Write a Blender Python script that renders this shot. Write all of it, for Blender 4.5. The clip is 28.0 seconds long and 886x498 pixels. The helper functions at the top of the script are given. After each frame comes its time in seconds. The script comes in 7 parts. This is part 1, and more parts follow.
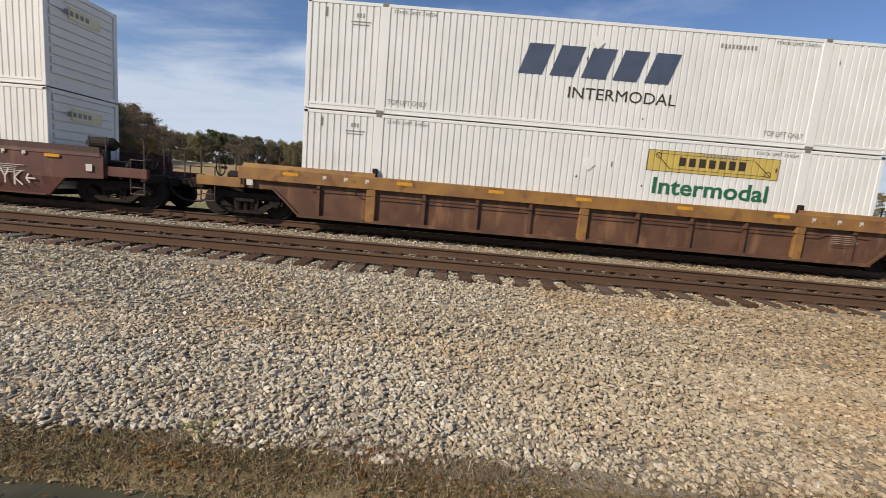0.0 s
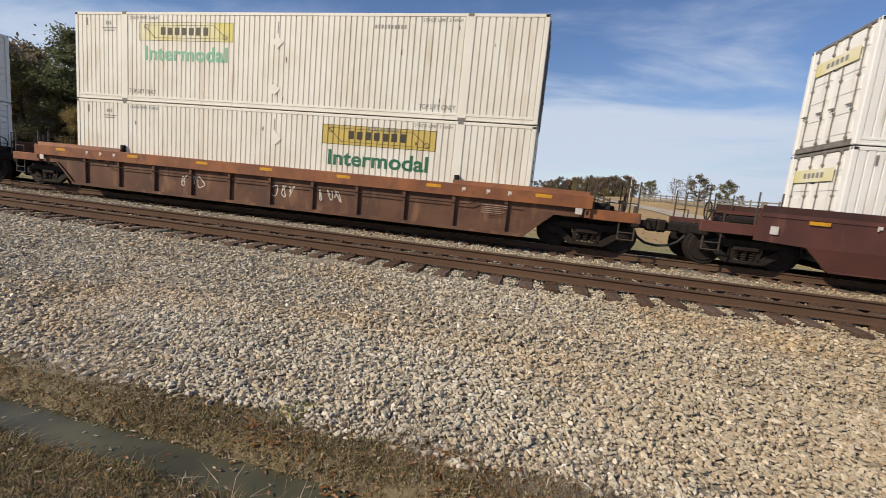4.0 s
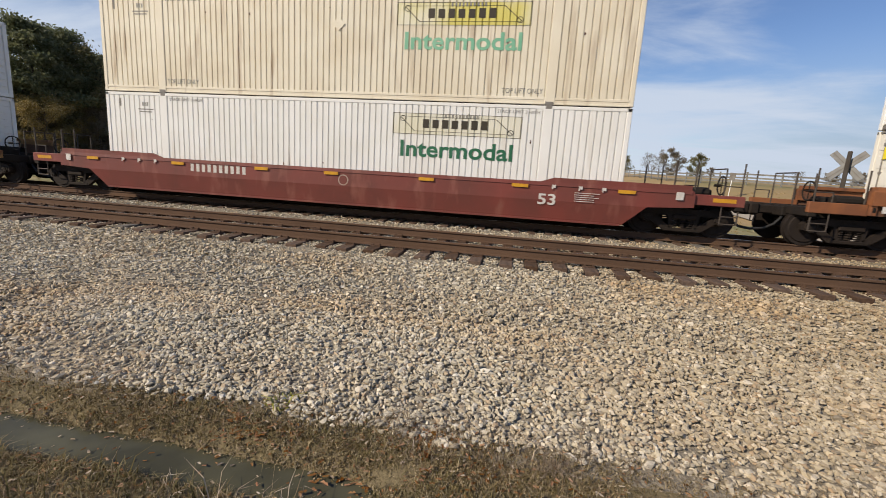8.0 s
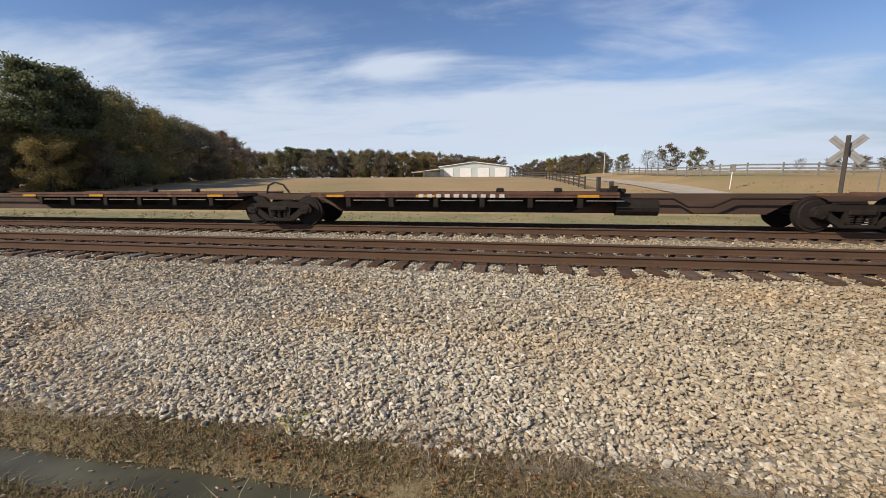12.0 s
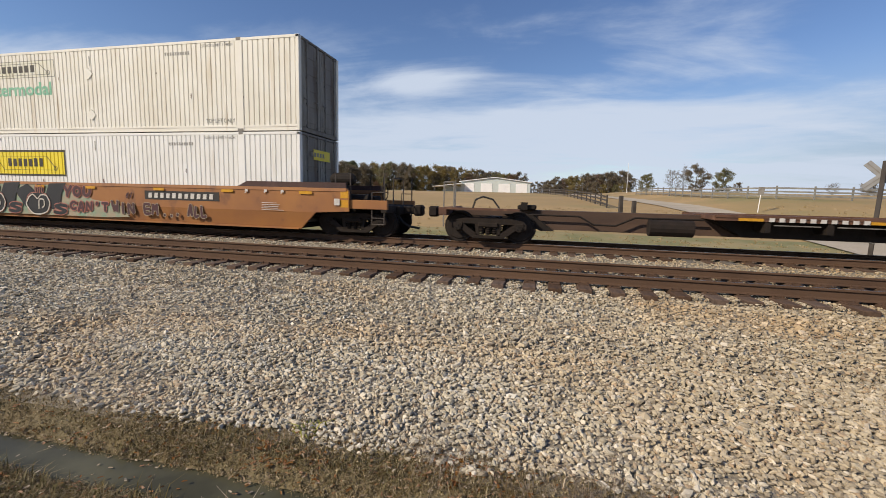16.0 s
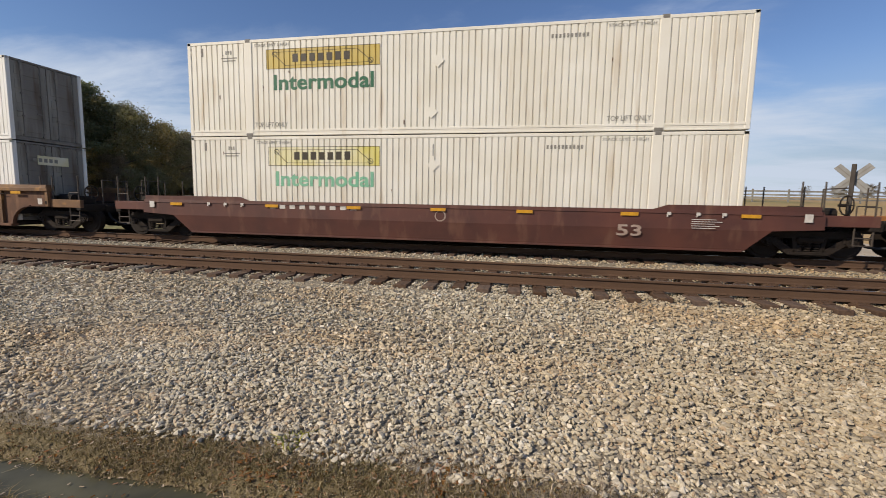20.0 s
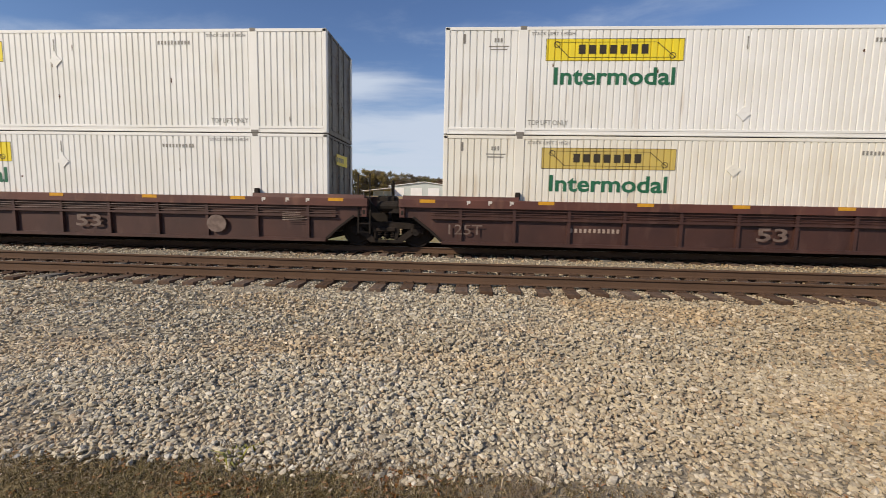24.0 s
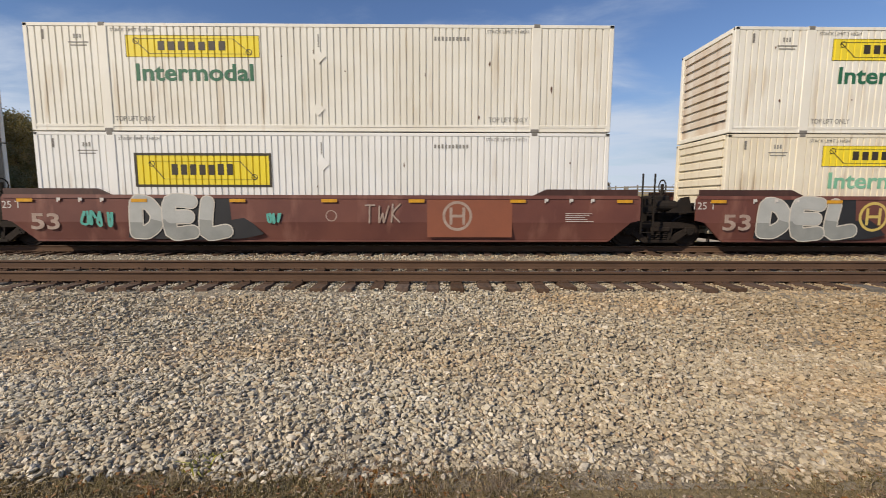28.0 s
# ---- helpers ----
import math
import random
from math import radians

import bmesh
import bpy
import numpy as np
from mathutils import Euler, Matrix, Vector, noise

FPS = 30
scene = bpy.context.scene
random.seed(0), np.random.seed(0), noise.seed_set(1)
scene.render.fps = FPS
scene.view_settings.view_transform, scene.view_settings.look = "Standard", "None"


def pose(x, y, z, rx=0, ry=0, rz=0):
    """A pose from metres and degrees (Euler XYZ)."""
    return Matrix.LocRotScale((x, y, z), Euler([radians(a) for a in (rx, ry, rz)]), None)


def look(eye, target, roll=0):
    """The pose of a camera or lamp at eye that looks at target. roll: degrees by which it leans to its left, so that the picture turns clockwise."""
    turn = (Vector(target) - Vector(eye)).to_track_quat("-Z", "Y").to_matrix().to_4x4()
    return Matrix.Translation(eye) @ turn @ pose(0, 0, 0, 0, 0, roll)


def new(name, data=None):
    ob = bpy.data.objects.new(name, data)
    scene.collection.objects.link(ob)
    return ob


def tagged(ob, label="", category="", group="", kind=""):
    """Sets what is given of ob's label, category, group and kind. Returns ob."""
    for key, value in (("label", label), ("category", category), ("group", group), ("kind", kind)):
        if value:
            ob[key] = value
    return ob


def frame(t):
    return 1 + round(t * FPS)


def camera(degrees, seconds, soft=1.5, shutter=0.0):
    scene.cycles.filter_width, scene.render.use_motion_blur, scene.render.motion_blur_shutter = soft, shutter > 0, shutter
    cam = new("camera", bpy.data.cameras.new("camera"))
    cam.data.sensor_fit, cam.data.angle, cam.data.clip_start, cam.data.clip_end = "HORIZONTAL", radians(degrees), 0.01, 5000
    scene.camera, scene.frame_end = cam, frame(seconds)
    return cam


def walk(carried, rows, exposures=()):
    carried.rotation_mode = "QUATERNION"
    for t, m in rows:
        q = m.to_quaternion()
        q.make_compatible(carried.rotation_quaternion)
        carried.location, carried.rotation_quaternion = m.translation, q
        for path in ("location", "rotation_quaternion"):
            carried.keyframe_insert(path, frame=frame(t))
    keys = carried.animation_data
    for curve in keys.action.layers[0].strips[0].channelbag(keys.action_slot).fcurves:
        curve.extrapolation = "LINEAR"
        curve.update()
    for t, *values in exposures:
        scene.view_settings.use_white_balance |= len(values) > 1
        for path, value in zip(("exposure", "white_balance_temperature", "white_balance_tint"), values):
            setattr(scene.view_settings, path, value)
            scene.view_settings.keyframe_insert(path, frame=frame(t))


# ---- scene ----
cam = camera(92.9, 28.0, soft=0.6, shutter=0.05)
# seconds, eye x y z, yaw, pitch, roll; z is 0 on top of the rails
PATH = [
    (0.0, -0.023, -0.013, 1.284, 1.49, -7.86, -4.89),
    (0.5, -0.020, -0.007, 1.271, 2.48, -8.18, -4.70),
    (1.0, -0.016, 0.001, 1.261, 5.07, -8.52, -3.89),
    (1.5, -0.016, 0.008, 1.250, 8.85, -9.83, -4.30),
    (2.0, -0.018, 0.000, 1.252, 11.89, -9.64, -5.77),
    (2.5, -0.012, 0.004, 1.257, 12.90, -8.98, -6.21),
    (3.0, -0.008, 0.001, 1.262, 12.96, -8.60, -6.16),
    (3.5, -0.009, 0.002, 1.263, 13.13, -8.20, -6.00),
    (4.0, -0.009, 0.001, 1.265, 13.39, -7.94, -5.56),
    (4.5, -0.006, -0.001, 1.266, 13.75, -7.92, -5.13),
    (6.5, -0.001, 0.009, 1.258, 11.24, -9.47, -4.09),
    (7.0, -0.003, 0.013, 1.258, 10.36, -9.79, -4.09),
    (7.5, -0.001, 0.015, 1.257, 10.14, -9.97, -3.79),
    (8.0, -0.003, 0.022, 1.260, 10.32, -10.04, -3.50),
    (8.5, 0.006, 0.017, 1.254, 10.77, -9.74, -3.01),
    (9.0, 0.009, 0.011, 1.254, 11.04, -9.41, -2.52),
    (9.5, 0.008, 0.008, 1.255, 11.03, -9.22, -2.12),
    (10.0, 0.007, 0.008, 1.258, 10.78, -9.06, -1.77),
    (10.5, 0.009, 0.003, 1.259, 10.42, -8.92, -1.25),
    (11.0, 0.012, 0.007, 1.261, 10.21, -8.83, -0.78),
    (11.5, 0.014, 0.007, 1.261, 10.11, -8.72, -0.26),
    (12.0, 0.014, 0.002, 1.266, 10.33, -8.69, 0.18),
    (12.5, 0.018, 0.007, 1.267, 10.64, -8.58, 0.52),
    (14.5, 0.016, 0.001, 1.267, 11.02, -7.63, -0.17),
    (15.0, 0.013, -0.006, 1.268, 11.44, -7.40, -0.83),
    (15.5, 0.010, -0.012, 1.270, 12.24, -7.20, -1.34),
    (16.0, 0.008, -0.019, 1.269, 13.06, -6.83, -1.49),
    (16.5, 0.009, -0.019, 1.267, 13.55, -6.45, -1.14),
    (17.0, 0.012, -0.012, 1.269, 13.53, -6.19, -0.77),
    (17.5, 0.014, -0.003, 1.261, 13.26, -6.05, -0.63),
    (18.0, 0.011, 0.000, 1.265, 12.88, -6.10, -0.69),
    (18.5, 0.019, 0.005, 1.265, 12.47, -6.06, -0.86),
    (19.0, 0.018, 0.002, 1.266, 11.93, -5.99, -1.01),
    (19.5, 0.012, 0.008, 1.268, 11.36, -6.03, -1.06),
    (20.0, 0.011, 0.011, 1.270, 11.01, -6.14, -1.10),
    (20.5, 0.011, 0.011, 1.274, 11.09, -6.50, -1.35),
    (21.0, 0.004, 0.007, 1.273, 10.98, -6.88, -1.47),
    (21.5, 0.002, 0.007, 1.276, 10.44, -7.14, -1.37),
    (23.5, -0.005, 0.001, 1.291, 4.22, -6.33, -1.07),
    (24.0, -0.013, -0.010, 1.295, 3.63, -6.03, -1.10),
    (24.5, -0.014, -0.010, 1.295, 2.95, -5.55, -1.12),
    (25.0, -0.020, -0.017, 1.295, 2.07, -4.96, -0.94),
    (25.5, -0.014, -0.013, 1.298, 1.25, -4.63, -0.72),
    (26.0, -0.010, -0.013, 1.297, 0.50, -4.78, -0.44),
    (26.5, -0.010, -0.011, 1.295, 0.06, -5.42, -0.22),
    (27.0, -0.016, -0.010, 1.297, -0.30, -6.36, -0.15),
    (27.5, -0.015, -0.009, 1.293, -0.61, -6.68, -0.17),
    (28.0, -0.007, -0.009, 1.282, -0.49, -6.22, -0.13),
]
walk(cam, [(t, pose(x, y, z, 90 + pitch, roll, yaw)) for t, x, y, z, yaw, pitch, roll in PATH], exposures=[(0.0, -0.05, 6720, 11), (11.0, -0.04, 6720, 11), (12.0, 0.04, 6720, 11), (15.0, 0.05, 6720, 11), (16.0, -0.02, 6720, 11), (18.0, -0.08, 6720, 11), (25.0, -0.09, 6720, 11), (26.0, -0.15, 6720, 11), (27.0, -0.13, 6720, 11), (28.0, -0.08, 6720, 11)])

# ---- world and sun ----
SUN_TO = Vector((-0.70, -0.56, 0.60)).normalized()
sun = new("sun", bpy.data.lights.new("sun", "SUN"))
sun.data.energy, sun.data.angle, sun.data.color = 5.0, radians(0.55), (1.0, 0.88, 0.71)
sun.matrix_world = look((0, 0, 60), Vector((0, 0, 60)) - SUN_TO)

world = bpy.data.worlds.new("sky")
scene.world = world
world.use_nodes = True


def sky_nodes():
    nt = world.node_tree
    nt.nodes.clear()
    N, K = nt.nodes.new, nt.links.new
    out, bg = N("ShaderNodeOutputWorld"), N("ShaderNodeBackground")
    sky = N("ShaderNodeTexSky")
    sky.sky_type, sky.sun_disc = "NISHITA", False
    sky.sun_elevation = math.asin(SUN_TO.z)
    sky.sun_rotation = math.atan2(SUN_TO.x, SUN_TO.y)
    sky.air_density, sky.dust_density, sky.ozone_density = 1.0, 0.15, 3.0
    rich = N("ShaderNodeHueSaturation")
    K(sky.outputs[0], rich.inputs["Color"])
    rich.inputs["Saturation"].default_value, rich.inputs["Value"].default_value = 1.12, 1.48
    rich.inputs["Hue"].default_value = 0.510
    co = N("ShaderNodeTexCoord")
    sep = N("ShaderNodeSeparateXYZ")
    K(co.outputs["Generated"], sep.inputs[0])

    def op(kind, a, b=None, clamp=False):
        n = N("ShaderNodeMath")
        n.operation, n.use_clamp = kind, clamp
        for i, v in enumerate((a, b)):
            if v is None:
                continue
            if isinstance(v, (int, float)):
                n.inputs[i].default_value = v
            else:
                K(v, n.inputs[i])
        return n.outputs[0]

    def ramp(v, lo, hi):
        n = N("ShaderNodeMapRange")
        n.interpolation_type = "SMOOTHSTEP"
        K(v, n.inputs[0])
        n.inputs[1].default_value, n.inputs[2].default_value = lo, hi
        return n.outputs[0]
    # haze low in the sky, on the side away from the sun
    veil = op("MULTIPLY", ramp(op("SUBTRACT", 0.30, sep.outputs[2]), 0.0, 0.26), ramp(sep.outputs[0], 0.15, 0.55))
    haze = N("ShaderNodeMix")
    haze.data_type = "RGBA"
    K(op("MULTIPLY", veil, 0.85), haze.inputs[0]), K(rich.outputs[0], haze.inputs[6])
    haze.inputs[7].default_value = (4.4, 5.5, 7.2, 1)
    # clouds lie on a high flat sheet
    up = op("ADD", op("MAXIMUM", sep.outputs[2], 0.0), 0.12)
    px, py = op("DIVIDE", sep.outputs[0], up), op("DIVIDE", sep.outputs[1], up)
    com = N("ShaderNodeCombineXYZ")
    K(px, com.inputs[0]), K(py, com.inputs[1])

    def cloud(scale, turn, stretch, shift, detail, rough):
        mp, nz = N("ShaderNodeMapping"), N("ShaderNodeTexNoise")
        K(com.outputs[0], mp.inputs[0])
        mp.inputs["Rotation"].default_value = (0, 0, radians(turn))
        mp.inputs["Scale"].default_value = stretch
        mp.inputs["Location"].default_value = shift
        K(mp.outputs[0], nz.inputs["Vector"])
        nz.inputs["Scale"].default_value, nz.inputs["Detail"].default_value = scale, detail
        nz.inputs["Roughness"].default_value, nz.inputs["Distortion"].default_value = rough, 0.6
        return nz.outputs[0]
    streak = cloud(0.50, -24, (1.0, 2.4, 1), (3.1, 1.7, 0), 7, 0.58)
    puff = cloud(1.15, 10, (1.0, 1.5, 1), (7.3, 2.2, 0), 8, 0.6)
    # the cloud thins out with height
    body = op("ADD", op("MULTIPLY", streak, 0.62), op("MULTIPLY", puff, 0.30))
    body = op("ADD", body, op("MULTIPLY", op("SUBTRACT", 0.36, sep.outputs[2]), 0.62))
    # banks of cloud and clear gaps over the field: azimuth, height, spread across and up, weight
    ahead = op("MAXIMUM", sep.outputs[1], 0.08)
    u, v = op("DIVIDE", sep.outputs[0], ahead), op("DIVIDE", sep.outputs[2], ahead)
    for az, el, su, sv, w in ((-16, 14.8, 0.11, 0.030, 0.17), (20, 17, 0.20, 0.07, 0.13), (29, 9.0, 0.16, 0.03, 0.05), (-47, 13, 0.35, 0.045, 0.0), (-8, 8, 0.6, 0.07, 0.07), (8, 11, 0.2, 0.05, 0.08),
                              (-46, 20, 0.45, 0.09, -0.24), (-28, 26, 0.3, 0.06, -0.10), (1, 17, 0.10, 0.03, -0.05), (40, 17, 0.24, 0.10, -0.20), (38, 11, 0.30, 0.13, -0.14), (17, 12.7, 0.16, 0.02, -0.07), (-27, 15, 0.20, 0.045, 0.12)):
        a, b = math.tan(radians(az)), math.tan(radians(el)) / math.cos(radians(az))
        du, dv = op("DIVIDE", op("SUBTRACT", u, a), su / math.cos(radians(az))), op("DIVIDE", op("SUBTRACT", v, b), sv / math.cos(radians(az)))
        bell = op("POWER", 2.718, op("MULTIPLY", op("ADD", op("MULTIPLY", du, du), op("MULTIPLY", dv, dv)), -1.0))
        body = op("ADD", body, op("MULTIPLY", bell, w))
    amount = op("MULTIPLY", ramp(body, 0.42, 0.69), 0.94)
    mix = N("ShaderNodeMix")
    mix.data_type = "RGBA"
    K(amount, mix.inputs[0]), K(haze.outputs[2], mix.inputs[6])
    mix.inputs[7].default_value = (7.5, 8.7, 10.6, 1)
    K(mix.outputs[2], bg.inputs[0])
    bg.inputs[1].default_value = 0.080
    K(bg.outputs[0], out.inputs[0])


sky_nodes()


# ---- materials ----
def mat(name, color, rough=0.7, metal=0.0, second=None, scale=3.0, amount=0.5, stretch=(1, 1, 1), fine=40.0, fine_amount=0.25,
        bump=0.15, bump_scale=60.0, island=0.0, per_object=0.0, spec=0.4, stain=None, stain_lo=0.56, stain_hi=0.7, stain_scale=1.0, stain_stretch=(1, 1, 1)):
    m = bpy.data.materials.new(name)
    m.use_nodes = True
    nt = m.node_tree
    N, K = nt.nodes.new, nt.links.new
    p = nt.nodes["Principled BSDF"]
    p.inputs["Metallic"].default_value = metal
    p.inputs["Specular IOR Level"].default_value = spec
    co = N("ShaderNodeTexCoord")

    def noise_at(sc, st, detail=5):
        mp, nz = N("ShaderNodeMapping"), N("ShaderNodeTexNoise")
        K(co.outputs["Object"], mp.inputs[0])
        mp.inputs["Scale"].default_value = st
        K(mp.outputs[0], nz.inputs["Vector"])
        nz.inputs["Scale"].default_value, nz.inputs["Detail"].default_value = sc, detail
        return nz.outputs[0]

    def remap(v, a, b, c=0.0, d=1.0):
        n = N("ShaderNodeMapRange")
        K(v, n.inputs[0])
        for i, x in enumerate((a, b, c, d)):
            n.inputs[i + 1].default_value = x
        return n.outputs[0]

    def blend(f, a, b, kind="MIX"):
        n = N("ShaderNodeMix")
        n.data_type, n.blend_type = "RGBA", kind
        if isinstance(f, float):
            n.inputs[0].default_value = f
        else:
            K(f, n.inputs[0])
        for i, x in ((6, a), (7, b)):
            if isinstance(x, tuple):
                n.inputs[i].default_value = (*x, 1)
            else:
                K(x, n.inputs[i])
        return n.outputs[2]
    second = second or tuple(c * 0.72 for c in color)
    big = noise_at(scale, stretch)
    col = blend(remap(big, 0.35, 0.68, 0.0, amount * 1.6), color, second)
    small = noise_at(fine, (1, 1, 1), 3)
    col = blend(remap(small, 0.3, 0.7, fine_amount, 0.0), col, tuple(c * 0.55 for c in color))
    if stain:
        st = noise_at(stain_scale, stain_stretch, 6)
        col = blend(remap(st, stain_lo, stain_hi), col, stain)
    if island or per_object:
        hsv = N("ShaderNodeHueSaturation")
        K(col, hsv.inputs["Color"])
        src = N("ShaderNodeNewGeometry").outputs["Random Per Island"] if island else N("ShaderNodeObjectInfo").outputs["Random"]
        a = island or per_object
        K(remap(src, 0, 1, 1 - a, 1 + a), hsv.inputs["Value"])
        K(remap(src, 0, 1, 1.15, 0.75), hsv.inputs["Saturation"])
        col = hsv.outputs[0]
    K(col, p.inputs["Base Color"])
    K(remap(small, 0.3, 0.7, max(rough - 0.1, 0.03), min(rough + 0.1, 1.0)), p.inputs["Roughness"])
    if bump:
        b, nz = N("ShaderNodeBump"), noise_at(bump_scale, (1, 1, 1), 4)
        K(nz, b.inputs["Height"])
        b.inputs["Strength"].default_value, b.inputs["Distance"].default_value = bump, 0.02
        K(b.outputs[0], p.inputs["Normal"])
    return m


RUST = (0.13, 0.055, 0.025)
paint_cool = mat("cool_white_paint", (0.72, 0.735, 0.725), 0.5, second=(0.65, 0.67, 0.655), scale=0.8, amount=0.6, fine_amount=0.08, bump=0.04, stain=(0.50, 0.47, 0.40), stain_lo=0.62, stain_hi=0.85, stain_scale=1.6, stain_stretch=(2.2, 2.2, 0.25))
paint_white = mat("white_paint", (0.77, 0.77, 0.745), 0.5, second=(0.70, 0.69, 0.64), scale=0.8, amount=0.5, fine_amount=0.08, bump=0.04, stain=(0.52, 0.45, 0.36), stain_lo=0.62, stain_hi=0.82, stain_scale=1.6, stain_stretch=(2.2, 2.2, 0.25))
paint_cream = mat("cream_paint", (0.75, 0.73, 0.655), 0.5, second=(0.68, 0.645, 0.55), scale=0.8, amount=0.6, fine_amount=0.08, bump=0.04, stain=(0.48, 0.38, 0.25), stain_lo=0.58, stain_hi=0.82, stain_scale=1.6, stain_stretch=(2.2, 2.2, 0.25))
paint_aged = mat("aged_cream_paint", (0.74, 0.69, 0.56), 0.55, second=(0.66, 0.59, 0.45), scale=0.8, amount=0.7, fine_amount=0.1, bump=0.05, stain=(0.30, 0.20, 0.11), stain_lo=0.57, stain_hi=0.80, stain_scale=1.6, stain_stretch=(2.4, 2.4, 0.25))
# streaky grime, its base darkened further for the shade on the +x ends
grimy_shaded_door = mat("grimy_shaded_door_paint", (0.28, 0.27, 0.235), 0.6, second=(0.17, 0.155, 0.135), scale=1.2, amount=0.8, stretch=(2, 2, 0.3), stain=(0.10, 0.075, 0.05), stain_lo=0.50, stain_hi=0.72, stain_scale=2.0, stain_stretch=(2, 2, 0.2))
rusty_front = mat("rust_streaked_white_paint", (0.70, 0.67, 0.60), 0.6, second=(0.56, 0.45, 0.33), scale=1.1, amount=0.75, stretch=(1, 1, 0.5), stain=(0.30, 0.16, 0.08), stain_lo=0.55, stain_hi=0.75, stain_scale=1.4, stain_stretch=(1.5, 1.5, 0.35))
grime_steel = mat("grimy_grey_steel", (0.22, 0.21, 0.19), 0.7, second=(0.12, 0.10, 0.08), scale=4)
sign_yellow = mat("yellow_decal", (0.78, 0.63, 0.03), 0.45, second=(0.70, 0.55, 0.04), scale=1.2, fine_amount=0.06, bump=0.0)
sign_gold = mat("faded_gold_decal", (0.55, 0.42, 0.10), 0.5, second=(0.48, 0.36, 0.12), scale=1.4, fine_amount=0.08, bump=0.0)
sign_pale = mat("bleached_decal", (0.72, 0.69, 0.55), 0.5, second=(0.62, 0.55, 0.14), scale=0.55, amount=0.9, fine_amount=0.05, bump=0.0)
sign_bleached = mat("sun_bleached_decal", (0.70, 0.685, 0.61), 0.5, second=(0.66, 0.63, 0.48), scale=0.8, amount=0.7, fine_amount=0.05, bump=0.0)
ink = mat("dark_brown_ink", (0.045, 0.035, 0.02), 0.5, bump=0.0, scale=5)
ink_faint = mat("worn_grey_ink", (0.26, 0.25, 0.22), 0.6, bump=0.0, scale=5)
green_ink = mat("green_ink", (0.015, 0.115, 0.055), 0.5, second=(0.03, 0.15, 0.08), bump=0.0, scale=2)
green_faded = mat("faded_green_ink", (0.16, 0.42, 0.27), 0.5, second=(0.26, 0.50, 0.34), bump=0.0, scale=2)
navy_ink = mat("navy_ink", (0.055, 0.075, 0.115), 0.5, second=(0.08, 0.10, 0.17), bump=0.0, scale=2)
brown_steel = mat("maroon_brown_paint", (0.115, 0.042, 0.030), 0.6, second=(0.075, 0.030, 0.024), scale=1.1, amount=0.7, stain=(0.135, 0.062, 0.042), stain_scale=3.0, stain_stretch=(1, 1, 0.3), bump=0.1)
maroon_steel = mat("faded_maroon_paint", (0.155, 0.056, 0.040), 0.6, second=(0.115, 0.040, 0.031), scale=0.9, amount=0.7, stain=(0.185, 0.080, 0.058), stain_scale=2.4, stain_stretch=(1, 1, 0.3), bump=0.08)
dark_brown_steel = mat("dark_brown_paint", (0.068, 0.028, 0.021), 0.6, second=(0.045, 0.020, 0.016), scale=1.1, amount=0.7, stain=(0.075, 0.036, 0.028), stain_scale=3.0, stain_stretch=(1, 1, 0.3), bump=0.1)
red_steel = mat("oxide_red_paint", (0.19, 0.045, 0.034), 0.55, second=(0.13, 0.04, 0.03), scale=1.1, amount=0.6, stain=(0.21, 0.075, 0.055), stain_scale=3.0, stain_stretch=(1, 1, 0.3), bump=0.08)
orange_steel = mat("faded_orange_paint", (0.34, 0.145, 0.040), 0.6, second=(0.25, 0.105, 0.04), scale=0.9, amount=0.7, stain=(0.17, 0.075, 0.035), stain_scale=1.8, bump=0.08)
rusty_orange = mat("rusty_orange_paint", (0.27, 0.10, 0.036), 0.65, second=(0.17, 0.065, 0.03), scale=1.6, amount=0.8, stain=(0.11, 0.05, 0.03), stain_scale=2.5, bump=0.15)
yellow_steel = mat("weathered_yellow_paint", (0.33, 0.175, 0.045), 0.6, second=(0.20, 0.10, 0.042), scale=1.4, amount=0.7, stain=RUST, stain_scale=2.5, bump=0.12)
umber_steel = mat("umber_brown_paint", (0.185, 0.100, 0.045), 0.7, second=(0.115, 0.062, 0.033), scale=1.6, amount=0.8, stain=(0.28, 0.145, 0.045), stain_scale=1.4, stain_lo=0.58, stain_hi=0.66, bump=0.15)
rust_steel = mat("rusty_brown_steel", (0.135, 0.066, 0.038), 0.8, second=(0.085, 0.042, 0.027), scale=1.8, amount=0.8, stain=(0.19, 0.10, 0.055), stain_scale=3.0, stain_stretch=(1, 1, 0.3), bump=0.2)
dusty_steel = mat("dusty_brown_steel", (0.092, 0.056, 0.038), 0.85, second=(0.055, 0.034, 0.025), scale=1.2, amount=0.7, stretch=(0.5, 1, 2), bump=0.15)
dark_steel = mat("greasy_black_steel", (0.014, 0.011, 0.009), 0.8, spec=0.25, second=(0.024, 0.017, 0.012), scale=5, bump=0.2)
# truck and wheel steel: colours darkened to include the shadow below the cars
truck_steel = mat("dusty_shaded_cast_steel", (0.024, 0.017, 0.013), 0.85, spec=0.25, second=(0.013, 0.010, 0.008), scale=5, bump=0.2)
wheel_steel = mat("worn_shaded_wheel_steel", (0.022, 0.016, 0.013), 0.8, spec=0.25, second=(0.014, 0.011, 0.009), scale=6)
bright_steel = mat("polished_rail_head", (0.42, 0.38, 0.34), 0.28, metal=0.9, second=(0.25, 0.19, 0.15), scale=4, stretch=(0.3, 3, 3), bump=0.03)
rail_steel = mat("rusted_rail", (0.118, 0.070, 0.044), 0.85, spec=0.2, second=(0.078, 0.047, 0.031), scale=3, bump=0.2, stretch=(0.4, 1, 1))
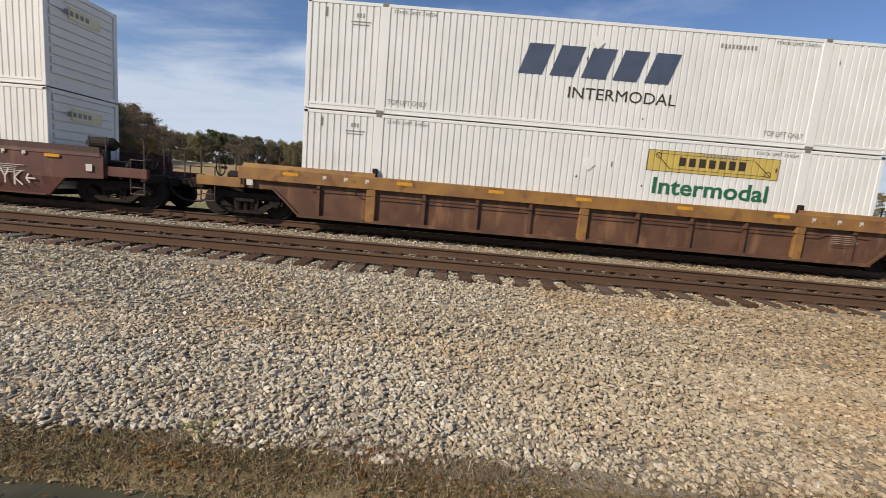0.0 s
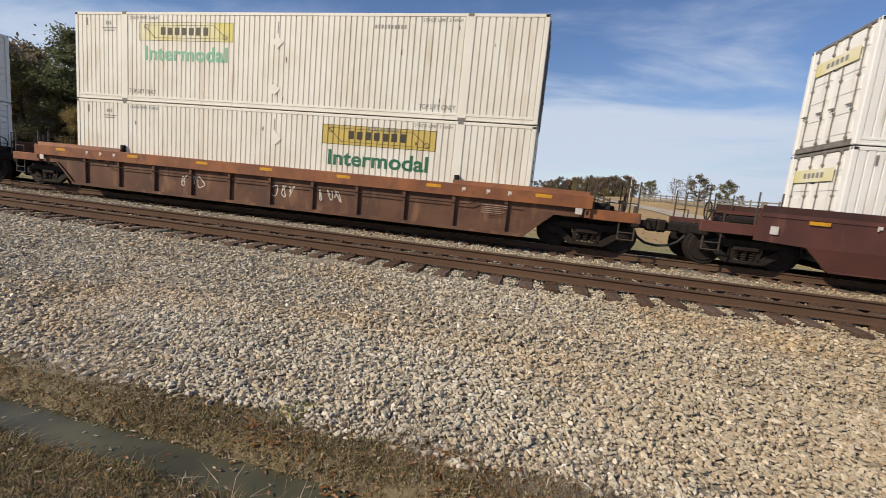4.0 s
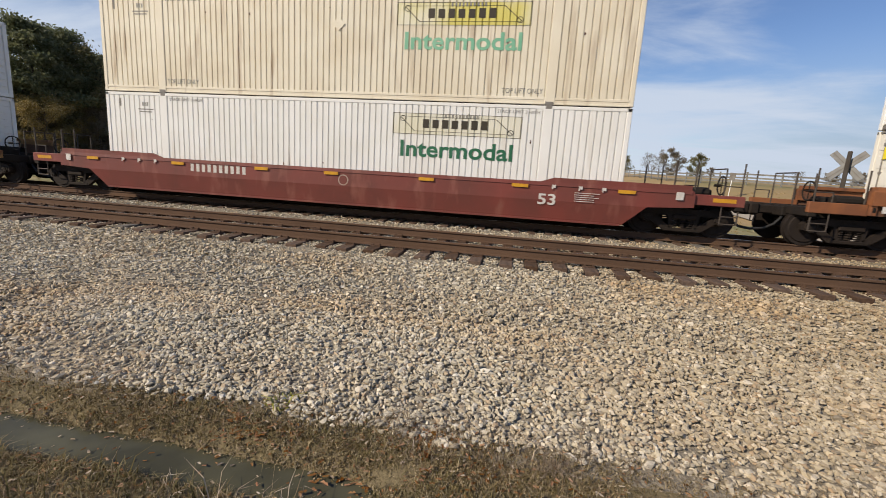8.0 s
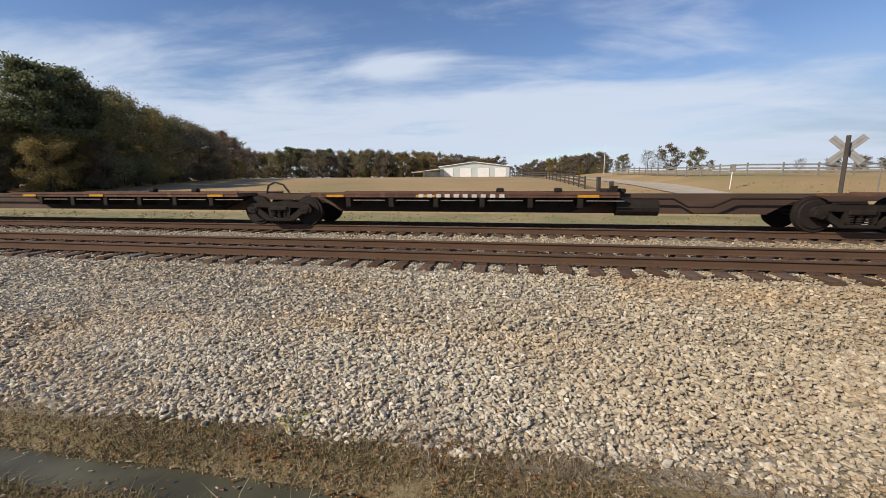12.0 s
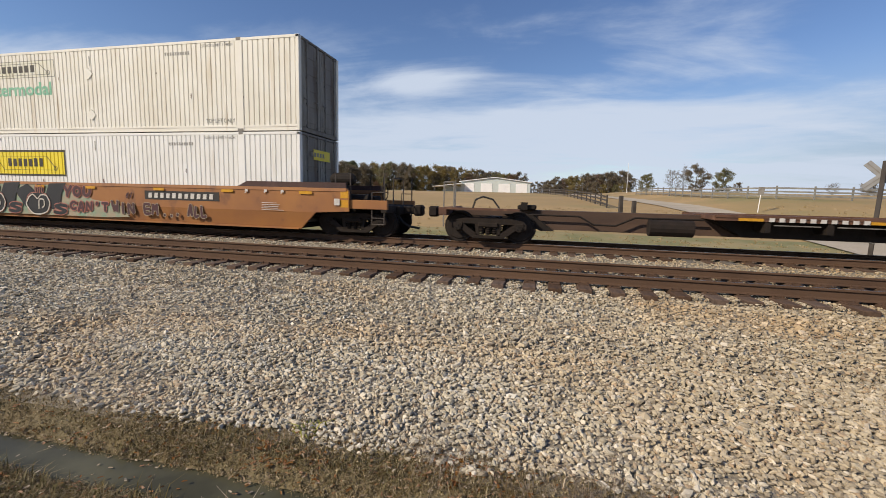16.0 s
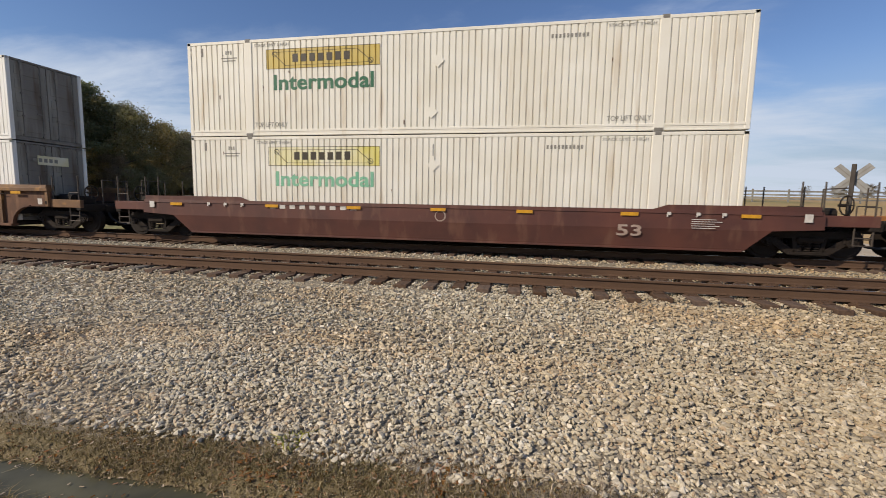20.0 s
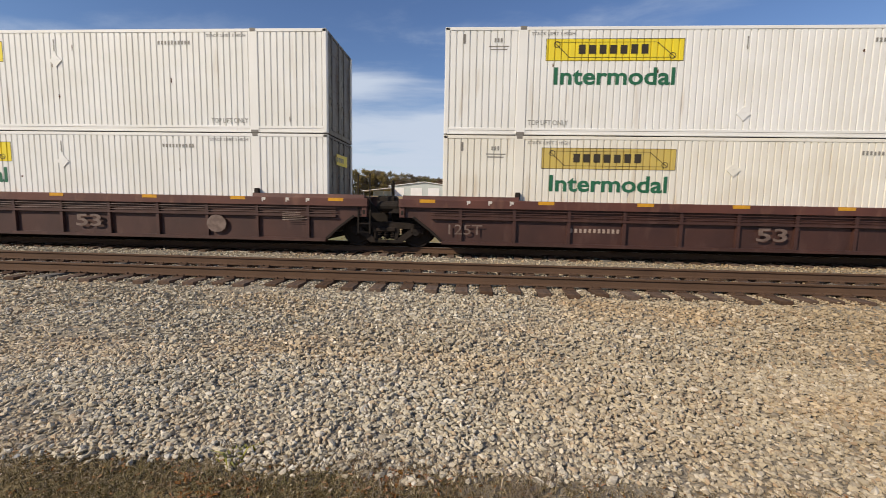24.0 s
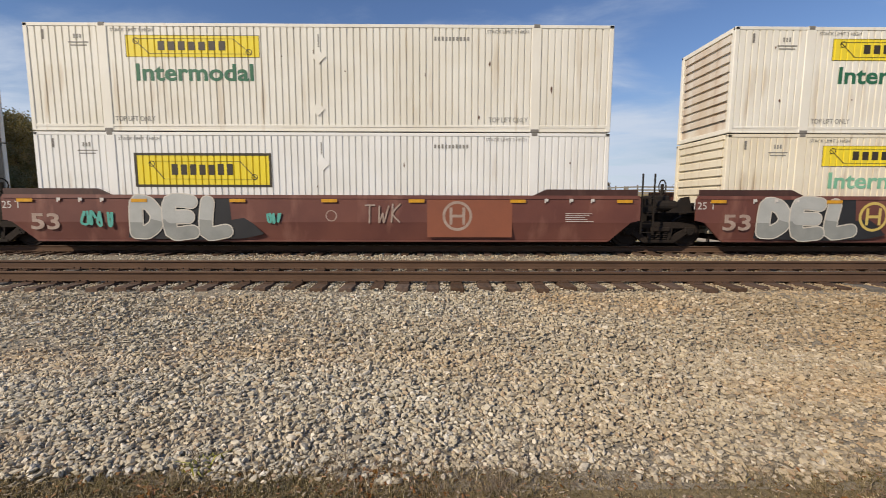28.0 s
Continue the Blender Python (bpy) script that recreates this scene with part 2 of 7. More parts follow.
reflector = mat("amber_reflector", (0.62, 0.31, 0.02), 0.35, second=(0.45, 0.22, 0.02), scale=8, bump=0.0)
white_mark = mat("white_stencil_paint", (0.62, 0.60, 0.56), 0.6, second=(0.42, 0.37, 0.33), scale=6, bump=0.0)
pale_mark = mat("faded_stencil_paint", (0.38, 0.30, 0.25), 0.6, second=(0.27, 0.18, 0.14), scale=6, bump=0.0)
black_mark = mat("black_stencil_paint", (0.025, 0.022, 0.02), 0.6, scale=6, bump=0.0)
spray_white = mat("white_spray_paint", (0.60, 0.57, 0.50), 0.6, second=(0.46, 0.41, 0.34), scale=2.5, bump=0.0)
spray_grey = mat("grey_spray_paint", (0.27, 0.28, 0.26), 0.5, second=(0.20, 0.21, 0.20), scale=2.5, bump=0.0)
spray_cream = mat("greyish_cream_spray_paint", (0.50, 0.475, 0.41), 0.55, second=(0.36, 0.34, 0.29), scale=3.5, amount=0.8, bump=0.0)
ghost_mark = mat("ghostly_stencil_paint", (0.20, 0.145, 0.12), 0.6, second=(0.12, 0.08, 0.065), scale=6, amount=0.8, bump=0.0)
spray_silver = mat("silver_spray_paint", (0.42, 0.43, 0.41), 0.5, second=(0.34, 0.35, 0.33), scale=2.5, bump=0.0)
spray_taupe = mat("taupe_spray_paint", (0.17, 0.14, 0.11), 0.6, second=(0.12, 0.10, 0.085), scale=2.5, bump=0.0)
spray_black = mat("black_spray_paint", (0.022, 0.022, 0.024), 0.5, scale=2.5, bump=0.0)
spray_mint = mat("mint_spray_paint", (0.21, 0.30, 0.21), 0.5, second=(0.36, 0.29, 0.20), amount=0.9, scale=2.5, bump=0.0)
spray_pink = mat("salmon_spray_paint", (0.42, 0.16, 0.12), 0.5, scale=2.5, bump=0.0)
spray_violet = mat("dusty_violet_spray_paint", (0.165, 0.15, 0.165), 0.5, second=(0.12, 0.105, 0.12), scale=2.5, bump=0.0)
spray_teal = mat("teal_spray_paint", (0.07, 0.33, 0.27), 0.5, second=(0.12, 0.38, 0.32), scale=2.5, bump=0.0)
fresh_red = mat("faded_fresh_red_paint", (0.25, 0.085, 0.045), 0.55, second=(0.20, 0.07, 0.04), scale=1.4, bump=0.05)
post_steel = mat("dull_grey_brown_steel", (0.070, 0.055, 0.044), 0.7, second=(0.040, 0.032, 0.026), scale=5)
rubber = mat("black_rubber", (0.02, 0.02, 0.02), 0.7, bump=0.0)


# ---- mesh helpers ----
class Geo:
    """Gathers vertices and faces for one mesh."""

    def __init__(self):
        self.v, self.f = [], []

    def add(self, vs, fs):
        n = len(self.v)
        self.v += [tuple(p) for p in vs]
        self.f += [tuple(i + n for i in f) for f in fs]
        return self

    def box(self, x0, x1, y0, y1, z0, z1, c=0.0):
        if x1 < x0:
            x0, x1 = x1, x0
        c = min(c, (x1 - x0) / 2.1, (y1 - y0) / 2.1, (z1 - z0) / 2.1)
        if c <= 0:
            vs = [(x, y, z) for x in (x0, x1) for y in (y0, y1) for z in (z0, z1)]
            return self.add(vs, [(0, 1, 3, 2), (4, 6, 7, 5), (0, 4, 5, 1), (2, 3, 7, 6), (0, 2, 6, 4), (1, 5, 7, 3)])
        # a box with its long edges cut off
        ring = [(x0 + c, z0), (x1 - c, z0), (x1, z0 + c), (x1, z1 - c), (x1 - c, z1), (x0 + c, z1), (x0, z1 - c), (x0, z0 + c)]
        inner = [(x0 + 2 * c if a < (x0 + x1) / 2 else x1 - 2 * c, b) for a, b in ring]
        inner = [(min(max(a, x0 + c), x1 - c), min(max(b, z0 + c), z1 - c)) for a, b in ring]
        vs = [(a, y0, b) for a, b in inner] + [(a, y0 + c, b) for a, b in ring] + [(a, y1 - c, b) for a, b in ring] + [(a, y1, b) for a, b in inner]
        fs = [tuple(range(7, -1, -1))[::-1], tuple(range(24, 32))[::-1]]
        for k in range(3):
            for i in range(8):
                j = (i + 1) % 8
                fs.append((8 * k + i, 8 * k + 8 + i, 8 * k + 8 + j, 8 * k + j))
        return self.add(vs, fs)

    def slab(self, poly, y0, y1):
        """A plate with the outline poly in x and z, from y0 to y1."""
        n = len(poly)
        vs = [(x, y0, z) for x, z in poly] + [(x, y1, z) for x, z in poly]
        fs = [tuple(range(n)), tuple(range(2 * n - 1, n - 1, -1))] + [(i, n + i, n + (i + 1) % n, (i + 1) % n) for i in range(n)]
        return self.add(vs, fs)

    def bar(self, poly, x0, x1):
        """A bar along x with the section poly in y and z."""
        n = len(poly)
        vs = [(x0, y, z) for y, z in poly] + [(x1, y, z) for y, z in poly]
        fs = [tuple(range(n)), tuple(range(2 * n - 1, n - 1, -1))] + [(i, n + i, n + (i + 1) % n, (i + 1) % n) for i in range(n)]
        return self.add(vs, fs)

    def cyl(self, a, b, r, n=10, r2=None):
        a, b = Vector(a), Vector(b)
        q = (b - a).to_track_quat("Z", "Y")
        r2 = r if r2 is None else r2
        vs = []
        for p, rr in ((a, r), (b, r2)):
            vs += [p + q @ Vector((rr * math.cos(2 * math.pi * i / n), rr * math.sin(2 * math.pi * i / n), 0)) for i in range(n)]
        fs = [tuple(range(n))[::-1], tuple(range(n, 2 * n))] + [(i, (i + 1) % n, n + (i + 1) % n, n + i) for i in range(n)]
        return self.add(vs, fs)

    def tube(self, path, r, n=7):
        for a, b in zip(path, path[1:]):
            self.cyl(a, b, r, n)
        return self

    def mesh(self, name, material=None, smooth=False):
        me = bpy.data.meshes.new(name)
        me.from_pydata(self.v, [], self.f)
        bm = bmesh.new()
        bm.from_mesh(me)
        bmesh.ops.recalc_face_normals(bm, faces=bm.faces)
        bm.to_mesh(me)
        bm.free()
        if smooth:
            me.polygons.foreach_set("use_smooth", [True] * len(me.polygons))
        if material:
            me.materials.append(material)
        return me


def part(name, geo, material, parent, label="", m=None):
    me = geo.mesh(name, material) if isinstance(geo, Geo) else geo
    if not me.materials and material:
        me.materials.append(material)
    ob = new(name, me)
    ob.parent = parent
    if m is not None:
        ob.matrix_basis = m
    if label:
        ob["label"] = label
    return ob


def thing(name, label, category, group="", kind="", m=None):
    ob = new(name)
    if m is not None:
        ob.matrix_basis = m
    return tagged(ob, label, category, group, kind)


TEXTS = {}


def letters(text, height, width, material, bold=0.0):
    """A flat mesh of the built-in font: lower left at the origin, in x and z, facing -y."""
    key = (text, height, width, material.name, bold)
    if key not in TEXTS:
        cu = bpy.data.curves.new("letters", "FONT")
        cu.body, cu.size, cu.extrude, cu.offset, cu.resolution_u = text, 1.0, 0.002, bold, 3
        ob = bpy.data.objects.new("letters", cu)
        me = bpy.data.meshes.new_from_object(ob)
        bpy.data.objects.remove(ob)
        co = np.empty(len(me.vertices) * 3)
        me.vertices.foreach_get("co", co)
        co = co.reshape(-1, 3)
        lo, hi = co.min(0), co.max(0)
        out = np.empty_like(co)
        out[:, 0] = (co[:, 0] - lo[0]) / (hi[0] - lo[0]) * width
        out[:, 2] = (co[:, 1] - lo[1]) / (hi[1] - lo[1]) * height
        out[:, 1] = -co[:, 2]
        me.vertices.foreach_set("co", out.ravel())
        me.materials.clear()
        me.materials.append(material)
        TEXTS[key] = me
    return TEXTS[key]


def bars(x0, x1, z0, z1, y, n, rng, gap=0.45, slant=0.0):
    """Plain upright bars in a row, where writing cannot be read or is not to be."""
    g = Geo()
    w = (x1 - x0) / n
    for i in range(n):
        a, b = x0 + i * w, x0 + (i + 1 - gap) * w
        t = z1 - (z1 - z0) * rng.uniform(0, 0.12)
        s = slant * (t - z0)
        g.slab([(a, z0), (b, z0), (b + s, t), (a + s, t)], y - 0.003, y)
    return g


# ---- the lie of the land ----
def step(a, b, x):
    u = min(max((x - a) / (b - a), 0.0), 1.0)
    return u * u * (3 - 2 * u)


PROFILE = [(-80, -0.35), (0.2, -0.42), (1.5, -0.53), (1.85, -0.60), (1.97, -0.68), (2.08, -0.80), (2.22, -0.80), (2.33, -0.68), (2.48, -0.60), (2.70, -0.565), (2.85, -0.56), (5.0, -0.43), (6.9, -0.315),
           (7.25, -0.295), (7.36, -0.232), (9.45, -0.232), (9.9, -0.29), (10.7, -0.33), (11.5, -0.29), (12.0, -0.245), (14.8, -0.245), (15.6, -0.40), (17.2, -0.95), (19.5, -0.85), (23, -0.60), (30, -0.15), (40, 0.45),
           (54, 1.15), (80, 2.25), (110, 3.15), (150, 3.95), (260, 4.6), (900, 6.0), (4000, 10.0)]


def ground_z(x, y):
    if 1.3 < y < 2.85:                # uneven banks
        y += 0.045 * noise.noise(Vector((x * 1.1, 3.7, 0))) * step(1.3, 1.6, y) * (1 - step(2.55, 2.85, y))
    for (a, za), (b, zb) in zip(PROFILE, PROFILE[1:]):
        if y <= b:
            z = za + (zb - za) * max(0.0, (y - a) / (b - a))
            break
    else:
        z = PROFILE[-1][1]
    if 1.6 < y < 2.5:                 # the ditch silts up beyond its wet end
        z = max(z, -0.88 + 0.28 * step(-1.3, -0.3, x))
    if y > 26:                        # a low rise beside the lane
        z += 0.2 * step(17, 42, x) * step(58, 150, y)
        z += 1.15 * step(15, 24, x) * step(30, 50, y) * (1 - 0.5 * step(80, 200, y))
    return z


TRACK_NEAR, TRACK_TRAIN = 8.60, 13.405


# ---- ground, tracks ----
grass_field = mat("dry_autumn_field", (0.44, 0.305, 0.145), 0.9, second=(0.33, 0.235, 0.105), scale=0.05, amount=0.8, fine=1.3, fine_amount=0.45, bump=0.6, bump_scale=9, stain=(0.23, 0.20, 0.085), stain_scale=0.06, stain_lo=0.52, stain_hi=0.68)
ballast_base = mat("crushed_stone_bed", (0.34, 0.295, 0.22), 0.95, second=(0.22, 0.19, 0.14), scale=30, amount=0.8, fine=90, fine_amount=0.6, bump=1.0, bump_scale=45)
def stone_mix(name):
    """Crushed stone: every stone takes its own hue, from dark grey to cream, with rusty stains in bands along the track."""
    m = mat(name, (0.5, 0.5, 0.5), 0.9, bump=0.25, bump_scale=70)
    nt = m.node_tree
    N, K = nt.nodes.new, nt.links.new
    p = nt.nodes["Principled BSDF"]
    ramp = N("ShaderNodeValToRGB")
    ramp.color_ramp.interpolation = "CONSTANT"
    hues = [(0.00, (0.352, 0.308, 0.231)), (0.10, (0.408, 0.364, 0.275)), (0.27, (0.448, 0.405, 0.316)), (0.42, (0.497, 0.437, 0.319)), (0.56, (0.525, 0.480, 0.379)), (0.70, (0.566, 0.500, 0.371)), (0.80, (0.421, 0.332, 0.228)), (0.88, (0.608, 0.557, 0.453)), (0.96, (0.690, 0.648, 0.548))]
    for i, (at, c) in enumerate(hues):
        e = ramp.color_ramp.elements[i] if i < 2 else ramp.color_ramp.elements.new(at)
        e.position, e.color = at, (*c, 1)
    K(N("ShaderNodeNewGeometry").outputs["Random Per Island"], ramp.inputs[0])
    co = N("ShaderNodeTexCoord")

    def layer(scale, stretch, lo, hi, top, under, colour, kind):
        mp, nz, mr, mx = N("ShaderNodeMapping"), N("ShaderNodeTexNoise"), N("ShaderNodeMapRange"), N("ShaderNodeMix")
        K(co.outputs["Object"], mp.inputs[0])
        mp.inputs["Scale"].default_value = stretch
        K(mp.outputs[0], nz.inputs["Vector"])
        nz.inputs["Scale"].default_value, nz.inputs["Detail"].default_value = scale, 6
        K(nz.outputs[0], mr.inputs[0])
        mr.inputs[1].default_value, mr.inputs[2].default_value, mr.inputs[4].default_value = lo, hi, top
        mx.data_type, mx.blend_type = "RGBA", kind
        K(mr.outputs[0], mx.inputs[0]), K(under, mx.inputs[6])
        mx.inputs[7].default_value = (*colour, 1)
        return mx.outputs[2]
    col = layer(0.55, (0.6, 1.5, 1), 0.48, 0.74, 0.60, ramp.outputs[0], (1.06, 0.82, 0.56), "MULTIPLY")
    col = layer(0.35, (0.5, 1.0, 1), 0.45, 0.70, 0.6, col, (0.86, 0.80, 0.72), "MULTIPLY")
    col = layer(55, (1, 1, 1), 0.42, 0.62, 0.3, col, (0.72, 0.68, 0.62), "MULTIPLY")
    # more silt and rust towards the crossing
    sep, far, wash = N("ShaderNodeSeparateXYZ"), N("ShaderNodeMapRange"), N("ShaderNodeMix")
    K(co.outputs["Object"], sep.inputs[0]), K(sep.outputs[0], far.inputs[0])
    far.inputs[1].default_value, far.inputs[2].default_value, far.inputs[4].default_value = -0.5, 6.0, 1.0
    wash.data_type, wash.blend_type = "RGBA", "MULTIPLY"
    K(far.outputs[0], wash.inputs[0]), K(col, wash.inputs[6])
    wash.inputs[7].default_value = (0.75, 0.67, 0.57, 1)
    K(wash.outputs[2], p.inputs["Base Color"])
    return m


stone = stone_mix("crushed_granite")
verge = mat("grassy_sandy_verge", (0.30, 0.275, 0.175), 0.95, second=(0.20, 0.20, 0.10), scale=0.35, amount=0.8, fine=20, fine_amount=0.4, bump=0.6, bump_scale=25)
mud = mat("damp_bank_soil", (0.175, 0.14, 0.075), 0.95, second=(0.22, 0.175, 0.095), scale=4, amount=0.7, fine=40, fine_amount=0.5, bump=0.8, bump_scale=35)
mown = mat("short_olive_grass", (0.31, 0.26, 0.13), 0.95, second=(0.20, 0.20, 0.085), scale=0.5, amount=0.9, fine=9, fine_amount=0.4, bump=0.6, bump_scale=14)
tie_wood = mat("creosoted_wood", (0.112, 0.066, 0.040), 0.9, second=(0.060, 0.036, 0.024), scale=3, stretch=(3, 0.5, 3), amount=0.8, fine=45, bump=0.5, bump_scale=30, per_object=0.3)
tie_grey = mat("weathered_grey_wood", (0.15, 0.135, 0.115), 0.9, second=(0.09, 0.08, 0.07), scale=3, stretch=(3, 0.5, 3), bump=0.4, bump_scale=30)
water_mat = mat("murky_ditch_water", (0.120, 0.115, 0.072), 0.08, second=(0.060, 0.058, 0.036), scale=1.3, amount=0.9, fine=6, fine_amount=0.25, bump=0.04, bump_scale=7, spec=0.13)


def sheet(name, xs, ys, material_for, mats, label, wob=0.0, wfreq=0.3):
    g = np.array([[(x, y, ground_z(x, y) + (wob * noise.noise(Vector((x * wfreq, y * wfreq, 0))) if wob else 0.0)) for x in xs] for y in ys]).reshape(-1, 3)
    nx = len(xs)
    fs = [(j * nx + i, j * nx + i + 1, (j + 1) * nx + i + 1, (j + 1) * nx + i) for j in range(len(ys) - 1) for i in range(nx - 1)]
    me = bpy.data.meshes.new(name)
    me.from_pydata(g.tolist(), [], fs)
    for m in mats:
        me.materials.append(m)
    me.polygons.foreach_set("material_index", [material_for((xs[i] + xs[i + 1]) / 2, (ys[j] + ys[j + 1]) / 2) for j in range(len(ys) - 1) for i in range(nx - 1)])
    me.polygons.foreach_set("use_smooth", [True] * len(me.polygons))
    return tagged(new(name, me), label, "ground", kind="structure")


def ground_mat(x, y):
    if 2.62 < y < 16.4:
        return 1
    if 1.55 < y <= 2.62:
        return 2
    if 16.4 <= y < 20.2:
        return 3
    if 20.2 <= y < 26:
        return 4
    return 0 if y > 16 or y < -30 else 4 if y < 1.1 else 2


XS = [-4000, -1500, -700, -400, -250, -160, -110, -80, -60, -45, -34, -26, -20] + [-16 + 0.5 * i for i in range(53)] + [11, 13, 16, 19, 22, 25, 28, 32, 38, 46, 56, 70, 90, 120, 170, 260, 420, 800, 1600, 4000]
YS = [-80, -30, -12, -5, -3, -1, 0.2, 0.8, 1.2, 1.5, 1.65, 1.8, 1.9, 2.02, 2.12, 2.2, 2.28, 2.34, 2.45, 2.55, 2.7, 2.85, 3.4, 4.2, 5, 5.8, 6.5, 6.9, 7.3, 8.6, 9.9, 10.3, 10.7, 11.1, 11.5, 12, 13.4, 14.8, 15.2, 15.6, 16.4, 17.2, 18.3, 19.5, 21, 23,
      25, 27, 30, 33, 36, 40, 44, 49, 54, 62, 70, 80, 95, 110, 130, 150, 190, 260, 400, 900, 2000, 4000]
sheet("ground", XS, YS, ground_mat, [grass_field, ballast_base, mud, verge, mown], "dry grass field, stone track bed and muddy ditch bank", 0.03, 0.9)


def water():
    g = Geo()
    g.add([(-60, 1.2, -0.70), (1.2, 1.2, -0.70), (1.2, 2.8, -0.70), (-60, 2.8, -0.70)], [(0, 1, 2, 3)])
    tagged(new("water", g.mesh("water", water_mat)), "still murky water in the trackside ditch", "water", kind="structure")


water()


def tie_places(yc, first, count):
    """Where the ties of a track lie: x, y and turn of each."""
    rng = random.Random(int(yc * 10))
    return [(first + 0.495 * i + rng.uniform(-0.035, 0.035), yc + rng.uniform(-0.09, 0.07), rng.uniform(-1.6, 1.6)) for i in range(count)]


TIES = {TRACK_NEAR: tie_places(TRACK_NEAR, -29.86, 92), TRACK_TRAIN: tie_places(TRACK_TRAIN, -33.7, 108)}


def off_ties(c):
    """Which of the points c lie clear of the ties."""
    ok = np.ones(len(c), dtype=bool)
    for yc, ties in TIES.items():
        at = np.array(ties)
        k = np.abs(c[:, 0:1] - at[None, :, 0]).argmin(1)
        ok &= ~((np.abs(c[:, 0] - at[k, 0]) < 0.128) & (np.abs(c[:, 1] - at[k, 1]) < 1.31))
    return ok


def stones(name, label, areas, mats, seed):
    """Loose crushed stones: angular lumps strewn over patches of the bed. areas: x0, x1, y0, y1, count, size, lift, whether plain blocks."""
    rng = np.random.default_rng(seed)
    t = (1 + 5 ** 0.5) / 2
    base = np.array([(-1, t, 0), (1, t, 0), (-1, -t, 0), (1, -t, 0), (0, -1, t), (0, 1, t), (0, -1, -t), (0, 1, -t), (t, 0, -1), (t, 0, 1), (-t, 0, -1), (-t, 0, 1)]) / 1.9
    tri = np.array([(0, 11, 5), (0, 5, 1), (0, 1, 7), (0, 7, 10), (0, 10, 11), (1, 5, 9), (5, 11, 4), (11, 10, 2), (10, 7, 6), (7, 1, 8), (3, 9, 4), (3, 4, 2), (3, 2, 6), (3, 6, 8), (3, 8, 9), (4, 9, 5), (2, 4, 11), (6, 2, 10), (8, 6, 7), (9, 8, 1)])
    block = np.array([(-1, -1, -1), (1, -1, -1), (1, 1, -1), (-1, 1, -1), (-1, -1, 1), (1, -1, 1), (1, 1, 1), (-1, 1, 1)]) * 0.62
    faces = np.array([(4, 5, 6), (4, 6, 7), (0, 1, 5), (0, 5, 4), (1, 2, 6), (1, 6, 5), (2, 3, 7), (2, 7, 6), (3, 0, 4), (3, 4, 7)])
    vs, fs, n0 = [], [], 0
    for x0, x1, y0, y1, count, size, lift, coarse in areas:
        lump, skin = (block, faces) if coarse else (base, tri)
        nv = len(lump)
        c = np.column_stack([rng.uniform(x0, x1, count), rng.uniform(y0, y1, count)])
        if y1 > 7.0:
            c = c[off_ties(c)]
            count = len(c)
        if y0 < 2.8:                      # a ragged edge towards the bank
            edge = 2.66 + 0.06 * np.sin(c[:, 0] * 2.3) + 0.04 * np.sin(c[:, 0] * 6.1 + 1.0) + rng.normal(0, 0.035, count)
            c[:, 1] = np.where(c[:, 1] < edge, edge + rng.exponential(0.12, count), c[:, 1])
        z = np.interp(c[:, 1], [p[0] for p in PROFILE], [p[1] for p in PROFILE]) + rng.uniform(-0.55, 0.62, count) * size * lift
        r = size * rng.lognormal(-0.06, 0.24, count) * 0.5
        shape = lump[None] * rng.uniform(0.60, 1.25, (count, nv, 1)) * (1 + 0.16 * rng.standard_normal((count, nv, 3)))
        shape = shape * np.stack([rng.uniform(0.95, 1.55, count), rng.uniform(0.60, 1.05, count), rng.uniform(0.45, 0.85, count)], 1)[:, None, :]
        a, b = rng.uniform(0, 6.283, count), rng.normal(0, 0.75, count)
        ca, sa, cb, sb = np.cos(a), np.sin(a), np.cos(b), np.sin(b)
        zero, one = 0 * a, 0 * a + 1
        rz = np.stack([np.stack([ca, -sa, zero], 1), np.stack([sa, ca, zero], 1), np.stack([zero, zero, one], 1)], 1)
        rx = np.stack([np.stack([one, zero, zero], 1), np.stack([zero, cb, -sb], 1), np.stack([zero, sb, cb], 1)], 1)
        p = np.einsum("nij,njk,nvk->nvi", rz, rx, shape) * r[:, None, None]
        p += np.column_stack([c, z])[:, None, :]
        vs.append(p.reshape(-1, 3))
        fs.append((skin[None] + (n0 + nv * np.arange(count))[:, None, None]).reshape(-1, 3))
        n0 += nv * count
    v, f = np.concatenate(vs), np.concatenate(fs)
    me = bpy.data.meshes.new(name)
    me.vertices.add(len(v)), me.loops.add(f.size), me.polygons.add(len(f))
    me.vertices.foreach_set("co", v.ravel().astype(np.float32))
    me.loops.foreach_set("vertex_index", f.ravel().astype(np.int32))
    me.polygons.foreach_set("loop_start", np.arange(0, f.size, 3, dtype=np.int32))
    me.polygons.foreach_set("use_smooth", np.zeros(len(f), dtype=bool))
    me.update(calc_edges=True)
    for m in mats:
        me.materials.append(m)
    return tagged(new(name, me), label, "gravel", kind="stuff")


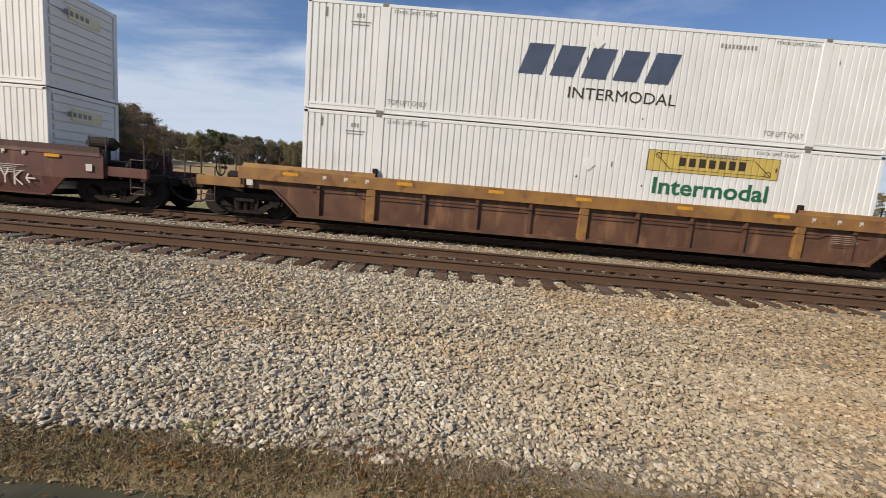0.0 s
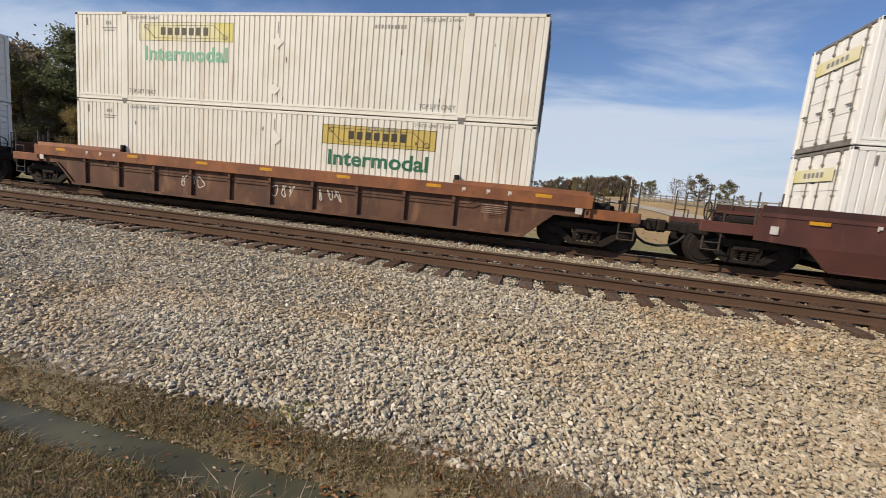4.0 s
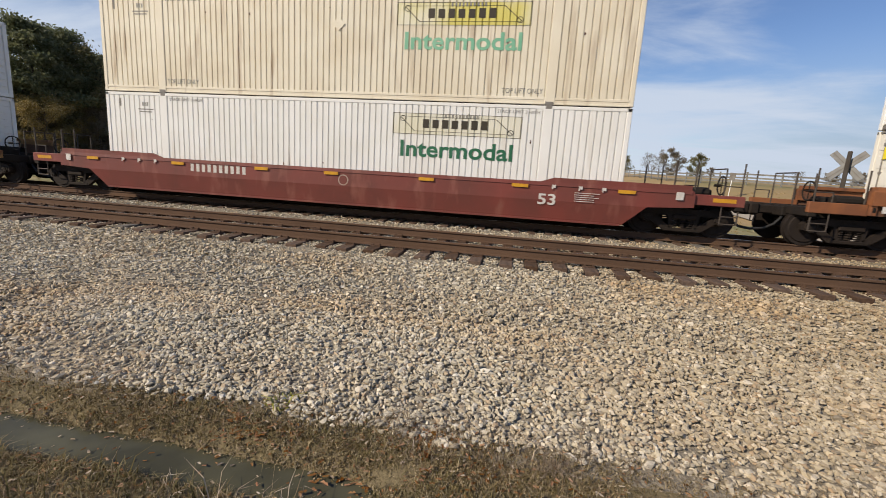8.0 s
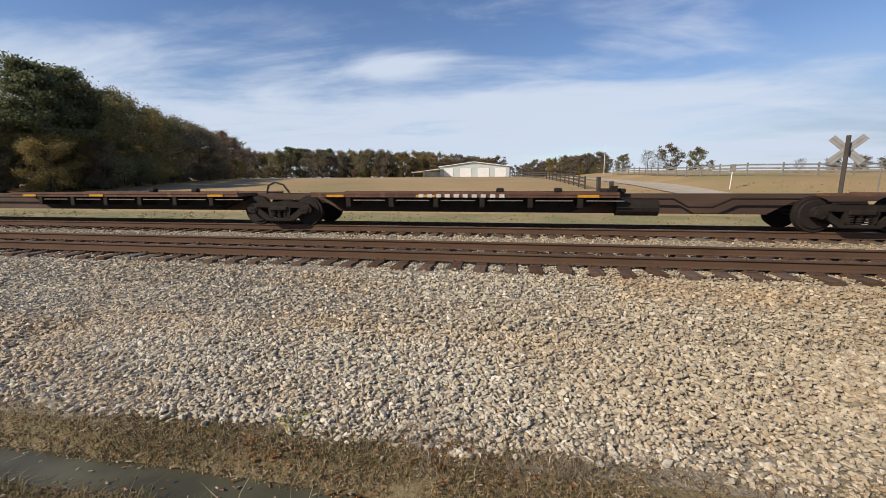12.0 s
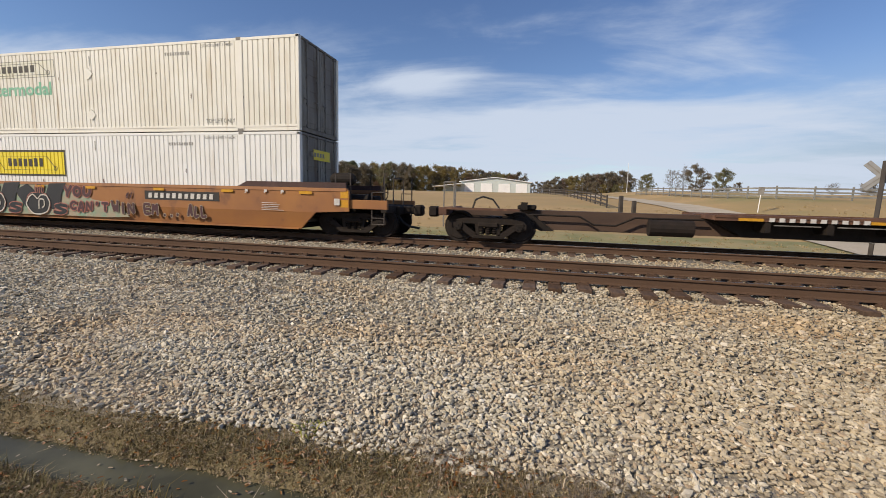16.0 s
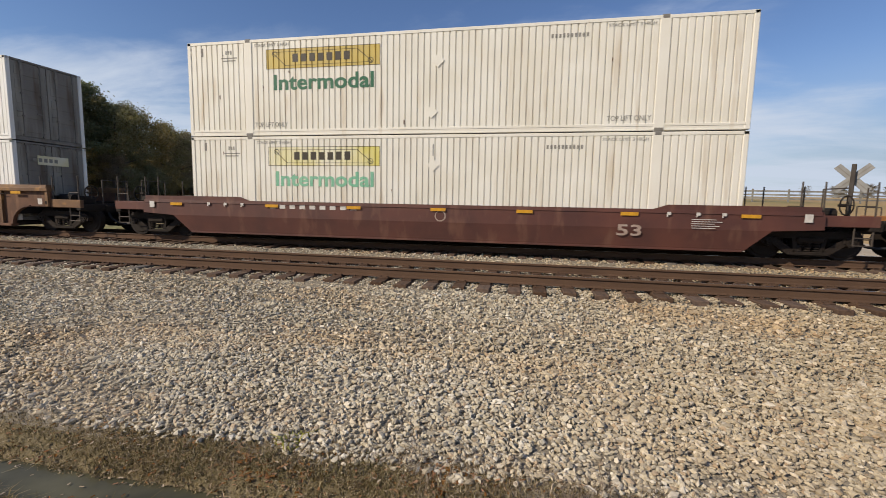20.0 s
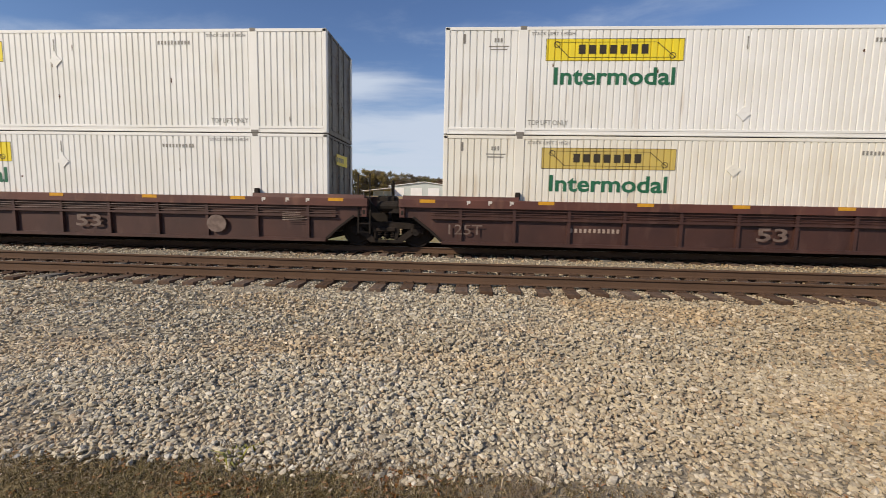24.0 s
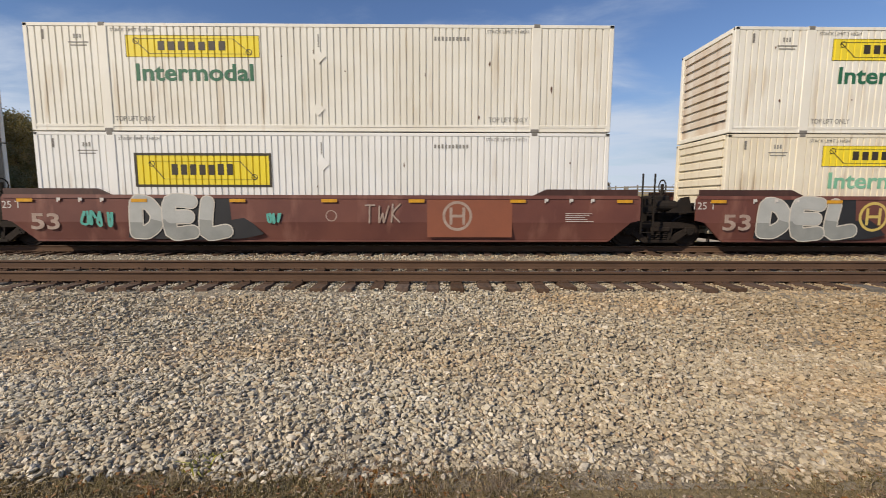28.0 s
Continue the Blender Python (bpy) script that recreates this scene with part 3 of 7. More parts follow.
STONES = [(-3.4, 2.9, 2.60, 3.6, 13500, 0.040, 1.1, 0), (-5.4, 4.7, 3.5, 4.7, 21000, 0.045, 1.1, 0), (-7.7, 6.4, 4.6, 5.9, 22000, 0.050, 1.1, 1), (-10, 8.6, 5.8, 7.28, 22000, 0.056, 1.1, 1),
          (-24, -10, 4.6, 7.3, 15000, 0.06, 0.7, 1), (-10, -5.2, 2.75, 5.9, 15000, 0.050, 1.0, 1), (2.8, 6.4, 2.62, 4.7, 11500, 0.044, 1.0, 1), (8.6, 14, 4.6, 7.3, 6500, 0.055, 0.7, 1), (-5.4, -3.3, 2.62, 4.6, 7000, 0.044, 1.0, 0), (-26, -10, 2.75, 4.6, 8000, 0.065, 0.7, 1),
          (-13, 13, 6.95, 7.42, 9500, 0.042, 0.8, 1), (-13, 13, 7.40, 7.95, 9500, 0.040, 0.6, 1), (-16, 14, 7.9, 9.9, 9000, 0.050, 0.45, 1), (-22, 14, 9.9, 12.2, 18000, 0.055, 0.7, 1), (-26, 20, 12.2, 16.2, 9000, 0.07, 0.5, 1)]
stones("ballast", "loose grey crushed-stone ballast with rusty patches", STONES, [stone], 5)


def rail_section(y, top, h=0.178):
    return [(y - 0.070, top - h), (y + 0.070, top - h), (y + 0.070, top - h + 0.012), (y + 0.012, top - h + 0.030), (y + 0.009, top - 0.045), (y + 0.036, top - 0.034), (y + 0.036, top - 0.008), (y + 0.028, top),
            (y - 0.028, top), (y - 0.036, top - 0.008), (y - 0.036, top - 0.034), (y - 0.009, top - 0.045), (y - 0.012, top - h + 0.030), (y - 0.070, top - h + 0.012)]


def track(name, yc, label, bright):
    """One railway track: two rails, wooden ties, and on each tie plates and spikes."""
    top = thing(name, label, "railway track", kind="structure")
    for y in (yc - 0.7525, yc + 0.7525):
        r = part("rail", Geo().bar(rail_section(y, 0.0), -300, 300), rail_steel, top)
        g = Geo().box(-300, 300, y - (0.024 if bright else 0.012), y + (0.024 if bright else 0.014), 0.0005, 0.002)
        part("running_band", g, bright_steel, r, "polished running band")
    rng = random.Random(int(yc * 10) + 1)
    tie = Geo().box(-0.115, 0.115, -1.30, 1.30, -0.178, 0.0, 0.012).mesh("tie", tie_wood)
    grey = Geo().box(-0.115, 0.115, -1.30, 1.30, -0.178, 0.0, 0.012).mesh("tie", tie_grey)
    plate = Geo().box(-0.10, 0.10, -0.17, 0.17, 0.0, 0.016, 0.004)
    for sx in (-0.07, 0.07):
        for sy in (-0.105, 0.105):
            plate.box(sx - 0.014, sx + 0.014, sy - 0.018, sy + 0.018, 0.014, 0.045)
    plate = plate.mesh("tie_plate", rail_steel)
    for x, y, turn in TIES[yc]:
        m = pose(x, y, -0.196 + rng.uniform(-0.008, 0.004), 0, 0, turn)
        ob = part("tie", grey if rng.random() < 0.05 else tie, tie_wood, top, m=m)
        for y in (-0.7525, 0.7525):
            part("tie_plate", plate, rail_steel, ob, m=pose(0, y, 0.0))
    return top


track("track_near", TRACK_NEAR, "rusty unused railway track on dark wooden ties", False)
track("track_train", TRACK_TRAIN, "main railway track on dark wooden ties under the train", True)


plum_spray = mat("plum_spray_paint", (0.075, 0.030, 0.032), 0.5, scale=2.5, bump=0.0)
dark_mint = mat("dark_green_spray_paint", (0.02, 0.07, 0.05), 0.5, scale=2.5, bump=0.0)
pale_spray = mat("dusty_beige_spray_paint", (0.36, 0.29, 0.20), 0.5, scale=2.5, bump=0.0)


# ---- containers ----
CL, CW, CH = 16.154, 2.591, 2.896
PITCH, GROOVE = 0.1820, 0.042
SECTIONS = [(0.13, 1.99), (2.27, 13.88), (14.16, 16.024)]
MADE = {}


def once(key, build):
    if key not in MADE:
        MADE[key] = build()
    return MADE[key]


def flats(x0, x1):
    """The flat strips between the grooves of a corrugated wall from x0 to x1."""
    n = max(1, round((x1 - x0) / PITCH))
    w = (x1 - x0) / n
    return [(x0 + i * w + GROOVE / 2, x0 + (i + 1) * w - GROOVE / 2) for i in range(n)]


def corrugated(y, inward, z0, z1):
    g = Geo()
    for a, b in SECTIONS:
        line = [(a, y)]
        for c, d in flats(a, b):
            line += [(c - 0.013, y + 0.034 * inward), (c, y), (d, y), (d + 0.013, y + 0.034 * inward)]
        line.append((b, y))
        vs = [(x, yy, z) for x, yy in line for z in (z0, z1)]
        g.add(vs, [(2 * i, 2 * i + 2, 2 * i + 3, 2 * i + 1) for i in range(len(line) - 1)])
    return g


def decal(x0, x1, z0, z1, y=0.0095):
    """A decal that follows the corrugation, grooves and all, as one sheet."""
    line = [(x0, y)]
    for a, b in SECTIONS:
        for c, d in flats(a, b):
            for x, yy in ((c - 0.013, y + 0.034), (c, y), (d, y), (d + 0.013, y + 0.034)):
                if x0 < x < x1:
                    line.append((x, yy))
    line.append((x1, y))
    vs = [(x, yy, z) for x, yy in line for z in (z0, z1)]
    return Geo().add(vs, [(2 * i, 2 * i + 2, 2 * i + 3, 2 * i + 1) for i in range(len(line) - 1)])


def container_shell(top, paint, doors_right, low, decal_mat, rusty=False, front_sign=False):
    k = paint.name
    part("side_wall", once(("near", k), lambda: corrugated(0.012, 1, 0.19, 2.79).mesh("side_wall", paint)), paint, top)
    part("side_wall", once(("far", k), lambda: corrugated(CW - 0.012, -1, 0.19, 2.79).mesh("side_wall", paint)), paint, top)

    def roof():
        g = Geo().box(0.1, CL - 0.1, 0.06, CW - 0.06, 2.83, 2.86)
        for i in range(38):
            g.box(0.5 + i * 0.41, 0.72 + i * 0.41, 0.12, CW - 0.12, 2.858, 2.872, 0.006)
        return g.mesh("roof", paint)
    part("roof", once(("roof", k), roof), paint, top)
    part("floor", once(("floor", k), lambda: Geo().box(0.1, CL - 0.1, 0.05, CW - 0.05, 0.10, 0.19).mesh("floor", grime_steel)), grime_steel, top)

    def top_rail():
        return Geo().box(0.0, CL, -0.0, 0.085, 2.79, 2.885, 0.012).mesh("top_rail", paint)

    def bottom_rail():
        g = Geo().box(0.10, CL - 0.10, 0.0, 0.085, 0.128, 0.200, 0.008).box(0.10, CL - 0.10, 0.012, 0.085, 0.050, 0.128).box(0.10, CL - 0.10, -0.002, 0.10, 0.016, 0.055, 0.006)
        return g.mesh("bottom_rail", paint)
    for y, turn in ((0, 0), (CW, 180)):
        m = pose(0 if not turn else CL, y, 0, 0, 0, turn)
        part("top_rail", once(("tr", k), top_rail), paint, top, m=m)
        part("bottom_rail", once(("br", k), bottom_rail), paint, top, m=m)
    post = once(("post", k), lambda: Geo().box(0, 0.13, 0, 0.14, 0.02, 2.885, 0.014).mesh("corner_post", paint))
    for x in (0, CL - 0.13):
        for y in (0, CW - 0.14):
            part("corner_post", post, paint, top, m=pose(x, y, 0))
    lift = once(("lift", k), lambda: Geo().box(0, 0.28, -0.002, 0.10, 0.02, 2.89, 0.016).mesh("lifting_post", paint))
    casts = [once("cast_top", lambda: Geo().box(0.05, 0.23, -0.006, 0.16, 2.795, 2.905, 0.012).mesh("corner_casting", grime_steel)), once("cast_low", lambda: Geo().box(0.02, 0.26, -0.004, 0.15, -0.004, 0.10, 0.012).mesh("corner_casting", grime_steel))]
    for x in (1.99, 13.88):
        for y, turn in ((0, 0), (CW, 180)):
            m = pose(x if not turn else x + 0.28, y, 0, 0, 0, turn)
            part("lifting_post", lift, paint, top, m=m)
            for cast in casts:
                part("corner_casting", cast, grime_steel, top, "dark steel lifting casting", m=m)

    # ends, built to face -x and turned for the other end
    skin = rusty_front if rusty else paint

    def front():
        g = Geo().box(0.065, 0.085, 0.14, CW - 0.14, 0.13, 2.80)
        return g.mesh("front_wall", skin)

    # doors facing away from the sun get the paint with shade in its colour
    door_paint = grimy_shaded_door if doors_right else paint

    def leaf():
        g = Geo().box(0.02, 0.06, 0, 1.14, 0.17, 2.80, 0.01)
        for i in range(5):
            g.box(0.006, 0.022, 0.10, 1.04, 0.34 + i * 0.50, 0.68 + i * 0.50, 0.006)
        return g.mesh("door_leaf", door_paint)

    def rods():
        g = Geo()
        g.cyl((-0.012, 0, 0.15), (-0.012, 0, 2.85), 0.017, 7)
        for z in (0.22, 0.9, 1.7, 2.5, 2.78):
            g.box(-0.03, 0.012, -0.04, 0.04, z - 0.03, z + 0.03)
        g.box(-0.05, -0.02, 0.0, 0.20, 1.02, 1.05)
        return g.mesh("lock_rod", grime_steel)

    def end(at_right, kind):
        m = pose(CL, CW, 0, 0, 0, 180) if at_right else pose(0, 0, 0)
        if kind == "front":
            w = part("front_wall", once(("front", skin.name), front), skin, top, "rust-streaked front wall" if rusty else "", m=m)
            rib = once(("front_rib", skin.name), lambda: Geo().bar([(0.2, 0), (CW - 0.2, 0), (CW - 0.2, 0.18), (0.2, 0.18)], 0.006, 0.067).mesh("front_rib", skin))
            for i in range(9):
                part("front_rib", rib, skin, w, m=pose(0, 0, 0.42 + i * 0.265))
            beam = once(("beam", k), lambda: Geo().box(0.0, 0.06, 0.14, CW - 0.14, 0.0, 0.13, 0.01).mesh("end_beam", paint))
            for z in (0.02, 2.755):
                part("end_beam", beam, paint, w, m=pose(0, 0, z))
        else:
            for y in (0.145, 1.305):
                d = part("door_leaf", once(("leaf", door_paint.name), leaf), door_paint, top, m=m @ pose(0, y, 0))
                for yy in (0.22, 0.86):
                    part("lock_rod", once("rods", rods), grime_steel, d, "galvanised locking rod", m=pose(0, yy, 0))
            part("door_sill", once("sill", lambda: Geo().box(0.0, 0.08, 0.14, CW - 0.14, 0.02, 0.16, 0.01).mesh("door_sill", grime_steel)), grime_steel, top, m=m)
            part("door_header", once("header", lambda: Geo().box(0.0, 0.08, 0.14, CW - 0.14, 2.81, 2.885, 0.01).mesh("door_header", grime_steel)), grime_steel, top, m=m)
        if kind == "front" and not front_sign or kind == "doors" and at_right and not low:
            return
        y0 = 0.75 if at_right else 0.45
        g = once(("endsign", at_right, decal_mat.name), lambda: Geo().box(-0.034, -0.031, y0, CW - y0, 2.08, 2.42).mesh("end_sign", decal_mat))
        s = part("end_sign", g, decal_mat, top, "yellow company decal", m=m)
        mark = once(("endmark", at_right), lambda: Geo().add([(-0.036, y, z) for k in range(5) for y, z in ((y0 + 0.40 + 0.18 * k, 2.18), (y0 + 0.52 + 0.18 * k, 2.18), (y0 + 0.52 + 0.18 * k, 2.32), (y0 + 0.40 + 0.18 * k, 2.32))], [(4 * k, 4 * k + 1, 4 * k + 2, 4 * k + 3) for k in range(5)]).mesh("company_mark", ink_faint))
        part("company_mark", mark, ink_faint, s)
    end(doors_right, "doors")
    end(not doors_right, "front")


def logo_bars(x0, x1, z0, z1, y, material, name, top):
    """A company name as plain blocks, with a slanting scroll line at each side."""
    rng = random.Random(3)
    w = x1 - x0
    g = bars(x0 + 0.24 * w, x0 + 0.77 * w, z0 + 0.32 * (z1 - z0), z1 - 0.26 * (z1 - z0), y, 7, rng, 0.34)
    h = z1 - z0
    t = 0.010
    for a, b, za, zb in ((0.06, 0.17, 0.80, 0.16), (0.80, 0.93, 0.84, 0.18)):
        g.slab([(x0 + a * w, z0 + za * h), (x0 + a * w + 0.03, z0 + za * h), (x0 + b * w + 0.03, z0 + zb * h), (x0 + b * w, z0 + zb * h)], y - 0.003, y)
    g.box(x0 + 0.17 * w, x0 + 0.93 * w, y - 0.003, y, z0 + 0.15 * h, z0 + 0.15 * h + t).box(x0 + 0.06 * w, x0 + 0.80 * w, y - 0.003, y, z0 + 0.83 * h, z0 + 0.83 * h + t)
    for cx, cz in ((0.08, 0.74), (0.92, 0.24)):
        ring = [(x0 + cx * w + 0.09 * math.cos(a * math.pi / 5), z0 + cz * h + 0.085 * math.sin(a * math.pi / 5)) for a in range(11)]
        for (a, b), (c, d) in zip(ring, ring[1:]):
            g.slab([(a, b), (c, d), (x0 + cx * w + (c - x0 - cx * w) * 0.8, z0 + cz * h + (d - z0 - cz * h) * 0.8), (x0 + cx * w + (a - x0 - cx * w) * 0.8, z0 + cz * h + (b - z0 - cz * h) * 0.8)], y - 0.003, y)
    part(name, g, material, top, "company mark in dark ink")


def frame_line(x0, x1, z0, z1, y, t):
    return Geo().box(x0, x1, y - 0.002, y, z0, z0 + t).box(x0, x1, y - 0.002, y, z1 - t, z1).box(x0, x0 + t, y - 0.002, y, z0 + t, z1 - t).box(x1 - t, x1, y - 0.002, y, z0 + t, z1 - t)


SIGN_LABEL = {"yellow": "with a bright yellow sign", "gold": "with a faded gold sign", "pale": "with a sun-bleached sign", "blank": "with a sign bleached almost white", "big": "with a large black-framed yellow sign", "navy": "with navy blue company lettering", "": "without a sign"}
PAINT_WORD = {"cool_white_paint": "greyish white", "white_paint": "white", "cream_paint": "cream", "aged_cream_paint": "aged yellowish cream"}


def container(paint, side, sign, intermodal, seed):
    """A 53-foot container. side: the sign stands towards its "l" or "r" end; intermodal: the colour of the word, or None."""
    rng = random.Random(seed)
    top = thing("shipping_container", PAINT_WORD[paint.name] + " corrugated 53-foot shipping container " + SIGN_LABEL[sign], "container", "containers on the train")
    container_shell(top, paint, side != "r", seed % 2 == 0, sign_pale if side == "r" and seed < 8 or sign in ("pale", "gold", "blank") else sign_yellow, seed in (37, 39), seed in (2, 3, 6, 7, 18, 36))
    x0 = 2.75 if side == "l" else 9.70
    if sign == "navy":
        g = Geo()
        for i in range(5):
            a = 5.85 + i * 0.86
            g.slab([(a, 1.40), (a + 0.66, 1.40), (a + 0.92, 2.20), (a + 0.26, 2.20)], 0.004, 0.009)
        part("company_mark", g, navy_ink, top, "slanting navy blue company mark")
        part("lettering", letters("INTERMODAL", 0.30, 2.95, ink), ink, top, m=pose(7.28, 0.006, 0.85))
    elif sign:
        m = {"yellow": sign_yellow, "gold": sign_gold, "pale": sign_pale, "blank": sign_bleached, "big": sign_yellow}[sign]
        if sign == "big":
            z0, z1, w = (1.50, 2.42, 3.85) if intermodal else (1.36, 2.31, 3.85)
        else:
            z0, z1, w = 1.99, 2.57, 3.65
        lb = SIGN_LABEL[sign][5:]
        s = part("sign", once(("sign", x0, z0, w, m.name), lambda: decal(x0, x0 + w, z0, z1).mesh("sign", m)), m, top, lb)
        edge = frame_line(x0, x0 + w, z0, z1, 0.0085, 0.07 if sign == "big" else 0.012)
        part("sign_border", edge, ink, s)
        pad = 0.22 if sign == "big" else 0.0
        logo_bars(x0 + pad, x0 + w - pad, z0 + pad * 0.5, z1 - pad * 0.5, 0.0075, ink, "company_mark", s)
        if intermodal:
            zi = 1.07 if sign == "big" else 1.36
            part("lettering", letters("Intermodal", 0.46 if sign != "big" else 0.36, 3.22 if sign != "big" else 2.76, intermodal, 0.022), intermodal, top, "green lettering", m=pose(x0 + (0.24 if sign != "big" else 0.5), 0.0065, zi))
    for x in (2.33, 12.72):
        part("lettering", letters("TOP LIFT ONLY", 0.135, 1.10, ink_faint), ink_faint, top, m=pose(x, 0.0065, 0.28))
    part("lettering", letters("STACK LIMIT 3 HIGH", 0.085, 1.15, ink_faint), ink_faint, top, m=pose(2.36, 0.0065, 2.66))
    part("lettering", letters("STACK LIMIT 3 HIGH", 0.085, 1.15, ink_faint), ink_faint, top, m=pose(12.65, 0.0065, 2.66))
    part("stencil_line", bars(11.2, 12.2, 2.46, 2.57, 0.0085, 10, rng), ink_faint, top, "row of small worn marks")
    part("stencil_line", bars(1.35, 1.6, 2.48, 2.60, 0.0085, 3, rng).box(1.2, 1.75, 0.0055, 0.0085, 2.36, 2.39).box(1.25, 1.7, 0.0055, 0.0085, 2.28, 2.31), ink_faint, top, "small worn stencil marks")
    part("marker_patch", Geo().box(0.50, 0.56, 0.0055, 0.0085, 2.45, 2.70), grime_steel, top)
    # vent plates half way along
    for z in ((2.02, 0.62) if sign != "navy" else (2.35,)):
        x = 8.03 + rng.uniform(-0.1, 0.1)
        if rng.random() < 0.85:
            part("placard_holder", Geo().slab([(x - 0.19, z), (x, z - 0.19), (x + 0.19, z), (x, z + 0.19)], -0.012, 0.010).box(x - 0.06, x + 0.06, -0.016, -0.01, z + 0.02, z + 0.05), paint, top, "diamond placard holder")
    if rng.random() < 0.7:
        part("tally_mark", Geo().box(8.0, 8.03, 0.0055, 0.0085, 2.28, 2.62), ink_faint, top)
    # scrapes and rust spots
    for _ in range(rng.randint(2, 7)):
        x, z, w, h = rng.uniform(0.3, 15.7), rng.uniform(0.22, 2.5), rng.uniform(0.012, 0.04), rng.uniform(0.03, 0.13)
        poly = [(x + w * (0.5 + 0.5 * rng.random()) * math.cos(a), z + h * (0.4 + 0.6 * rng.random()) * math.sin(a)) for a in [k * 0.785 for k in range(8)]]
        part("rust_spot", Geo().slab(poly, 0.0062, 0.0088), rust_steel, top)
    return top


# ---- railcars ----
WHEEL = 0.457


def wheelset_mesh():
    def build():
        g = Geo()
        for s in (-1, 1):
            y = 0.7525 * s
            g.cyl((0, y - 0.065, 0), (0, y + 0.065, 0), WHEEL, 28)
            g.cyl((0, y - 0.085 * s, 0), (0, y - 0.06 * s, 0), WHEEL + 0.026, 28)
            g.cyl((0, y + 0.06 * s, 0), (0, y + 0.10 * s, 0), WHEEL * 0.86, 24, WHEEL * 0.80)
            g.cyl((0, y + 0.09 * s, 0), (0, y + 0.16 * s, 0), 0.16, 14, 0.13)
            g.cyl((0, 0.9 * s, 0), (0, 1.12 * s, 0), 0.10, 14)
            for a in range(3):
                g.cyl((0.055 * math.cos(a * 2.094), 1.11 * s, 0.055 * math.sin(a * 2.094)), (0.055 * math.cos(a * 2.094), 1.145 * s, 0.055 * math.sin(a * 2.094)), 0.017, 6)
        g.cyl((0, -0.8, 0), (0, 0.8, 0), 0.085, 10)
        return g.mesh("wheelset", wheel_steel)
    return once("wheelset", build)


def side_frame_mesh():
    def build():
        g = Geo()
        y0, y1 = -1.08, -0.93
        g.slab([(-1.12, 0.56), (-1.02, 0.66), (-0.62, 0.74), (0.62, 0.74), (1.02, 0.66), (1.12, 0.56), (1.10, 0.42), (0.98, 0.40), (0.90, 0.56), (-0.90, 0.56), (-0.98, 0.40), (-1.10, 0.42)], y0, y1)
        for s in (-1, 1):
            g.slab([(0.98 * s, 0.52), (0.80 * s, 0.60), (0.30 * s, 0.24), (0.36 * s, 0.13), (0.48 * s, 0.15)], y0 + 0.01, y1 - 0.01)
            g.slab([(0.24 * s, 0.20), (0.34 * s, 0.20), (0.40 * s, 0.60), (0.30 * s, 0.60)], y0 + 0.01, y1 - 0.01)
            g.box(0.90 * s - 0.15, 0.90 * s + 0.15, -1.10, -0.92, 0.44, 0.60, 0.02)
        g.box(-0.46, 0.46, y0, y1, 0.12, 0.22, 0.02)
        for x in (-0.2, 0.0, 0.2):
            for z in (0.24, 0.30, 0.36, 0.42):
                g.cyl((x, -1.0, z), (x, -1.0, z + 0.035), 0.085, 10)
        g.box(-0.30, 0.30, -1.13, -0.90, 0.46, 0.60, 0.03)
        return g.mesh("side_frame", truck_steel)
    return once("side_frame", build)


SPINNING = []


def truck(car, x):
    for turn in (0, 180):
        part("side_frame", side_frame_mesh(), truck_steel, car, "dusty cast steel truck side frame", m=pose(x, 0, 0, 0, 0, turn))
    part("bolster", once("bolster", lambda: Geo().box(-0.22, 0.22, -1.0, 1.0, 0.48, 0.74, 0.03).box(-0.08, 0.08, -0.9, 0.9, 0.25, 0.35).mesh("bolster", dark_steel)), dark_steel, car, m=pose(x, 0, 0))
    for dx in (-0.90, 0.90):
        w = part("wheelset", wheelset_mesh(), wheel_steel, car, "steel wheels on an axle", m=pose(x + dx, 0, WHEEL))
        SPINNING.append((w, x + dx))


def pair(key, name, build, material, car, label=""):
    """The same part for the near side and, mirrored, for the far side."""
    part(name, once((key, "near"), lambda: build().mesh(name, material)), material, car, label)

    def far():
        g = build()
        g.v = [(x, -y, z) for x, y, z in g.v]
        return g.mesh(name, material)
    part(name, once((key, "far"), far), material, car, label)


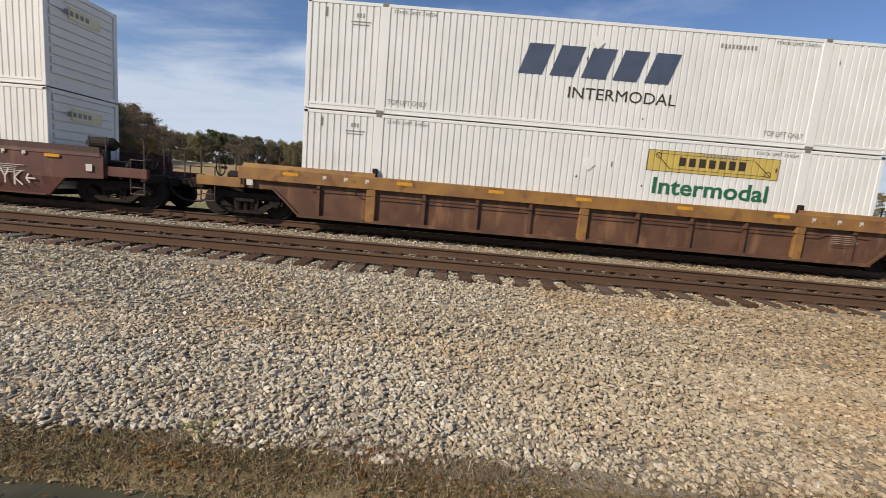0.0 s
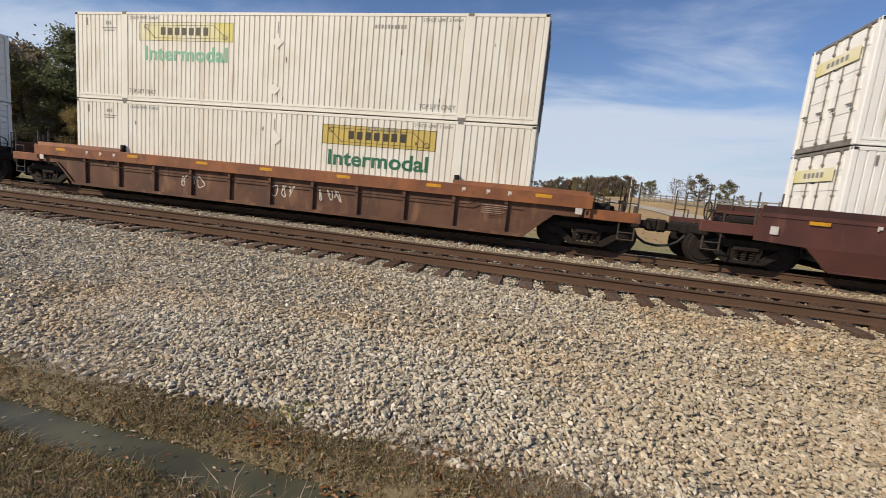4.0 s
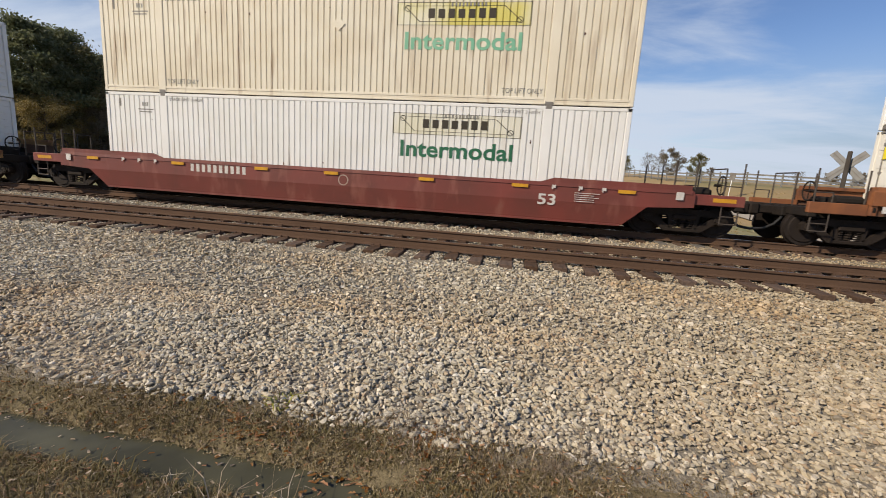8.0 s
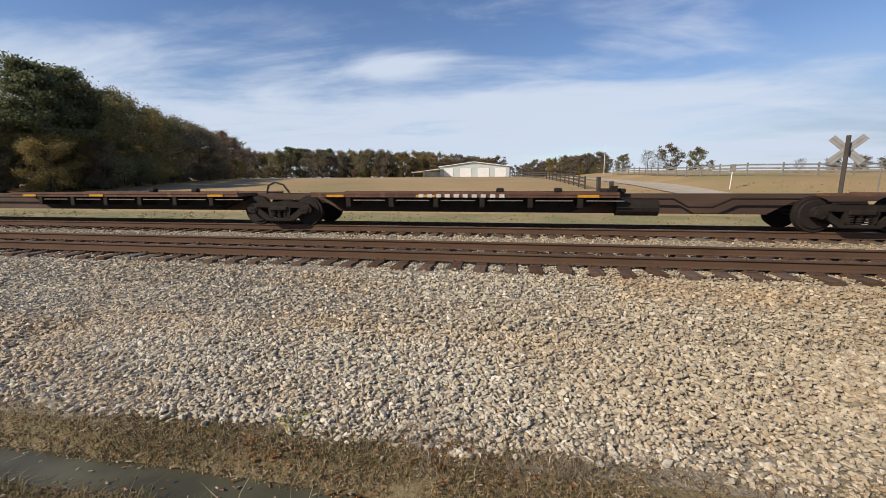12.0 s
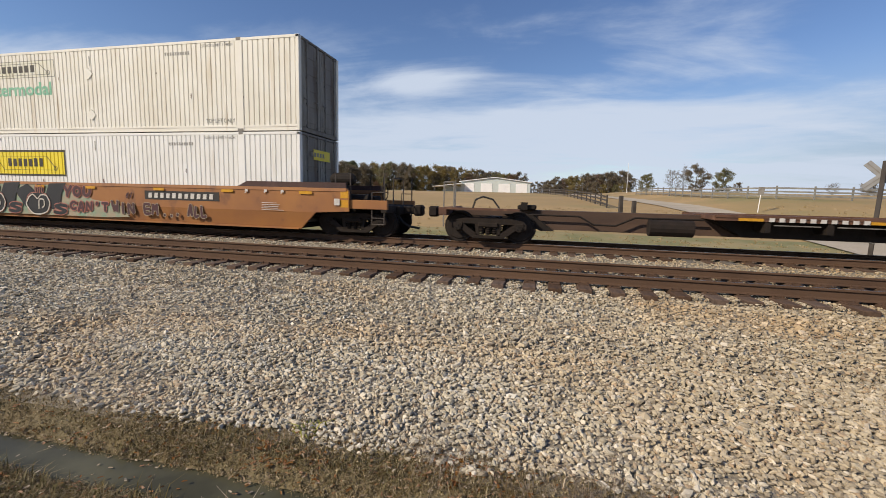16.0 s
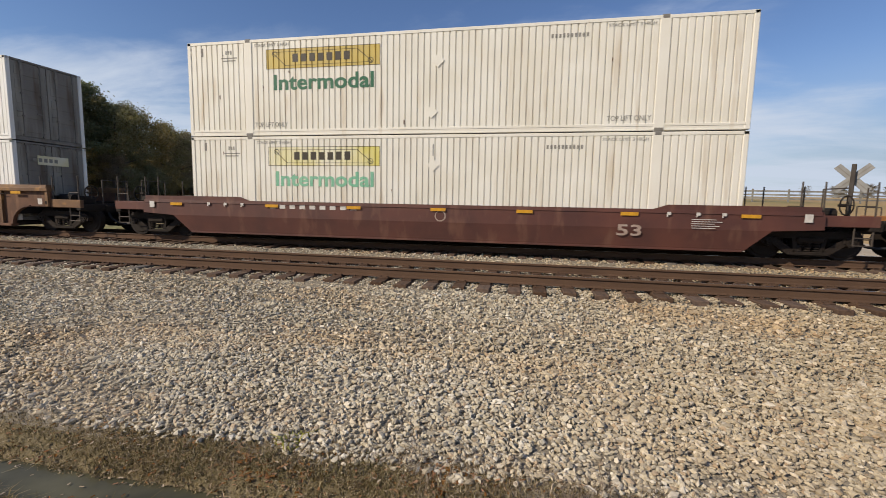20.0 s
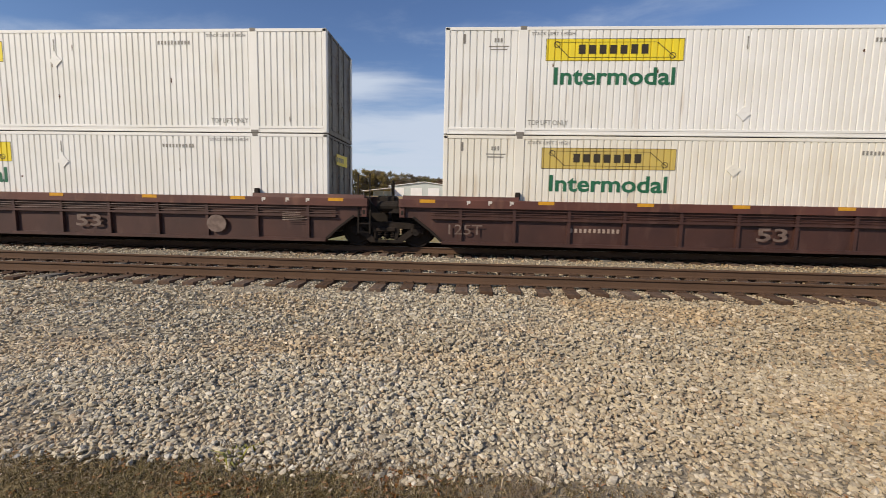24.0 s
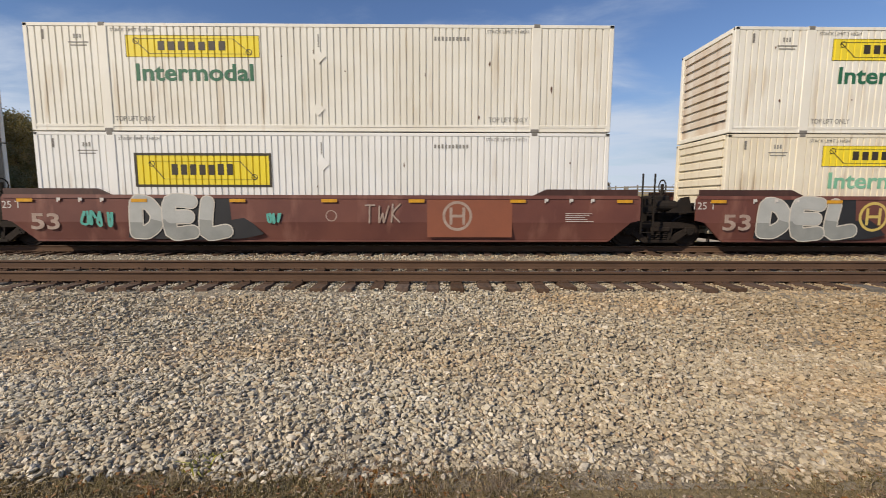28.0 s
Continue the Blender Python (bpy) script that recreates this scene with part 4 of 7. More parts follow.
def single_end(car, body_mat, s, tall=False):
    """The end of a car with its coupler. s: -1 at the left end, +1 at the right end; x from the container's end."""
    def X(v):
        return (CL + v) if s > 0 else -v

    def platform():
        return Geo().box(X(0.3), X(3.05), -0.55, 0.55, 0.72, 0.98, 0.02).mesh("end_platform", dark_steel)
    plat = part("end_platform", once(("plat", s), platform), dark_steel, car, "grimy steel end platform")
    for a, b, z in ((2.75, 2.95, 0.78), (1.0, 1.15, 0.86)):
        part("end_beam", once(("eb", a, s), lambda: Geo().box(X(a), X(b), -1.42, 1.42, z, z + 0.24, 0.02).mesh("end_beam", dark_steel)), dark_steel, plat)
    for y in (-1.40, 0.95):
        part("walkway", once(("walk", y, s), lambda: Geo().box(X(1.2), X(2.75), y, y + 0.45, 0.985, 1.015).mesh("walkway", dark_steel)), dark_steel, plat)
    for y in (-1.43, 1.31):
        part("end_sill", once(("sill", y, s, body_mat.name), lambda: Geo().box(X(1.66), X(2.96), y, y + 0.12, 0.88, 1.16, 0.015).mesh("end_sill", body_mat)), body_mat, plat, "end sill in the colour of the car")
    if body_mat is red_steel:
        part("safety_patch", once(("esafe", s), lambda: Geo().box(X(2.2), X(2.75), -1.436, -1.432, 0.98, 1.08).mesh("safety_patch", reflector)), reflector, plat, "amber safety patch")
    part("card", once(("card", s), lambda: Geo().box(X(1.28), X(1.46), -1.54, -1.536, 0.98, 1.18).mesh("card", white_mark)), white_mark, car, "small white card")
    for i in range(5):
        part("crossbar", once(("xb", i, s), lambda: Geo().box(X(1.35 + 0.3 * i), X(1.40 + 0.3 * i), -0.95, 0.95, 0.985, 1.01).mesh("crossbar", dark_steel)), dark_steel, plat)

    def rails():
        g = Geo().cyl((X(2.85), 0, 0.42), (X(2.85), 0, 1.98), 0.022, 6).cyl((X(2.45), 0, 0.42), (X(2.45), 0, 1.4), 0.018, 6).cyl((X(2.45), 0, 1.40), (X(2.86), 0, 1.40), 0.016, 6)
        for z in (0.43, 0.62):
            g.cyl((X(2.44), 0, z), (X(2.86), 0, z), 0.018, 6)
        return g.mesh("ladder", post_steel)
    for y in (-1.38, 1.38):
        part("ladder", once(("rails", s), rails), post_steel, plat, "thin grey steel end ladder", m=pose(0, y, 0))
        for a in (1.25, 1.75):
            part("grab_post", once(("gp", a, s), lambda: Geo().cyl((X(a), 0, 1.0), (X(a), 0, 1.98), 0.022, 6).mesh("grab_post", post_steel)), post_steel, plat, m=pose(0, y, 0))
    part("handrail", once(("hoop", s), lambda: Geo().tube([(X(2.82), -0.5, 1.0), (X(2.82), -0.5, 1.88), (X(2.82), 0.5, 1.88), (X(2.82), 0.5, 1.0)], 0.02, 6).mesh("handrail", post_steel)), post_steel, plat, "thin grey steel handrail")

    def brake():
        g = Geo().box(X(1.45), X(2.35), -0.95, -0.35, 1.0, 1.30, 0.04).cyl((X(1.6), -1.0, 1.2), (X(2.2), -1.0, 1.2), 0.15, 12)
        rim = [(X(2.63), -0.75 + 0.25 * math.cos(k * math.pi / 6), 1.42 + 0.25 * math.sin(k * math.pi / 6)) for k in range(13)]
        g.tube(rim, 0.02, 6)
        for k in (0, 3, 6, 9):
            g.cyl((X(2.63), -0.75, 1.42), rim[k], 0.014, 6)
        g.cyl((X(2.45), -0.75, 1.42), (X(2.6), -0.75, 1.42), 0.04, 8)
        return g.mesh("brake_gear", dark_steel)
    part("brake_gear", once(("brake", s), brake), dark_steel, car, "black brake cylinder and hand wheel")

    if tall:
        part("reservoir", once(("reservoir", s), lambda: Geo().cyl((X(0.9), -0.95, 1.80), (X(1.0), -0.95, 1.80), 0.12, 14, 0.19).cyl((X(1.0), -0.95, 1.80), (X(1.6), -0.95, 1.80), 0.19, 14).cyl((X(1.6), -0.95, 1.80), (X(1.7), -0.95, 1.80), 0.19, 14, 0.12).box(X(1.15), X(1.45), -1.05, -0.85, 0.98, 1.64).mesh("reservoir", dark_steel)), dark_steel, car, "black air reservoir on a bracket")

    def coupler():
        g = Geo().box(X(2.9), X(3.55), -0.13, 0.13, 0.74, 0.98, 0.03).box(X(3.40), X(3.69), -0.20, 0.22, 0.68, 1.04, 0.06)
        return g.mesh("coupler", truck_steel)
    part("coupler", once(("coupler", s), coupler), truck_steel, car)
    hose = Geo().tube([(X(2.95), -0.45, 0.86), (X(3.00), -0.46, 0.66), (X(3.14), -0.46, 0.48), (X(3.36), -0.44, 0.35), (X(3.69), -0.40, 0.30)], 0.036, 7)
    part("air_hose", once(("hose", s), lambda: hose.mesh("air_hose", rubber)), rubber, car, "black rubber air hose")
    truck(car, X(1.70))


def joint_end(car, s, own_truck):
    """The end of a unit that shares a truck with its neighbour."""
    def X(v):
        return (CL + v) if s > 0 else -v

    def arm():
        g = Geo().box(X(0.2), X(1.62), -0.42, 0.42, 0.70, 1.02, 0.03).box(X(0.3), X(0.7), -1.2, 1.2, 0.95, 1.25, 0.03)
        g.box(X(0.75), X(1.55), -1.3, -0.8, 1.02, 1.06).box(X(0.75), X(1.55), 0.8, 1.3, 1.02, 1.06)
        g.slab([(X(0.85), 1.05), (X(1.5), 1.05), (X(1.15), 1.45), (X(0.95), 1.48)], -1.25, -1.15)
        return g.mesh("joint_arm", dark_steel)
    part("joint_arm", once(("arm", s), arm), dark_steel, car, "black articulation arm")
    if s > 0:
        def ladder():
            g = Geo()
            for x in (0.92, 1.26):
                g.box(X(x), X(x) + 0.035, -1.46, -1.42, 0.42, 2.12)
            for z in (0.45, 0.70, 0.95, 1.2, 1.42):
                g.box(X(0.92), X(1.28), -1.45, -1.43, z, z + 0.025)
            return g.mesh("ladder", dark_steel)
        part("ladder", once("ladder", ladder), dark_steel, car, "dark steel ladder with tall posts")
    if own_truck:
        def stand():
            g = Geo().box(X(1.95), X(1.40), -1.05, -0.45, 1.02, 1.52, 0.05).cyl((X(1.9), -1.12, 1.22), (X(1.3), -1.12, 1.22), 0.15, 12)
            g.cyl((X(1.52), -0.8, 1.5), (X(1.52), -0.8, 1.86), 0.05, 8).tube([(X(1.52), -0.8 + 0.2 * math.cos(k * math.pi / 6), 1.78 + 0.2 * math.sin(k * math.pi / 6)) for k in range(13)], 0.02, 6)
            return g.mesh("brake_stand", dark_steel)
        part("brake_stand", once("stand", stand), dark_steel, car, "black brake stand with its hand wheel")
        truck(car, X(1.673))


def smooth_body(car, body, left, right, top=1.50):
    a, b = (1.75 if left == "single" else 0.88), (1.75 if right == "single" else 0.88)
    key = ("smooth", body.name, left, right, top)

    def side():
        g = Geo()
        crease = 0.74
        poly = [(-0.62, crease), (CL + 0.62, crease), (CL + b, 0.80), (CL + b, top - 0.10), (CL + b - 0.06, top), (-a + 0.06, top), (-a, top - 0.10), (-a, 0.80)]
        g.slab(poly, -1.50, -1.44)
        return g

    def skirt():
        g, crease = Geo(), 0.74
        g.add([(-0.62, -1.50, crease), (CL + 0.62, -1.50, crease), (CL + 0.05, -1.40, 0.20), (-0.05, -1.40, 0.20), (-0.62, -1.44, crease), (CL + 0.62, -1.44, crease), (CL + 0.05, -1.34, 0.20), (-0.05, -1.34, 0.20)],
              [(0, 1, 2, 3), (4, 7, 6, 5), (1, 5, 6, 2), (0, 3, 7, 4), (2, 6, 7, 3)])
        return g
    pair(key, "well_side", side, body, car)
    pair(("skirt", body.name), "lower_side", skirt, body, car, "lower side leaning inwards")
    pair(("chord", body.name, a, b, top), "top_chord", lambda: Geo().bar([(-1.52, top - 0.10), (-1.36, top - 0.10), (-1.36, top), (-1.51, top)], -a + 0.08, CL + b - 0.08), body, car)
    pair(("sill", body.name), "bottom_sill", lambda: Geo().bar([(-1.445, 0.185), (-1.30, 0.17), (-1.30, 0.24), (-1.445, 0.225)], 0.0, CL), body, car)

    rise = 0.12 if top < 1.4 else 0.17
    for x0, x1, c0, c1 in ((-a + 0.1, 2.15, 0.0, 0.35), (14.0, CL + b - 0.1, 0.35, 0.0)):
        def cover():
            return Geo().slab([(x0, top), (x1, top), (x1 - c1 * 0 - (0.35 if x0 < 5 else 0), top + rise), (x0 + (0 if x0 < 5 else 0.35), top + rise)], -1.505, -1.40)
        pair(("coam", x0, x1, top, body.name), "end_coaming", cover, body if top < 1.4 else dark_brown_steel, car, "raised coaming at the well end")


def ribbed_body(car, body, chord, rib, left, right, style):
    near = 1.22 if style == "c" else 0.85
    a, b = (1.70 if left == "single" else near), (1.70 if right == "single" else near)
    top, low, z0 = {"a": (1.50, 1.15, 0.24), "b": (1.56, 1.44, 0.24), "c": (1.43, 1.20, 0.22)}[style]

    arch = [(0.02, z0), (0.34, 0.52), (0.84, 0.90)] if style == "c" else [(0.02, z0), (0.42, 0.62), (0.74, 0.90)] if style == "a" else [(0.02 + 0.82 * (1 - math.cos(math.radians(t))), z0 + (0.90 - z0) * math.sin(math.radians(t))) for t in (0, 15, 30, 45, 60, 75, 90)]

    def panel():
        zt = low + 0.02
        g = Geo().slab([(CL + x, z) for x, z in arch] + [(CL + b, 0.90), (CL + b, zt), (-a, zt), (-a, 0.90)] + [(-x, z) for x, z in reversed(arch)], -1.43, -1.38)
        return g
    pair(("panel", body.name, left, right, style), "well_side", panel, body, car)
    pair(("sill", body.name, style), "bottom_sill", lambda: Geo().bar([(-1.53, z0 - 0.05), (-1.30, z0 - 0.05), (-1.30, z0 + 0.04), (-1.53, z0 + 0.04)], 0.0, CL), body, car)

    for e, put in enumerate((lambda x: CL + x, lambda x: -x)):
        def lip():
            outer = [(put(x - 0.05), z + 0.04) for x, z in reversed(arch)]
            return Geo().slab([(put(x), z) for x, z in arch] + outer, -1.50, -1.425)
        pair(("lip", body.name, e, style), "fender_lip", lip, dark_steel if style == "c" else body, car, "lip over the truck")
        x = (CL + b - 0.16, -a + 0.02)[e]
        pair(("end_post", chord.name, x, style), "end_post", lambda: Geo().box(x, x + 0.14, -1.51, -1.425, 0.90, low, 0.01), chord, car)
    # no opening is cut: dark blocks stand for the shade in the square holes
    for x in (CL + b - 0.14, -a + 0.06):
        part("socket", once("socket", lambda: Geo().box(0, 0.07, -1.516, -1.508, 0.98, 1.10).mesh("socket", dark_steel)), dark_steel, car, "dark block standing for the shade in a square hole", m=pose(x, 0, 0))

    def rail():
        g = Geo().bar([(-1.55, low), (-1.30, low), (-1.30, top), (-1.53, top), (-1.55, top - 0.02)], -a, CL + b)
        return g
    pair(("chord", chord.name, left, right, style), "top_chord", rail, chord, car)

    for x0, x1, x in ((-a + 0.1, 2.15, 2.05), (14.0, CL + b - 0.1, 14.0)):
        pair(("rcoam", chord.name, x0, x1, style), "end_coaming", lambda: Geo().bar([(-1.50, top), (-1.22, top), (-1.22, top + 0.09), (-1.48, top + 0.10)], x0, x1), chord, car)
        pair(("guide", x, style), "corner_guide", lambda: Geo().box(x, x + 0.14, -1.42, -1.30, top, top + 0.24, 0.02), dark_steel, car)
    step_x = {"a": 1.50, "b": 1.02, "c": 1.51}[style]
    n = int((CL - 0.6) / step_x)
    off = (CL - n * step_x) / 2
    ribs = once(("rib", rib.name, style), lambda: Geo().slab([(-0.045, z0), (0.045, z0), (0.045, low), (-0.045, low)], -1.515, -1.42).mesh("rib", rib))
    heavy = once(("heavy", chord.name, style), lambda: Geo().box(-0.13, 0.13, -1.535, -1.41, z0 - 0.02, low, 0.015).mesh("side_post", chord))
    for i in range(n + 1):
        x = off + i * step_x
        big = style == "a" and chord is yellow_steel and i in (1, 5, 9) or style == "b" and i in (2, 13)
        for turn in (0, 180):
            m = pose(x if not turn else x, 0, 0, 0, 0, turn)
            if big:
                part("side_post", heavy, chord, car, m=m)
            else:
                part("rib", ribs, rib, car, m=m)
    if style == "c":
        g = Geo()
        for z in (1.13, 1.06, 0.99):
            g.cyl((-0.3, -1.50, z), (CL + 0.3, -1.50, z), 0.014, 6)
        part("pipe", once("pipes", lambda: g.mesh("pipe", dark_brown_steel)), dark_brown_steel, car, "three thin brake pipes along the side")
        pair("shelf", "shelf", lambda: Geo().bar([(-1.53, 0.88), (-1.40, 0.88), (-1.40, 0.94), (-1.53, 0.94)], -0.3, CL + 0.3), body, car)
    else:
        g = Geo().tube([(0.3, -1.525, low - 0.12), (1.6, -1.525, low - 0.10), (1.7, -1.525, low - 0.2), (CL - 1.6, -1.525, low - 0.2), (CL - 1.4, -1.525, low - 0.1), (CL - 0.2, -1.525, low - 0.12)], 0.013, 5)
        part("pipe", once(("pipe", style), lambda: g.mesh("pipe", dark_steel)), dark_steel, car, "thin brake pipe along the side")


def well_floor(car, left, right):
    beam = once("cross_member", lambda: Geo().box(0, 0.3, -1.4, 1.4, 0.20, 0.34, 0.01).mesh("cross_member", dark_steel))
    for x in (0.1, 2.0, 4.0, 6.0, 8.0, 10.0, 12.0, 14.0, 15.8):
        part("cross_member", beam, dark_steel, car, m=pose(x, 0, 0))
    head = once("bulkhead", lambda: Geo().box(-0.04, 0.04, -1.38, 1.38, 0.62, 1.30).mesh("bulkhead", dark_steel))
    for x in (-0.10, CL + 0.10):
        part("bulkhead", head, dark_steel, car, m=pose(x, 0, 0))


def marks(car, y, seed, drop=0.0):
    """Amber reflectors and small white stencil marks along the near side."""
    rng = random.Random(seed)
    refl = once(("refl", y), lambda: Geo().box(-0.22, 0.22, y - 0.004, y, -0.045, 0.045).mesh("reflector", reflector))
    for x in (-0.35, 2.9, 5.6, 8.1, 10.8, 13.5, 16.4):
        part("reflector", refl, reflector, car, m=pose(x + rng.uniform(-0.2, 0.2), 0, (1.34 if y > -1.54 else 1.38) - drop))
    if y > -2:
        e = drop
        mark = once(("mark", y), lambda: Geo().slab([(0, -0.06), (0.035, -0.06), (0.035, -0.02), (0.10, -0.02), (0.10, 0.06), (0, 0.06)], y - 0.004, y).mesh("stencil_mark", white_mark))
        for x in (0.7, 1.3, 1.9, 14.3, 15.0, 15.6):
            part("stencil_mark", mark, white_mark, car, "small white stencil mark", m=pose(x, 0, 1.35 - e))
        for k in range(5):
            part("stencil_line", Geo().box(14.9, 15.6 + rng.uniform(-0.2, 0.1), y - 0.004, y, 0.985 - 0.055 * k, 1.00 - 0.055 * k), white_mark if y > -1.54 else pale_mark, car, "thin pale line of small print")


# how a hand with a spray can draws each letter: strokes in a unit square
GLYPHS = {
    "A": "0.05 0 0.38 1 0.62 1 0.95 0|0.25 0.36 0.78 0.36", "B": "0.1 0 0.1 1 0.6 1 0.85 0.78 0.5 0.54 0.15 0.52|0.5 0.53 0.95 0.3 0.7 0 0.1 0", "C": "0.95 0.85 0.5 1 0.1 0.7 0.1 0.3 0.5 0 0.95 0.15",
    "D": "0.1 0 0.1 1 0.6 0.98 0.95 0.6 0.9 0.25 0.55 0 0.1 0", "E": "0.95 1 0.1 1 0.1 0 0.95 0|0.1 0.5 0.8 0.5", "F": "0.95 1 0.15 1 0.1 0|0.1 0.5 0.75 0.5", "G": "0.95 0.85 0.5 1 0.1 0.7 0.1 0.3 0.5 0 0.95 0.2 0.95 0.5 0.6 0.5",
    "I": "0.5 0 0.5 1", "J": "0.9 1 0.85 0.2 0.5 0 0.1 0.25", "K": "0.1 0 0.1 1|0.9 1 0.15 0.5 0.95 0", "L": "0.15 1 0.1 0 0.95 0.05", "M": "0.05 0 0.2 1 0.5 0.4 0.8 1 0.95 0", "N": "0.1 0 0.1 1 0.9 0 0.9 1",
    "O": "0.5 1 0.1 0.75 0.1 0.25 0.5 0 0.9 0.25 0.9 0.75 0.5 1", "P": "0.1 0 0.1 1 0.7 1 0.95 0.75 0.7 0.48 0.12 0.48", "Q": "0.5 1 0.1 0.75 0.1 0.25 0.5 0 0.9 0.25 0.9 0.75 0.5 1|0.6 0.3 0.95 0", "R": "0.1 0 0.1 1 0.7 1 0.95 0.75 0.7 0.48 0.12 0.48|0.45 0.48 0.95 0",
    "S": "0.95 0.88 0.5 1 0.1 0.78 0.5 0.52 0.92 0.28 0.5 0 0.05 0.12", "T": "0 1 1 1|0.5 1 0.5 0", "U": "0.1 1 0.1 0.3 0.5 0 0.9 0.3 0.9 1", "W": "0 1 0.25 0 0.5 0.6 0.75 0 1 1", "X": "0.05 1 0.95 0|0.95 1 0.05 0", "Y": "0.05 1 0.5 0.5 0.95 1|0.5 0.5 0.45 0",
    "Z": "0.05 1 0.95 1 0.05 0 0.95 0", "'": "0.5 1 0.45 0.82", ".": "0.5 0.02 0.53 0.04", "@": "0.3 0.5 0.7 0.5", "<": "0.95 0.5 0 0.5|0.3 0.8 0 0.5 0.3 0.2", "#": "0 0 0 1 1 1 1 0 0.35 0 0.35 0.6 0.7 0.6"}


def smooth_line(ctrl, per=5):
    """A smooth line through the turning points."""
    pts, n = [], len(ctrl)
    for k in range(n - 1):
        p0, p1, p2, p3 = (ctrl[max(0, min(n - 1, k + d))] for d in (-1, 0, 1, 2))
        for j in range(per):
            f = j / per
            pts.append(tuple(0.5 * (2 * q1 + 0.75 * (q2 - q0) * f + (1.5 * q0 - 4.5 * q1 + 3.75 * q2 - 0.75 * q3) * f * f + (2.5 * q1 - 0.75 * q0 - 2.5 * q2 + 0.75 * q3) * f ** 3) for q0, q1, q2, q3 in zip(p0, p1, p2, p3)))
    return pts + [ctrl[-1]]


def ribbon(g, pts, r, y):
    """A flat painted stroke with round ends; each piece lies a hair proud of the one before."""
    def way(p, q):
        d = math.hypot(q[0] - p[0], q[1] - p[1]) or 1
        return (q[0] - p[0]) / d, (q[1] - p[1]) / d
    (ax, az), (bx, bz) = way(pts[0], pts[1]), way(pts[-2], pts[-1])
    caps = (75, 50, 25)
    line = [(pts[0][0] - ax * r * math.sin(radians(t)), pts[0][1] - az * r * math.sin(radians(t)), r * math.cos(radians(t)), ax, az) for t in caps]
    for k, p in enumerate(pts):
        dx, dz = way(pts[max(k - 1, 0)], pts[min(k + 1, len(pts) - 1)])
        line.append((*p, r, dx, dz))
    line += [(pts[-1][0] + bx * r * math.sin(radians(t)), pts[-1][1] + bz * r * math.sin(radians(t)), r * math.cos(radians(t)), bx, bz) for t in reversed(caps)]
    vs = []
    for k, (x, z, w, dx, dz) in enumerate(line):
        yy = y - 0.00005 * k
        vs += [(x + dz * w, yy, z - dx * w), (x - dz * w, yy, z + dx * w)]
    return g.add(vs, [(2 * k, 2 * k + 2, 2 * k + 3, 2 * k + 1) for k in range(len(line) - 1)])


def tag_word(car, text, x0, x1, z0, z1, fill, edge, seed, y=-1.521, rim=0.05, fat=0.105, jitter=1.0, lap=1.08, split=None):
    """A sprayed word: fat uneven letters, each an outline with its fill on it, or thin strokes where there is no fill. split: height and material of the lower part of the fill."""
    rng = random.Random(seed)
    w = (x1 - x0) / len(text)
    for i, ch in enumerate(text):
        if ch == " ":
            continue
        r = fat * (z1 - z0) if fill else 0.022
        out = r + (rim if fill else 0.0)
        lw, lh = max(w * lap * rng.uniform(0.94, 1.08) - 2 * out, 0.05), max((z1 - z0) * rng.uniform(0.94, 1.03) - 2 * out, 0.05)
        lean, dz, cx = rng.uniform(-0.10, 0.16) * jitter, rng.uniform(-0.03, 0.03) * jitter, x0 + (i + 0.5) * w
        halo, body = Geo(), Geo()
        base = y - 0.001 - 0.008 * (i % 2)
        for k, text_line in enumerate(GLYPHS[ch].split("|")):
            q = [float(v) for v in text_line.split()]
            ctrl = [(cx + (u - 0.5) * lw + lean * (v - 0.5) * lh + rng.uniform(-0.02, 0.02) * jitter * lw, (z0 + z1) / 2 + dz + (v - 0.5) * lh + rng.uniform(-0.015, 0.015) * jitter * lh) for u, v in zip(q[::2], q[1::2])]
            pts = smooth_line(ctrl)
            ribbon(halo, pts, out, base - 0.0008 * k)
            if fill:
                ribbon(body, pts, r, base - 0.0045 - 0.0008 * k)
        g = part("graffiti", halo, edge, car, "spray-painted outline letter" if fill else "thin spray-painted letter")
        if fill:
            f = part("graffiti_fill", body, fill, g)
            if split:
                f.data.materials.append(split[1])
                f.data.polygons.foreach_set("material_index", [1 if p.center.z < split[0] else 0 for p in f.data.polygons])


def cloud(car, x0, x1, z0, z1, material, seed, label, y=-1.5205):
    """A sprayed patch with an uneven rim."""
    rng = random.Random(seed)
    n = max(8, int((x1 - x0) * 2))
    low = [(x0 + (x1 - x0) * k / n, z0 + rng.uniform(0, 0.14)) for k in range(n + 1)]
    high = [(x0 + (x1 - x0) * k / n + rng.uniform(-0.08, 0.08), z1 - rng.uniform(0, 0.14)) for k in range(n, -1, -1)]
    part("graffiti_cloud", Geo().slab(smooth_line(low, 3) + smooth_line(high, 3), y - 0.0008, y), material, car, label)


